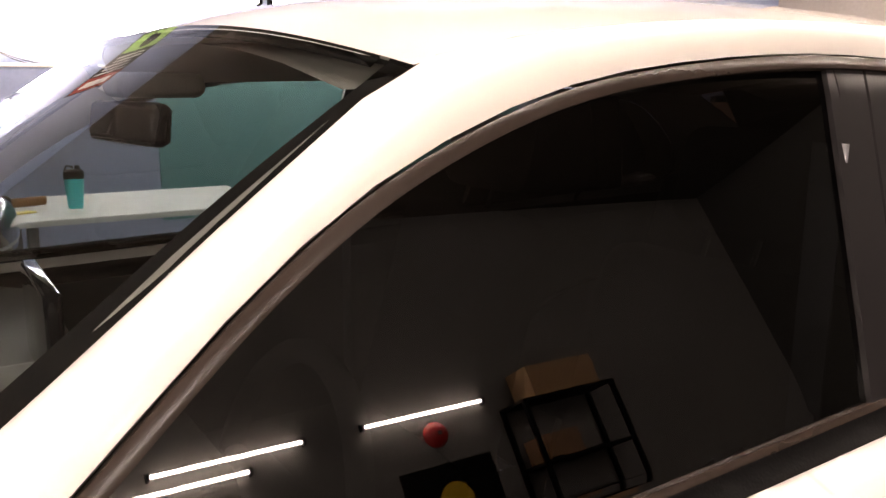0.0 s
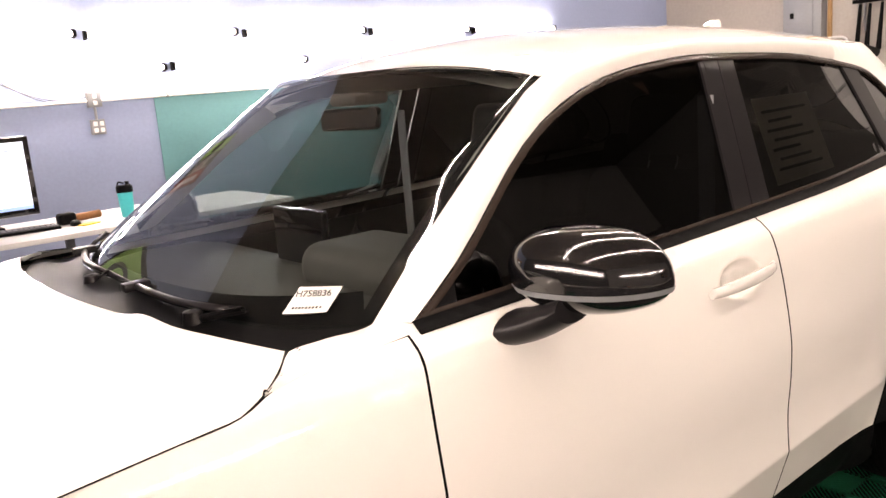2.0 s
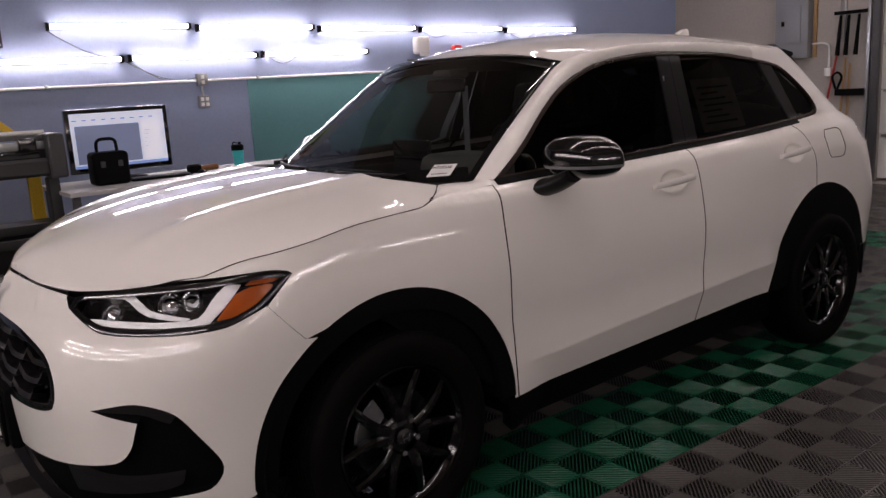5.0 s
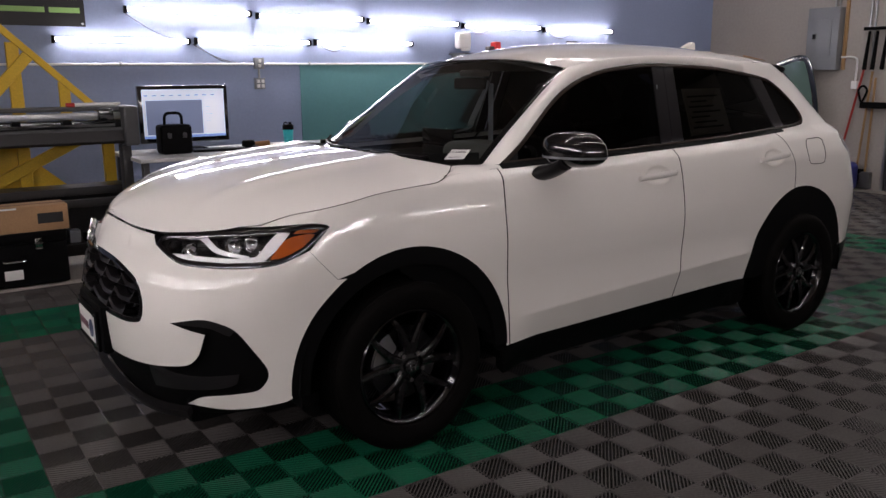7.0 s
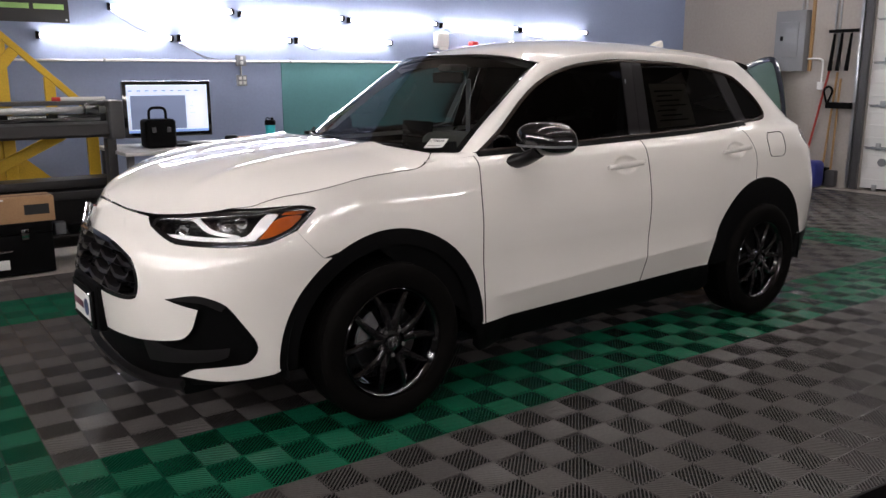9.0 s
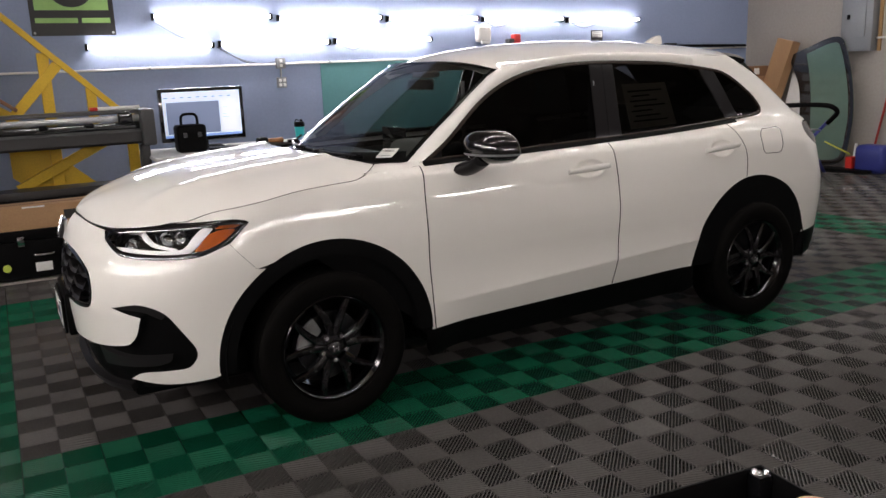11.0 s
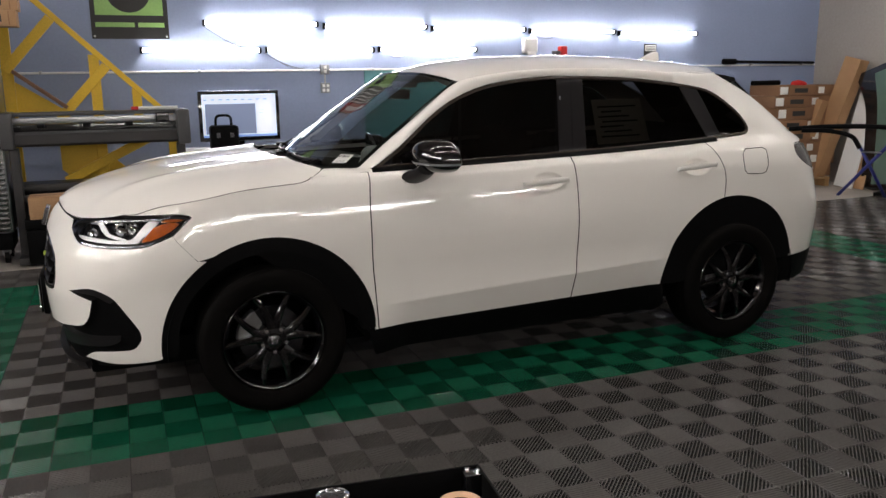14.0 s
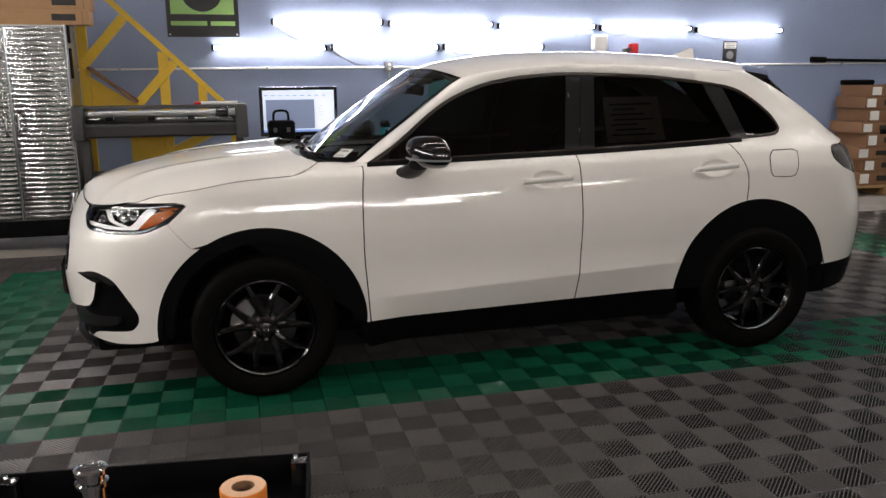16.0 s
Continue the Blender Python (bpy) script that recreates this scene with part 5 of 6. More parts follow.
part("stand_neck", box(-0.04, 0.04, 0.05, 0.08, 0.88, 1.10, 0.006), M_TRIM, monitor)
part("stand_foot", box(-0.16, 0.16, -0.06, 0.14, 0.866, 0.882, 0.006), M_TRIM, monitor)
keyboard = thing("keyboard", "black computer keyboard on the bench", "keyboard", pose(0.72, 3.22, 0.866, 0, 0, -6))
part("base", box(-0.22, 0.22, -0.075, 0.075, 0.0, 0.016, 0.004), M_TRIM, keyboard)
for r in range(5):
    bm = bmesh.new()
    for k in range(14):
        box(-0.205 + k * 0.0295, -0.18 + k * 0.0295, -0.064 + r * 0.027, -0.041 + r * 0.027, 0.0165, 0.023, 0.002, bm)
    part("key_row", bm, M_DARK_METAL, keyboard)
mouse = thing("mouse", "black computer mouse on the bench", "mouse", pose(1.02, 3.16, 0.866))
part("shell", lathe([(0.001, 0.034), (0.018, 0.031), (0.028, 0.020), (0.031, 0.001)], 20, m=Matrix.Diagonal((1, 1.7, 1, 1))), M_TRIM, mouse)
case = thing("tool_case", "black rigid tool case with an arched handle", "case", pose(0.345, 3.19, 0.866))
part("body", soft_box(-0.125, 0.125, -0.09, 0.09, 0.0, 0.235, 0.03), M_TRIM, case)
part("handle", tube(spline([(-0.07, 0, 0.225), (-0.065, 0, 0.30), (-0.04, 0, 0.322), (0.04, 0, 0.322), (0.065, 0, 0.30), (0.07, 0, 0.225)], 0.01), 0.012, 8), M_TRIM, case)
for x in (-0.06, 0.06):
    part("latch", box(x - 0.016, x + 0.016, -0.096, -0.086, 0.13, 0.17, 0.003), M_DARK_METAL, case)
bottle = thing("shaker_bottle", "turquoise shaker bottle with a black flip lid", "bottle", pose(1.337, 3.19, 0.866))
part("cup", lathe([(0.0005, 0.0), (0.034, 0.0), (0.037, 0.01), (0.046, 0.15), (0.046, 0.155)], 28), material("turquoise_plastic", (0.03, 0.48, 0.52), 0.3, 0, 0.05), bottle)
part("lid", lathe([(0.048, 0.150), (0.049, 0.185), (0.040, 0.195), (0.0005, 0.196)], 28), M_TRIM, bottle, "black lid")
part("spout", rod((0.02, 0, 0.19), (0.02, 0, 0.215), 0.013, 12), M_TRIM, bottle)
part("loop", tube(spline([(-0.04, 0, 0.19), (-0.03, 0, 0.215), (0.0, 0, 0.205)], 0.008), 0.005, 6), M_TRIM, bottle)
roller = thing("hand_tool", "brown and black hand tool on the bench", "tool", pose(1.10, 3.30, 0.866, 0, 0, 12))
part("grip", rod((-0.05, 0, 0.03), (0.12, 0.02, 0.03), 0.024, 14), material("brown_grip", (0.24, 0.10, 0.03), 0.6), roller, "brown grip")
part("head", soft_box(-0.15, -0.05, -0.04, 0.04, 0.0, 0.07, 0.02), M_TRIM, roller)
tape_yellow = thing("squeegee", "yellow plastic squeegee on the bench", "squeegee", pose(1.08, 3.12, 0.866, 0, 0, 25))
part("blade", box(-0.06, 0.06, -0.035, 0.035, 0.0, 0.008, 0.003), material("yellow_plastic", (0.75, 0.55, 0.02), 0.4), tape_yellow)

# ---- plotter ----
M_PLOTTER = material("charcoal_plastic", (0.022, 0.021, 0.022), 0.45, 0, 0.1)
M_PLOTTER_END = material("grey_plotter_plastic", (0.05, 0.05, 0.053), 0.45, 0, 0.1)
plotter = thing("vinyl_plotter", "wide grey vinyl cutting plotter on a stand", "plotter")
for x0, x1 in ((-1.46, -1.36), (-0.07, 0.04)):
    part("end_housing", soft_box(x0, x1, 3.03, 3.38, 0.96, 1.262, 0.02), M_PLOTTER_END, plotter, "dark grey end housing")
part("top_cover", box(-1.40, -0.03, 3.16, 3.36, 1.225, 1.256, 0.008), M_PLOTTER_END, plotter, "grey top cover")
part("rail", box(-1.36, -0.07, 3.12, 3.17, 1.165, 1.215, 0.006), M_STEEL, plotter, "brushed aluminium rail")
part("slot", box(-1.36, -0.07, 3.13, 3.30, 1.09, 1.16, 0.004), M_GLOSS_BLACK, plotter, "black feed slot")
part("apron", prism([(3.05, 1.00), (3.10, 1.085), (3.30, 1.085), (3.30, 0.99), (3.08, 0.98)], 0, 1.29, m=Matrix(((0, 1, 0, -1.36), (1, 0, 0, 0), (0, 0, 1, 0), (0, 0, 0, 1))), bevel=0.004), M_PLOTTER, plotter, "dark grey front apron")
part("roller", rod((-1.36, 3.11, 1.085), (-0.07, 3.11, 1.085), 0.016, 14), M_DARK_METAL, plotter)
part("cutter_head", soft_box(-0.24, -0.13, 3.07, 3.15, 1.15, 1.24, 0.012), M_GLOSS_BLACK, plotter, "black cutter head")
for x in (-1.15, -0.80, -0.46):
    part("pinch_roller", box(x - 0.03, x + 0.03, 3.08, 3.13, 1.13, 1.165, 0.006), M_TRIM, plotter)
for x in (-1.38, -0.04):
    part("leg", box(x - 0.035, x + 0.035, 3.14, 3.26, 0.06, 0.96, 0.008), M_PLOTTER, plotter)
    part("foot", box(x - 0.04, x + 0.04, 2.98, 3.44, 0.0, 0.06, 0.01), M_PLOTTER, plotter)
part("cross_bar", box(-1.35, -0.07, 3.17, 3.23, 0.50, 0.56, 0.006), M_PLOTTER, plotter)
ruler = thing("film_roll", "white film roll with a red cap on the plotter", "film roll", pose(-0.24, 3.24, 1.2715))
part("roll", rod((-0.13, 0, 0), (0.20, 0, 0), 0.015, 14), M_PAPER, ruler)
part("cap", rod((-0.19, 0, 0), (-0.13, 0, 0), 0.0155, 14), material("red_plastic", (0.55, 0.03, 0.02), 0.4), ruler, "red cap")

# ---- yellow timber frame ----
rack = thing("timber_rack", "yellow painted timber rack leaning on the wall", "rack")
YR = 3.62
for a, b, w in (((-1.34, 2.40), (-0.13, 1.22), 0.05), ((-1.02, 2.05), (-1.42, 1.60), 0.085), ((-0.60, 1.64), (-1.02, 1.18), 0.085), ((-0.70, 1.74), (-0.70, 0.02), 0.09), ((-0.36, 1.44), (-0.36, 1.10), 0.08), ((-0.07, 1.20), (-0.07, 0.02), 0.09), ((-1.40, 2.40), (-1.40, 0.02), 0.09), ((-0.30, 0.98), (-1.02, 0.62), 0.085)):
    off = 0.012 if abs(a[0] - b[0]) < 0.01 else -0.006 - 0.004 * w / 0.05
    part("beam", beam((a[0], YR + off, a[1]), (b[0], YR + off, b[1]), w, 0.045), M_YELLOW, rack)
part("gusset", prism([(-1.05, 1.00), (-0.78, 0.97), (-0.40, 0.62), (-0.44, 0.48), (-0.80, 0.50), (-1.05, 0.72)], YR + 0.03, YR + 0.05), M_YELLOW, rack, "yellow plywood gusset")
part("gusset", prism([(-1.42, 1.55), (-0.92, 1.22), (-1.42, 1.22)], YR + 0.03, YR + 0.05), M_YELLOW, rack, "yellow plywood gusset")
part("plank", beam((-1.36, YR - 0.05, 1.60), (-0.95, YR - 0.05, 1.28), 0.03, 0.12), material("raw_brown_timber", (0.16, 0.075, 0.035), 0.6, 0, 0.2, 6, 60, bump=0.2), rack, "raw brown plank")

# ---- cabinet with boxes ----
def ribbed_sheet(x0, x1, y, z0, z1, step):
    """A door leaf pressed into level ridges, with its edges turned back."""
    bm = bmesh.new()
    n = int((z1 - z0) / step) * 6
    rows = []
    for i in range(n + 1):
        z = z0 + (z1 - z0) * i / n
        bulge = 0.006 * math.sin(math.pi * (i % 6) / 6) ** 0.7
        rows.append([bm.verts.new((x, y + d, z)) for x, d in ((x0, 0.019), (x0, 0.006), (x0 + 0.02, 0.006), (x0 + 0.024, 0.006 - bulge), (x1 - 0.024, 0.006 - bulge), (x1 - 0.02, 0.006), (x1, 0.006), (x1, 0.019))])
    for a, b in zip(rows, rows[1:]):
        for k in range(7):
            bm.faces.new((a[k], a[k + 1], b[k + 1], b[k]))
    for row in (rows[0], rows[-1]):
        bm.faces.new(row)
    bmesh.ops.recalc_face_normals(bm, faces=bm.faces)
    return bm


cabinet = thing("metal_cabinet", "tall ribbed aluminium two-door cabinet on casters", "cabinet")
CX0, CX1, CY0, CY1 = -2.41, -1.44, 3.07, 3.52
part("body", box(CX0, CX1, CY0 + 0.02, CY1, 0.27, 1.95, 0.006), M_STEEL, cabinet, "plain metal carcass")
mid = (CX0 + CX1) / 2
for x0, x1, hx in ((CX0 + 0.01, mid - 0.004, mid - 0.05), (mid + 0.004, CX1 - 0.01, mid + 0.05)):
    d = part("door", ribbed_sheet(x0, x1, CY0, 0.28, 1.94, 0.0415), M_CABINET, cabinet, "ribbed metal door", smooth=60)
    part("handle", tube(spline([(hx, CY0 - 0.002, 1.02), (hx, CY0 - 0.035, 1.04), (hx, CY0 - 0.035, 1.20), (hx, CY0 - 0.002, 1.22)], 0.02), 0.012, 8), M_CHROME, d, "bright pull handle")
part("plinth", box(CX0 + 0.02, CX1 - 0.02, CY0 + 0.04, CY1 - 0.02, 0.12, 0.27, 0.004), M_TRIM, cabinet)
for x in (CX0 + 0.08, CX1 - 0.08):
    for y in (CY0 + 0.09, CY1 - 0.08):
        part("caster", rod((x - 0.018, y, 0.055), (x + 0.018, y, 0.055), 0.055, 18), M_TRIM, cabinet)
        part("fork", box(x - 0.03, x + 0.03, y - 0.03, y + 0.03, 0.08, 0.125, 0.004), M_STEEL, cabinet)
for z in (1.50, 1.80):
    part("hinge", box(CX1 - 0.004, CX1 + 0.014, CY0 + 0.08, CY0 + 0.16, z, z + 0.26, 0.004), M_TRIM, cabinet)


def carton(x0, x1, y0, y1, z0, z1, label, mat=None, bars=(), turn=0.0, group=""):
    c = thing("cardboard_box", label, "box", pose((x0 + x1) / 2, (y0 + y1) / 2, z0, 0, 0, turn), group)
    w, d, h = (x1 - x0) / 2, (y1 - y0) / 2, z1 - z0
    body = part("carton", box(-w, w, -d, d, 0, h, 0.003), mat or M_CARD, c)
    part("tape", box(-w - 0.001, w + 0.001, -0.025, 0.025, h - 0.002, h + 0.0008), M_CARD_DARK, c, "brown tape")
    for bx, bz, bw, bh, m in bars:
        part("print_mark", box(bx * w - bw / 2, bx * w + bw / 2, -d - 0.0012, -d + 0.001, bz * h - bh / 2, bz * h + bh / 2), m, c, "plain printed mark")
    return c


carton(-2.30, -1.24, 3.09, 3.33, 1.951, 2.075, "long brown cardboard box with black print on the cabinet", bars=((0.62, 0.5, 0.19, 0.055, M_PRINT), (0.9, 0.5, 0.006, 0.11, M_CARD_DARK)), group="long boxes on the cabinet")
carton(-2.32, -1.22, 3.09, 3.33, 2.076, 2.20, "long brown cardboard box with black print on the cabinet", bars=((0.62, 0.5, 0.19, 0.055, M_PRINT), (0.9, 0.5, 0.006, 0.11, M_CARD_DARK)), group="long boxes on the cabinet")
toolbox = thing("tool_box", "black steel tool chest with chrome latches", "tool box")
part("body", box(-1.34, -0.57, 2.95, 3.26, 0.0, 0.30, 0.008), M_TRIM, toolbox)
part("lid", box(-1.345, -0.565, 2.945, 3.265, 0.305, 0.385, 0.01), M_TRIM, toolbox)
for x in (-1.08, -0.76):
    part("latch", box(x - 0.025, x + 0.025, 2.93, 2.946, 0.26, 0.34, 0.004), M_CHROME, toolbox, "chrome latch")
part("handle", tube(spline([(-1.0, 2.945, 0.20), (-1.0, 2.915, 0.19), (-0.86, 2.915, 0.19), (-0.86, 2.945, 0.20)], 0.02), 0.008, 8), M_CHROME, toolbox)
part("label_plate", box(-1.0, -0.88, 2.944, 2.949, 0.05, 0.12, 0.001), M_PAPER, toolbox, "pale label plate")
part("round_mark", rod((-1.20, 2.9495, 0.10), (-1.20, 2.944, 0.10), 0.03, 20), material("lime_mark", (0.45, 0.55, 0.08), 0.5), toolbox, "round lime mark")
carton(-1.30, -0.54, 2.96, 3.22, 0.386, 0.57, "brown cardboard box with black print on the tool chest", bars=((0.68, 0.5, 0.17, 0.075, M_PRINT), (-0.1, 0.95, 0.16, 0.012, M_PAPER)))
bench_low = thing("low_shelf", "dark low shelf cluttered with tools", "shelf")
part("top", box(-1.42, 0.05, 3.28, 3.56, 0.58, 0.64, 0.004), M_PLOTTER, bench_low)
for x in (-1.40, 0.03):
    for y in (3.30, 3.54):
        part("leg", box(x - 0.015, x + 0.015, y - 0.015, y + 0.015, 0.0, 0.579, 0.003), M_PLOTTER, bench_low)
part("shelf", box(-1.42, 0.05, 3.28, 3.56, 0.18, 0.20, 0.003), M_PLOTTER, bench_low)
part("back_panel", box(-1.42, 0.05, 3.561, 3.575, 0.05, 0.58, 0.002), M_PLOTTER, bench_low, "dark back panel")
for k, (x, w, h) in enumerate(((-0.44, 0.08, 0.10), (-0.32, 0.10, 0.07), (-0.18, 0.07, 0.13))):
    t = thing("tool_tin", "small dark tin on the low shelf", "tin", pose(x, 3.38, 0.201), group="tins on the shelf")
    part("body", soft_box(-w / 2, w / 2, -0.05, 0.05, 0, h, 0.008), (M_GREY_METAL, M_TRIM, M_STEEL)[k], t)

# ---- sign, dispenser, alarm, poster, pole ----
sign = thing("wall_sign", "black shop banner with a green emblem and green lettering", "sign", pose(-0.335, WALL_Y - 0.006, 0))
part("banner", box(-0.365, 0.365, -0.003, 0.004, 1.915, 2.75), material("black_vinyl", (0.008, 0.008, 0.009), 0.45), sign)
M_SIGN_GREEN = material("sign_green", (0.30, 0.52, 0.16), 0.5)
part("emblem_field", box(-0.32, 0.32, -0.0055, -0.002, 2.145, 2.70), M_SIGN_GREEN, sign, "green field")
part("emblem_ring", rod((0, -0.008, 2.38), (0, -0.005, 2.38), 0.21, 40), M_PRINT, sign, "black disc")
part("emblem_core", rod((0, -0.010, 2.42), (0, -0.0075, 2.42), 0.13, 36), M_SIGN_GREEN, sign, "green disc")
part("emblem_bar", box(-0.07, 0.07, -0.0115, -0.0095, 2.26, 2.35, 0.0005), M_PRINT, sign)
for x0, x1 in ((-0.325, 0.04), (0.075, 0.325)):
    part("lettering", box(x0, x1, -0.0055, -0.002, 2.03, 2.075), M_SIGN_GREEN, sign, "green lettering as a plain bar")
for x in (-0.34, 0.34):
    part("grommet", rod((x, -0.006, 1.94), (x, -0.002, 1.94), 0.011, 14), M_STEEL, sign)
soap = thing("soap_dispenser", "white wall soap dispenser", "dispenser", pose(4.17, WALL_Y, 0))
part("body", soft_box(-0.095, 0.095, -0.10, -0.001, 1.77, 1.955, 0.03), M_WHITE, soap)
part("push_bar", soft_box(-0.06, 0.06, -0.112, -0.09, 1.745, 1.79, 0.008), M_WHITE, soap)
shelf_wall = thing("wall_shelf", "narrow dark shelf on the blue wall", "shelf", pose(4.35, WALL_Y, 0))
part("board", box(-0.35, 0.45, -0.32, -0.001, 1.70, 1.72, 0.003), M_DARK_METAL, shelf_wall)
for x in (-0.3, 0.4):
    part("bracket", prism([(0.0, 1.70), (-0.28, 1.70), (0.0, 1.52)], 0, 0.02, m=Matrix(((0, 1, 0, x), (1, 0, 0, 0), (0, 0, 1, 0), (0, 0, 0, 1)))), M_STEEL, shelf_wall)
alarm = thing("fire_extinguisher_box", "small red and dark device on a shelf", "device", pose(4.50, WALL_Y - 0.22, 1.721))
part("red_half", soft_box(-0.02, 0.075, -0.05, 0.05, 0.0, 0.13, 0.02), material("red_enamel", (0.55, 0.02, 0.02), 0.35), alarm, "red shell")
part("dark_half", soft_box(-0.10, -0.02, -0.045, 0.045, 0.0, 0.075, 0.012), M_DARK_METAL, alarm)
poster = thing("wall_poster", "small framed black and white poster", "poster", pose(5.955, WALL_Y, 0))
part("backing", box(-0.095, 0.095, -0.012, -0.001, 1.60, 1.89, 0.002), M_PRINT, poster)
part("sheet", box(-0.082, 0.082, -0.0145, -0.011, 1.80, 1.872), M_PAPER, poster, "white top panel")
for k in range(3):
    part("print_bar", box(-0.07, 0.07, -0.016, -0.0142, 1.812 + 0.02 * k, 1.820 + 0.02 * k), M_PRINT, poster)
part("picture", rod((0, -0.0145, 1.72), (0, -0.0115, 1.72), 0.05, 20), M_GREY_METAL, poster, "grey round picture")
pole = thing("wall_pole", "long black pole mounted along the wall", "pole")
part("bar", rod((7.15, WALL_Y - 0.05, 1.662), (8.72, WALL_Y - 0.05, 1.640), 0.018, 12), M_TRIM, pole)
part("head", rod((7.12, WALL_Y - 0.05, 1.6625), (7.32, WALL_Y - 0.05, 1.660), 0.038, 16), M_TRIM, pole)
for x in (7.6, 8.5):
    part("hook", box(x - 0.015, x + 0.015, WALL_Y - 0.07, WALL_Y - 0.001, 1.615, 1.635, 0.003), M_STEEL, pole)

banner = thing("wall_banner", "wide black banner with red and green print on the wall", "banner", pose(1.22, WALL_Y - 0.006, 0))
part("sheet", box(-0.40, 0.40, -0.003, 0.004, 2.48, 2.98), material("black_banner_vinyl", (0.008, 0.008, 0.009), 0.5), banner)
part("red_field", box(-0.38, -0.17, -0.0055, -0.002, 2.50, 2.96), material("red_banner_print", (0.30, 0.03, 0.02), 0.5), banner, "red printed field")
part("green_field", box(0.14, 0.38, -0.0055, -0.002, 2.50, 2.96), M_SIGN_GREEN, banner, "green printed field")
part("round_mark", rod((0.26, -0.008, 2.73), (0.26, -0.005, 2.73), 0.09, 32), M_PRINT, banner, "black disc")
for k in range(5):
    part("lettering", box(-0.15 + 0.055 * k, -0.13 + 0.055 * k, -0.0055, -0.002, 2.53 + 0.02 * (k % 2), 2.93 - 0.03 * (k % 3)), M_PAPER, banner, "white lettering as a plain bar")
part("lettering", box(-0.33, -0.24, -0.0075, -0.005, 2.56, 2.90), M_PAPER, banner, "white lettering as a plain bar")

# ---- along the south wall ----
storage = thing("shelving_unit", "black steel shelving unit with boxes against the wall", "shelving unit")
for x in (4.85, 5.85):
    for y in (BACK_Y + 0.04, BACK_Y + 0.42):
        part("upright", box(x - 0.02, x + 0.02, y - 0.02, y + 0.02, -0.014, 2.05, 0.003), M_TRIM, storage)
for z in (0.25, 0.85, 1.45, 2.02):
    part("shelf", box(4.83, 5.87, BACK_Y + 0.02, BACK_Y + 0.44, z, z + 0.03, 0.003), M_TRIM, storage)
carton(5.0, 5.75, BACK_Y + 0.06, BACK_Y + 0.40, 2.051, 2.34, "brown cardboard box on top of the shelving unit", turn=180)
carton(4.92, 5.30, BACK_Y + 0.08, BACK_Y + 0.40, 1.481, 1.70, "brown cardboard box on the black shelf", M_CARD_DARK, turn=180)
carton(5.36, 5.78, BACK_Y + 0.08, BACK_Y + 0.40, 0.881, 1.12, "brown cardboard box on the black shelf", M_CARD_DARK, turn=180)
bell = thing("alarm_bell", "round red alarm bell on the wall", "bell", pose(4.15, BACK_Y, 1.98))
part("dome", lathe([(0.0005, 0.085), (0.05, 0.078), (0.10, 0.045), (0.115, 0.012), (0.118, 0.0)], 28, m=pose(0, 0, 0, -90, 0, 0)), material("red_bell_enamel", (0.5, 0.02, 0.02), 0.3, coat=0.5), bell)
part("boss", rod((0, 0.08, 0), (0, 0.10, 0), 0.02, 14), M_CHROME, bell, "chrome centre bolt")
board = thing("wall_board", "black board with a round yellow mark on the wall", "board", pose(4.15, BACK_Y + 0.004, 0))
part("panel", box(-0.45, 0.45, 0.0, 0.02, 0.95, 1.72, 0.004), M_TRIM, board)
part("mark", rod((0, 0.02, 1.40), (0, 0.024, 1.40), 0.16, 30), M_YELLOW, board, "round yellow mark")

# ---- boxes and boards in the corner ----
pallet = thing("pallet", "low timber pallet under the boxes", "pallet")
M_PINE = material("raw_pine", (0.36, 0.22, 0.10), 0.7, 0, 0.15, 5, 60, bump=0.2)
for k in range(5):
    part("slat", box(7.15, 8.45, 3.75 + 0.15 * k, 3.86 + 0.15 * k, 0.085, 0.105, 0.003), M_PINE, pallet)
for x in (7.18, 7.78, 8.36):
    part("runner", box(x, x + 0.07, 3.75, 4.46, -0.015, 0.084, 0.003), M_PINE, pallet)
random.seed(4)
zz = 0.106
rows_of_boxes = [(0.17, 0.0), (0.16, 0.05), (0.15, -0.04), (0.17, 0.03), (0.14, -0.05), (0.16, 0.04), (0.15, 0.0), (0.14, 0.06)]
for h, off in rows_of_boxes:
    x0 = 7.48 + off
    carton(x0, x0 + 0.62, 3.85, 4.40, zz, zz + h - 0.004, "brown cardboard box in a stack with white end labels", M_CARD_DARK, ((-0.72, 0.5, 0.13, h * 0.7, M_PAPER), (0.2, 0.5, 0.22, h * 0.4, M_PRINT)), turn=random.uniform(-3, 3), group="boxes stacked in the corner")
    carton(x0 + 0.66, x0 + 1.12, 3.90, 4.42, zz, zz + h - 0.004, "brown cardboard box in a stack with white end labels", M_CARD_DARK, ((-0.6, 0.5, 0.11, h * 0.6, M_PAPER),), turn=random.uniform(-3, 3), group="boxes stacked in the corner")
    zz += h
rag = thing("red_cloth", "crumpled red cloth on the boxes", "cloth", pose(7.95, 3.95, zz - 0.004))
bm = bmesh.new()
bmesh.ops.create_uvsphere(bm, u_segments=20, v_segments=10, radius=0.10)
for v in bm.verts:
    v.co.z = max(v.co.z, -0.03) * 0.5 + 0.015
    v.co += Vector((0.03, 0.03, 0.02)) * noise.noise(v.co * 18)
    v.co.z = max(v.co.z, 0.0)
part("cloth", bm, material("red_cloth", (0.5, 0.02, 0.02), 0.9), rag, smooth=60)
bag = thing("black_film_roll", "black film roll lying on the boxes", "film roll", pose(7.55, 4.1, zz + 0.03))
part("roll", rod((-0.25, 0, 0), (0.25, 0.05, 0), 0.032, 16), M_TRIM, bag)


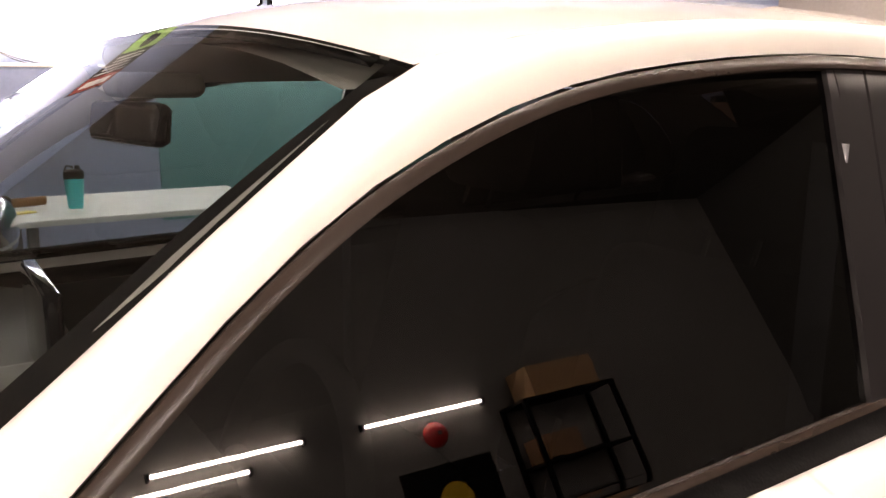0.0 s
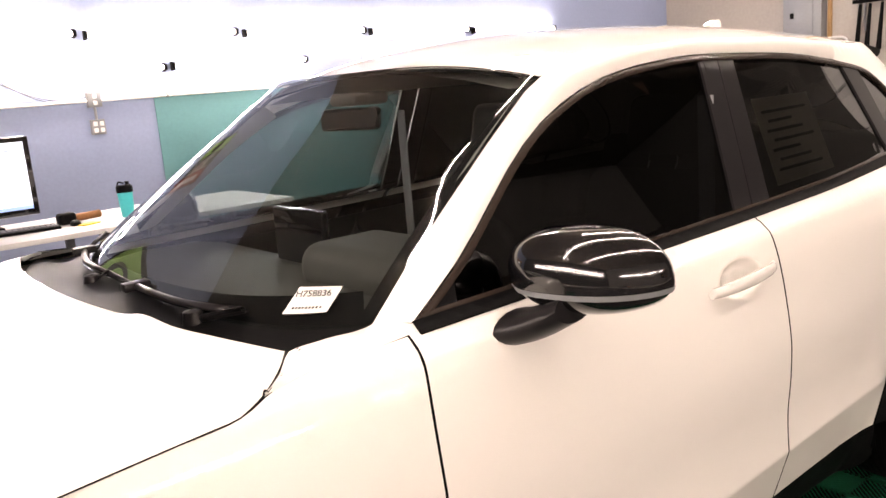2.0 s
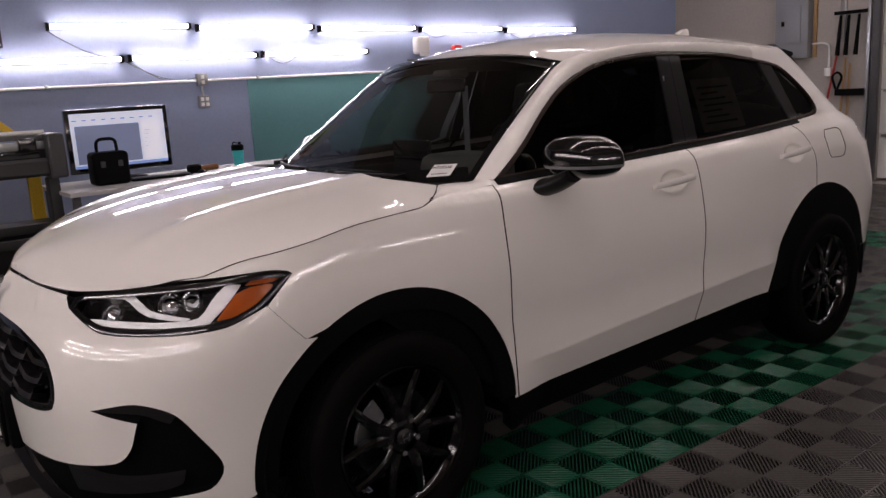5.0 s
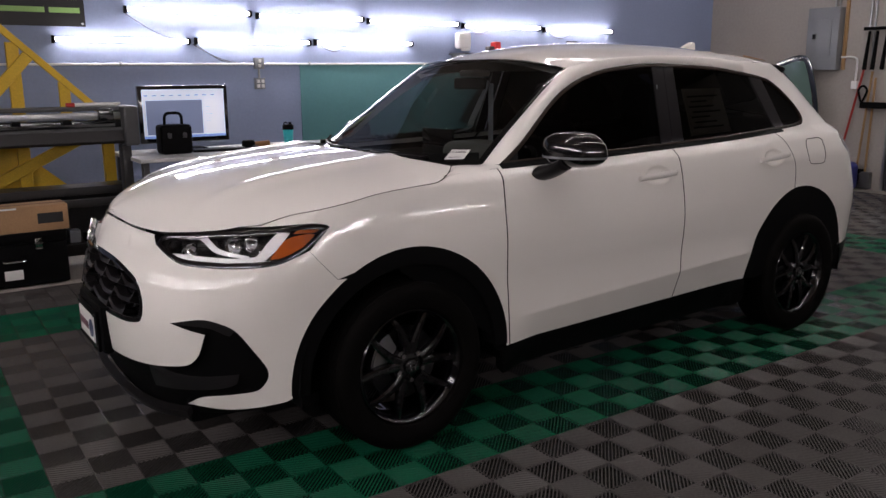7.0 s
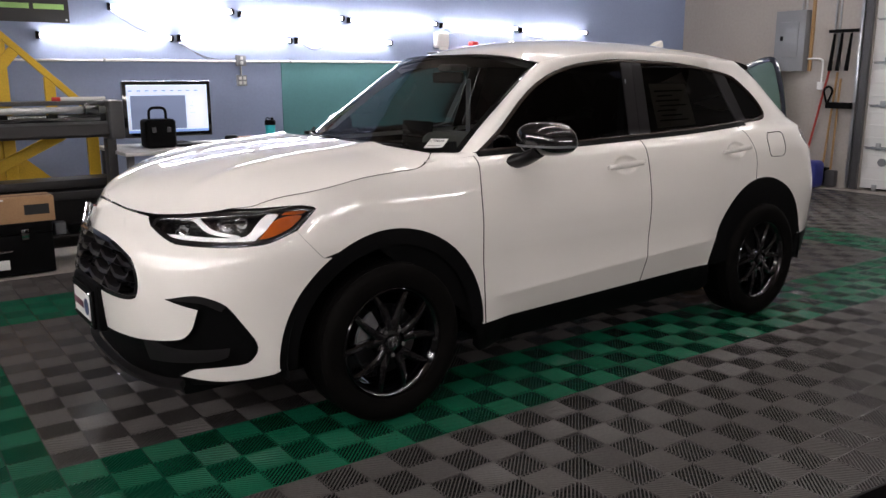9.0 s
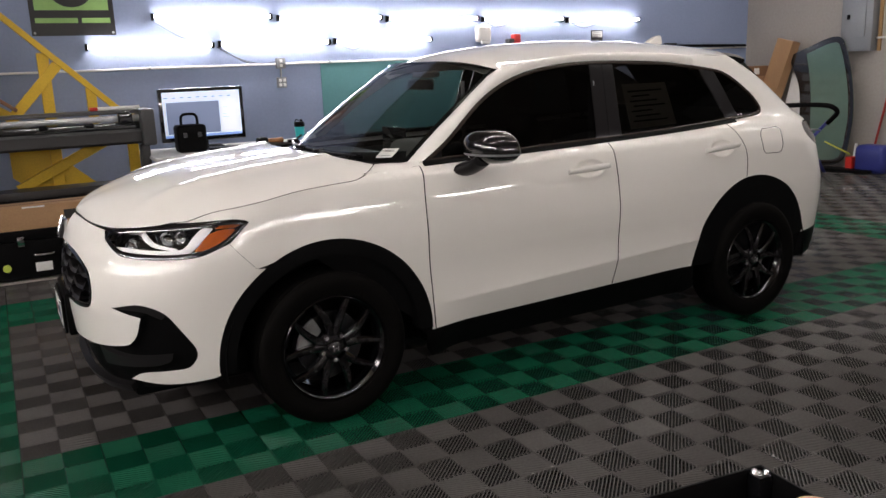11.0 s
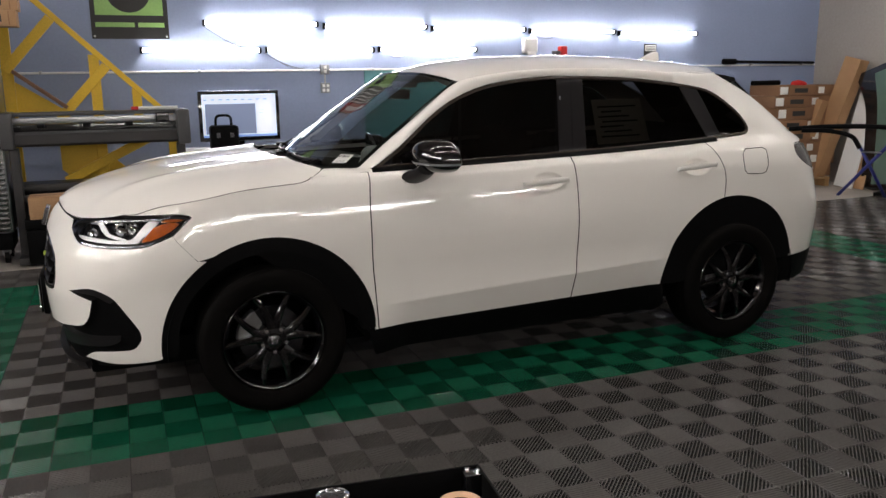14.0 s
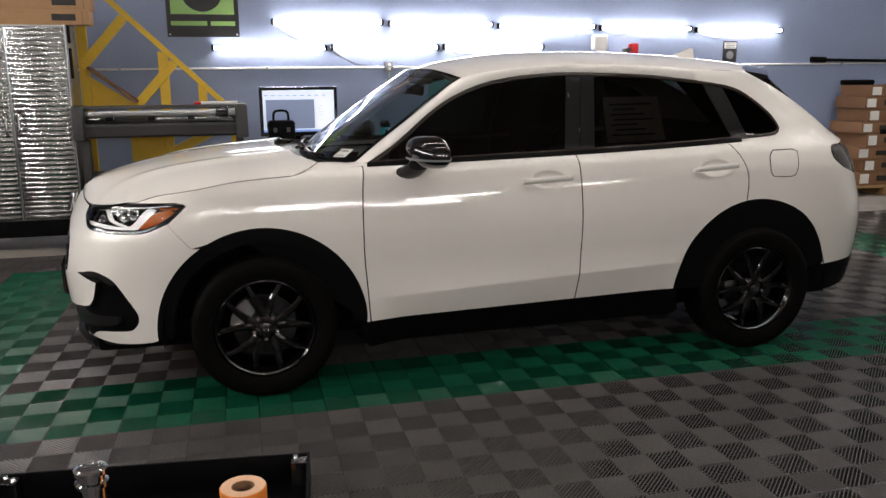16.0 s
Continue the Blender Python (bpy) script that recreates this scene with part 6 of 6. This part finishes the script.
def leaning(name, label, category, y, w, length, thick, foot_x, top_x, mat, lean_y=0.0):
    """A board that leans against the east wall."""
    t = thing(name, label, category)
    a, b = Vector((foot_x, y, -0.012)), Vector((top_x, y + lean_y, math.sqrt(max(length ** 2 - (top_x - foot_x) ** 2 - lean_y ** 2, 0.01))))
    part("board", beam(a, b, w, thick, up=(1, 0, 0)), mat, t)
    return t, a, b


leaning("long_carton", "tall narrow cardboard carton leaning in the corner", "box", 4.02, 0.26, 1.74, 0.16, 8.36, 8.62, M_CARD, -0.38)
leaning("long_carton", "narrow cardboard carton with a white label leaning in the corner", "box", 4.12, 0.20, 1.20, 0.12, 8.05, 8.30, M_CARD, -0.22)
leaning("white_board", "white panel leaning against the wall", "board", 3.56, 0.30, 1.25, 0.02, 8.48, 8.70, M_WHITE, -0.10)
leaning("brown_board", "brown cardboard sheet leaning against the wall", "board", 3.38, 0.22, 1.18, 0.02, 8.52, 8.72, M_CARD, -0.06)

# the spare windscreen that leans on the wall
pane = thing("spare_windscreen", "green-tinted windscreen with a black border leaning on the wall", "windscreen")
PANE = [(3.62, 1.46), (3.38, 1.56), (3.03, 1.69), (2.84, 1.66), (2.68, 1.30), (2.58, 0.90), (2.56, 0.55), (2.64, 0.12), (2.95, 0.02), (3.30, 0.05), (3.36, 0.60), (3.42, 1.05)]


def pane_fn(a, b):
    return 8.50 + 0.12 * b / 1.7 + 0.04 * math.sin((a - 2.56) * math.pi / 1.06), a, b


pane_line = outline(PANE + [PANE[0]], step=0.04)
M_PANE = material("green_tinted_glass", (0.105, 0.175, 0.14), 0.06, 0, 0.05, coat=1.0)
shell("glass", pane_line, pane_fn, M_PANE, pane, "green glass", grid=0.12, depth=0.006, sign=-1)
band("border", pane_line, 0.075, pane_fn, M_GLOSS_BLACK, pane, "black border", lift=0.002, depth=0.002, sign=-1)
shell("border_corner", outline([(3.62, 1.46), (3.38, 1.56)], [(3.38, 1.56), (3.26, 1.1), (3.20, 0.6), (3.18, 0.05)], [(3.18, 0.05), (3.30, 0.05)], [(3.30, 0.05), (3.36, 0.60), (3.42, 1.05), (3.62, 1.46)], step=0.04), pane_fn, M_GLOSS_BLACK, pane, "wide black border", grid=0.12, depth=0.002, lift=0.0035, sign=-1)
# folding stand
stand = thing("folding_stand", "folding work stand with black padded arms and blue legs", "stand")
M_BLUE = material("blue_enamel", (0.03, 0.04, 0.22), 0.4)
part("arm", tube(spline([(7.45, 3.55, 0.80), (7.62, 3.22, 0.84), (7.78, 2.70, 0.87), (7.88, 2.42, 0.86), (7.95, 2.36, 0.78), (7.94, 2.48, 0.64)], 0.03), 0.030, 10), M_TRIM, stand, "black padded arm")
part("arm", tube(spline([(7.40, 3.30, 0.80), (7.60, 3.05, 0.80), (7.75, 2.85, 0.74), (7.80, 2.76, 0.60)], 0.03), 0.028, 10), M_TRIM, stand, "black padded arm")
part("leg", tube([(7.94, 2.48, 0.66), (7.84, 3.06, -0.014)], 0.020, 10), M_BLUE, stand)
part("leg", tube([(7.80, 2.76, 0.62), (8.15, 2.62, -0.014)], 0.020, 10), M_BLUE, stand)
part("brace", tube([(7.92, 2.55, 0.56), (7.81, 2.74, 0.56)], 0.010, 8), M_STEEL, stand)

# ---- east wall: panel box, conduits, brooms ----
panel_box = thing("electric_panel", "grey steel electrical panel on the wall", "electrical panel")
part("housing", box(WALL_X - 0.13, WALL_X - 0.001, 2.47, 2.90, 1.50, 2.29, 0.006), M_GREY_METAL, panel_box)
door_leaf = part("door", box(WALL_X - 0.142, WALL_X - 0.131, 2.56, 2.82, 1.68, 2.14, 0.004), M_GREY_METAL, panel_box)
part("latch", box(WALL_X - 0.152, WALL_X - 0.142, 2.77, 2.81, 1.90, 1.96, 0.003), M_TRIM, door_leaf, "black latch")
for k, y in enumerate((2.52, 2.58, 2.45)):
    part("pipe", rod((WALL_X - 0.04, y, 2.29 if k < 2 else 0.1), (WALL_X - 0.04, y, TOP_Z), 0.014, 10), M_STEEL, panel_box) if k < 2 else None
pipes = thing("pipe_run", "galvanised conduits running up the wall", "conduit")
for y in (2.12, 2.06):
    part("pipe", rod((WALL_X - 0.02, y, 1.70), (WALL_X - 0.02, y, TOP_Z), 0.014, 10), M_STEEL, pipes)
part("elbow", tube(spline([(WALL_X - 0.03, 2.46, 1.66), (WALL_X - 0.03, 2.30, 1.66), (WALL_X - 0.03, 2.24, 1.62), (WALL_X - 0.03, 2.24, 1.36)], 0.02), 0.013, 10), M_WHITE, pipes, "white conduit elbow")
part("junction", box(WALL_X - 0.06, WALL_X - 0.001, 2.20, 2.28, 1.26, 1.36, 0.006), M_WHITE, pipes, "small round junction box")
part("timber_strip", box(WALL_X - 0.03, WALL_X - 0.001, 2.41, 2.45, 1.50, 2.60, 0.003), M_PINE, pipes)


def broom(y0, z0, y1, z1, mat, head_mat, label):
    b = thing("broom", label, "broom", group="brooms on the wall")
    part("stick", rod((WALL_X - 0.05, y0, z0), (WALL_X - 0.05, y1, z1), 0.014, 10), mat, b)
    part("head", soft_box(WALL_X - 0.10, WALL_X - 0.01, y1 - 0.09, y1 + 0.09, z1 - 0.22, z1, 0.02), head_mat, b)
    return b


M_REDSTICK = material("red_broom_stick", (0.38, 0.03, 0.02), 0.4)
broom(2.11, 1.62, 2.36, 0.30, M_REDSTICK, M_BLUE, "red-handled broom against the wall")
broom(2.02, 1.48, 2.10, 0.25, M_PINE, M_TRIM, "wooden-handled broom against the wall")
broom(1.97, 1.40, 1.99, 0.22, M_PINE, M_DARK_METAL, "wooden-handled rake against the wall")
rackbar = thing("tool_hanger", "black steel tool hanger on the wall", "tool hanger")
part("bar", box(WALL_X - 0.10, WALL_X - 0.05, 1.78, 2.16, 1.98, 2.02, 0.004), M_TRIM, rackbar)
part("bar", box(WALL_X - 0.10, WALL_X - 0.05, 1.78, 2.12, 1.02, 1.10, 0.004), M_TRIM, rackbar)
part("post", box(WALL_X - 0.06, WALL_X - 0.001, 1.74, 1.78, 0.0, 3.2, 0.004), M_STEEL, rackbar)
part("post", box(WALL_X - 0.06, WALL_X - 0.001, 1.68, 1.72, 0.0, 3.2, 0.004), M_DARK_METAL, rackbar)
for y in (1.86, 1.98, 2.08):
    part("tool", rod((WALL_X - 0.09, y, 1.97), (WALL_X - 0.09, y + 0.03, 1.50), 0.016, 8, r2=0.028), M_TRIM, rackbar)
part("shovel_grip", tube(spline([(WALL_X - 0.08, 2.12, 1.10), (WALL_X - 0.08, 2.16, 1.25), (WALL_X - 0.08, 2.10, 1.30), (WALL_X - 0.08, 2.05, 1.24), (WALL_X - 0.08, 2.10, 1.10)], 0.02), 0.014, 8), M_TRIM, rackbar)
dustpan = thing("dustpan", "red dustpan with a white handle by the wall", "dustpan", pose(8.52, 2.48, -0.015))
part("pan", prism([(-0.10, 0.0), (0.10, 0.0), (0.11, 0.20), (-0.11, 0.20)], -0.05, 0.05, bevel=0.01), material("red_pan_plastic", (0.6, 0.03, 0.02), 0.4), dustpan)
part("handle", rod((0.0, 0, 0.19), (0.03, 0, 0.36), 0.018, 10), M_WHITE, dustpan)
part("brush_stick", rod((0.0, 0.06, 0.22), (-0.02, 0.42, 0.36), 0.010, 8), material("lime_stick", (0.6, 0.6, 0.08), 0.4), dustpan)
tote = thing("blue_bag", "dark blue bag on the floor by the wall", "bag", pose(8.55, 2.22, -0.015))
part("bag", soft_box(-0.14, 0.14, -0.20, 0.20, 0.0, 0.36, 0.07), M_BLUE, tote)
spare = thing("black_ramp", "flat black board on the floor", "board", pose(8.35, 2.60, -0.015, 0, 0, 12))
part("board", box(-0.14, 0.14, -0.45, 0.25, 0.0, 0.05, 0.01), M_TRIM, spare)

# ---- the tool cart near the camera ----
cart = thing("tool_cart", "black steel tool cart with a raised rim", "cart", pose(0.021, -3.095, 0, 0, 0, -6.0))
W, D, H = 0.60, 0.42, 0.76
part("tray", box(-W, 0, -D, 0, H - 0.075, H - 0.060, 0.003), M_TRIM, cart, "black tray floor")
for x0, x1, y0, y1 in ((-W, 0, -0.006, 0), (-W, 0, -D, -D + 0.006), (-W, -W + 0.006, -D + 0.006, -0.006), (-0.006, 0, -D + 0.006, -0.006)):
    part("rim", box(x0, x1, y0, y1, H - 0.062, H, 0.002), M_TRIM, cart)
for x in (-W + 0.02, -0.02):
    for y in (-D + 0.02, -0.02):
        part("corner_post", box(x - 0.019, x + 0.019, y - 0.019, y + 0.019, 0.10, H - 0.004, 0.004), M_GLOSS_BLACK, cart)
        for dx, dy in ((-0.009, 0.006), (0.009, -0.006)):
            part("bolt", lathe([(0.0005, H + 0.003), (0.005, H + 0.001), (0.007, H - 0.004)], 12, m=Matrix.Translation((x + dx, y + dy, 0))), M_CHROME, cart)
        part("caster", rod((x - 0.014, y, 0.05), (x + 0.014, y, 0.05), 0.05, 18), M_TRIM, cart)
part("shelf", box(-W + 0.01, -0.01, -D + 0.01, -0.01, 0.25, 0.265, 0.003), M_GLOSS_BLACK, cart, "black lower shelf")
FLOOR_Z = H - 0.0595
tape = thing("label_roll", "roll of bright orange labels standing on its end", "label roll", pose(-0.114, -3.316, FLOOR_Z))
M_ORANGE = material("orange_label_paper", (0.85, 0.26, 0.03), 0.6, 0, 0.06, 8, 60)
part("roll", lathe([(0.020, 0.116), (0.039, 0.117), (0.0405, 0.115), (0.0405, 0.001), (0.020, 0.0), (0.020, 0.116)], 36), M_ORANGE, tape)
part("core", lathe([(0.0205, 0.1165), (0.018, 0.1165), (0.018, 0.001), (0.0205, 0.0005)], 28), M_CARD_DARK, tape, "brown card core")
part("end_face", lathe([(0.0202, 0.1168), (0.039, 0.1172)], 36), material("peach_paper_edge", (0.80, 0.50, 0.32), 0.7), tape, "peach paper edge")
for k in range(6):
    a = radians(-150 + 24 * k)
    part("print_bar", box(-0.003, 0.003, -0.0412, -0.0402, 0.03, 0.085, m=pose(0, 0, 0, 0, 0, math.degrees(a) + 90)), M_PRINT, tape)
spray = thing("heat_gun", "black tool with a chrome nozzle standing upright", "tool", pose(-0.349, -3.363, FLOOR_Z))
part("body", lathe([(0.0005, 0.0), (0.036, 0.0), (0.038, 0.10), (0.034, 0.135), (0.026, 0.148)], 28), M_TRIM, spray)
part("nozzle", lathe([(0.022, 0.145), (0.022, 0.175), (0.026, 0.177), (0.026, 0.184), (0.021, 0.187), (0.021, 0.197), (0.026, 0.199), (0.026, 0.206), (0.020, 0.208), (0.018, 0.200)], 28), M_CHROME, spray, "chrome nozzle with rings")
part("grille", lathe([(0.0005, 0.201), (0.0185, 0.2015)], 24), M_DARK_METAL, spray)
for k in (-1, 0, 1):
    part("grille_bar", box(-0.017, 0.017, k * 0.008 - 0.001, k * 0.008 + 0.001, 0.2018, 0.2045), M_CHROME, spray)
knife = thing("knife", "yellow snap-off knife lying in the tray", "knife", pose(-0.40, -3.435, FLOOR_Z + 0.001, 0, 0, 8))
part("handle", box(-0.07, 0.06, -0.013, 0.013, 0.0, 0.016, 0.005), material("yellow_knife_plastic", (0.80, 0.62, 0.03), 0.4), knife)
part("slider", box(0.0, 0.03, -0.006, 0.006, 0.016, 0.022, 0.002), M_TRIM, knife)
cloth = thing("blue_cloth", "folded blue microfibre cloth in the tray", "cloth", pose(-0.24, -3.44, FLOOR_Z))
part("cloth", soft_box(-0.07, 0.07, -0.035, 0.035, 0.0, 0.020, 0.008), material("blue_microfibre", (0.03, 0.16, 0.38), 0.95, 0, 0.15, 12, 200, bump=0.4), cloth)
glove = thing("work_rag", "rumpled grey cloth hanging on the cart rim", "cloth", pose(0.055, -3.38, H - 0.02))
bm = bmesh.new()
bmesh.ops.create_uvsphere(bm, u_segments=24, v_segments=14, radius=0.05)
for v in bm.verts:
    v.co = Vector((v.co.x * 0.95, v.co.y * 0.8, v.co.z * 0.62)) + Vector((0.010, 0.010, 0.008)) * noise.noise(v.co * 30)
part("cloth", bm, material("grey_cloth", (0.20, 0.185, 0.17), 0.95, 0, 0.2, 15, 150, bump=0.4), glove, smooth=60)


# ---- floor tiles: ribbed plastic squares, four fields each ----
TILE, TX0, TY0, TURN_Z = 0.303, -1.262, -0.515, -0.008


def tile_geometry():
    """Vertices and faces of one ribbed tile, its corner at the origin: diagonal ribs that change direction from field to field."""
    verts, faces = [], []

    def quad(pts):
        i = len(verts)
        verts.extend(pts)
        faces.append((i, i + 1, i + 2, i + 3))

    def clip(c, half, f0, f1, slope):
        """The piece of the line through c along (1, slope) inside the field."""
        (x0, y0), (x1, y1) = f0, f1
        lo, hi = x0, x1
        for y in (y0, y1):
            x = c[0] + (y - c[1]) / slope
            if (slope > 0) == (y == y0):
                lo = max(lo, x)
            else:
                hi = min(hi, x)
        return (lo, hi) if hi - lo > 0.003 else None

    half, edge, rib, pitch = TILE / 2, 0.0030, 0.0012, 0.0137
    for qx in (0, 1):
        for qy in (0, 1):
            f0 = (qx * half + edge, qy * half + edge)
            f1 = ((qx + 1) * half - edge, (qy + 1) * half - edge)
            mid = ((f0[0] + f1[0]) / 2, (f0[1] + f1[1]) / 2)
            slope = 1 if (qx + qy) % 2 == 0 else -1
            for low in (False, True):
                sl = -slope if low else slope
                step, r, z = (0.0274, 0.0007, -0.0125) if low else (pitch, rib, 0.0)
                count = int(half * 1.0 / step)
                for k in range(-count, count + 1):
                    off = k * step
                    c = (mid[0] + off * 0.7071, mid[1] - sl * off * 0.7071)
                    span = clip(c, half, f0, f1, sl)
                    if not span:
                        continue
                    a = (span[0], c[1] + (span[0] - c[0]) * sl)
                    b = (span[1], c[1] + (span[1] - c[0]) * sl)
                    nx, ny = -sl * 0.7071 * r, 0.7071 * r
                    quad([(a[0] - nx, a[1] - ny, z), (b[0] - nx, b[1] - ny, z), (b[0] + nx, b[1] + ny, z), (a[0] + nx, a[1] + ny, z)])
                    if not low:
                        for s in (-1, 1):
                            p, q = (a[0] + s * nx, a[1] + s * ny), (b[0] + s * nx, b[1] + s * ny)
                            for k0, z0, k1, z1 in ((0.0, z, 1.3, -0.0014), (1.3, -0.0014, 1.5, -0.0115)):
                                p0, q0 = (p[0] + s * nx * k0, p[1] + s * ny * k0), (q[0] + s * nx * k0, q[1] + s * ny * k0)
                                p1, q1 = (p[0] + s * nx * k1, p[1] + s * ny * k1), (q[0] + s * nx * k1, q[1] + s * ny * k1)
                                quad([(*p0, z0), (*p1, z1), (*q1, z1), (*q0, z0)][::s])
    for k in range(3):
        x0, x1 = (0.0008, edge) if k == 0 else (half - edge * 0.6, half + edge * 0.6) if k == 1 else (TILE - edge, TILE - 0.0008)
        quad([(x0, 0.0008, 0.0003), (x1, 0.0008, 0.0003), (x1, TILE - 0.0008, 0.0003), (x0, TILE - 0.0008, 0.0003)])
        quad([(0.0008, x0, 0.0001), (TILE - 0.0008, x0, 0.0001), (TILE - 0.0008, x1, 0.0001), (0.0008, x1, 0.0001)])
    e = TILE - 0.0008
    for p, q in (((0.0008, 0.0008), (e, 0.0008)), ((e, 0.0008), (e, e)), ((e, e), (0.0008, e)), ((0.0008, e), (0.0008, 0.0008))):
        quad([(p[0], p[1], 0.0), (p[0], p[1], -0.014), (q[0], q[1], -0.014), (q[0], q[1], 0.0)])
    return verts, faces


def is_green(i, j):
    in_x, in_y = -2 <= i < 23, -2 <= j < 9
    return in_x and in_y and (i < 0 or i >= 21 or j < 0 or j >= 7)


tile_verts, tile_faces = tile_geometry()
grid_turn = Matrix.Translation((TX0, TY0, 0)) @ pose(0, 0, 0, 0, 0, math.degrees(TURN_Z))
floor_tiles = tagged(new("tiled_floor"), "interlocking ribbed plastic floor tiles in grey with a green border", "floor tiles", kind="structure")
floor_tiles.matrix_basis = grid_turn
meshes = {}
for green, mat in ((False, M_TILE_GREY), (True, M_TILE_GREEN)):
    me = bpy.data.meshes.new("green_tile" if green else "grey_tile")
    me.from_pydata(tile_verts, [], tile_faces)
    me.materials.append(mat)
    meshes[green] = me
rest = {False: [], True: []}
for i in range(-9, 32):
    for j in range(-16, 11):
        if -4 <= i < 16 and -10 <= j < 5 and not (2 <= i < 12 and 0 <= j < 5):
            ob = new("green_tile" if is_green(i, j) else "grey_tile", meshes[is_green(i, j)])
            ob.parent = floor_tiles
            ob.matrix_basis = Matrix.Translation((i * TILE, j * TILE, 0))
        else:
            rest[is_green(i, j)].append((i * TILE, j * TILE, 0.0))
base_v, base_f = np.array(tile_verts), np.array(tile_faces)
for green, mat in ((False, M_TILE_GREY), (True, M_TILE_GREEN)):
    offs = np.array(rest[green])
    v = (base_v[None] + offs[:, None]).reshape(-1, 3)
    f = (base_f[None] + (np.arange(len(offs)) * len(base_v))[:, None, None]).reshape(-1, 4)
    me = bpy.data.meshes.new("tile_field")
    me.from_pydata(v.tolist(), [], f.tolist())
    me.materials.append(mat)
    ob = tagged(new("green_tile_field" if green else "grey_tile_field", me), kind="stuff")
    ob.parent = floor_tiles
# flat sheet over the slab that keeps the gaps between ribs in painted shade
structure("slab_shade", box(TX0 - 9 * TILE, TX0 + 32 * TILE, TY0 - 16 * TILE, TY0 + 11 * TILE - 0.1, -0.0158, -0.0142), M_TILE_SHADE, "near-black sheet that paints the shade beneath the floor tiles", "floor")
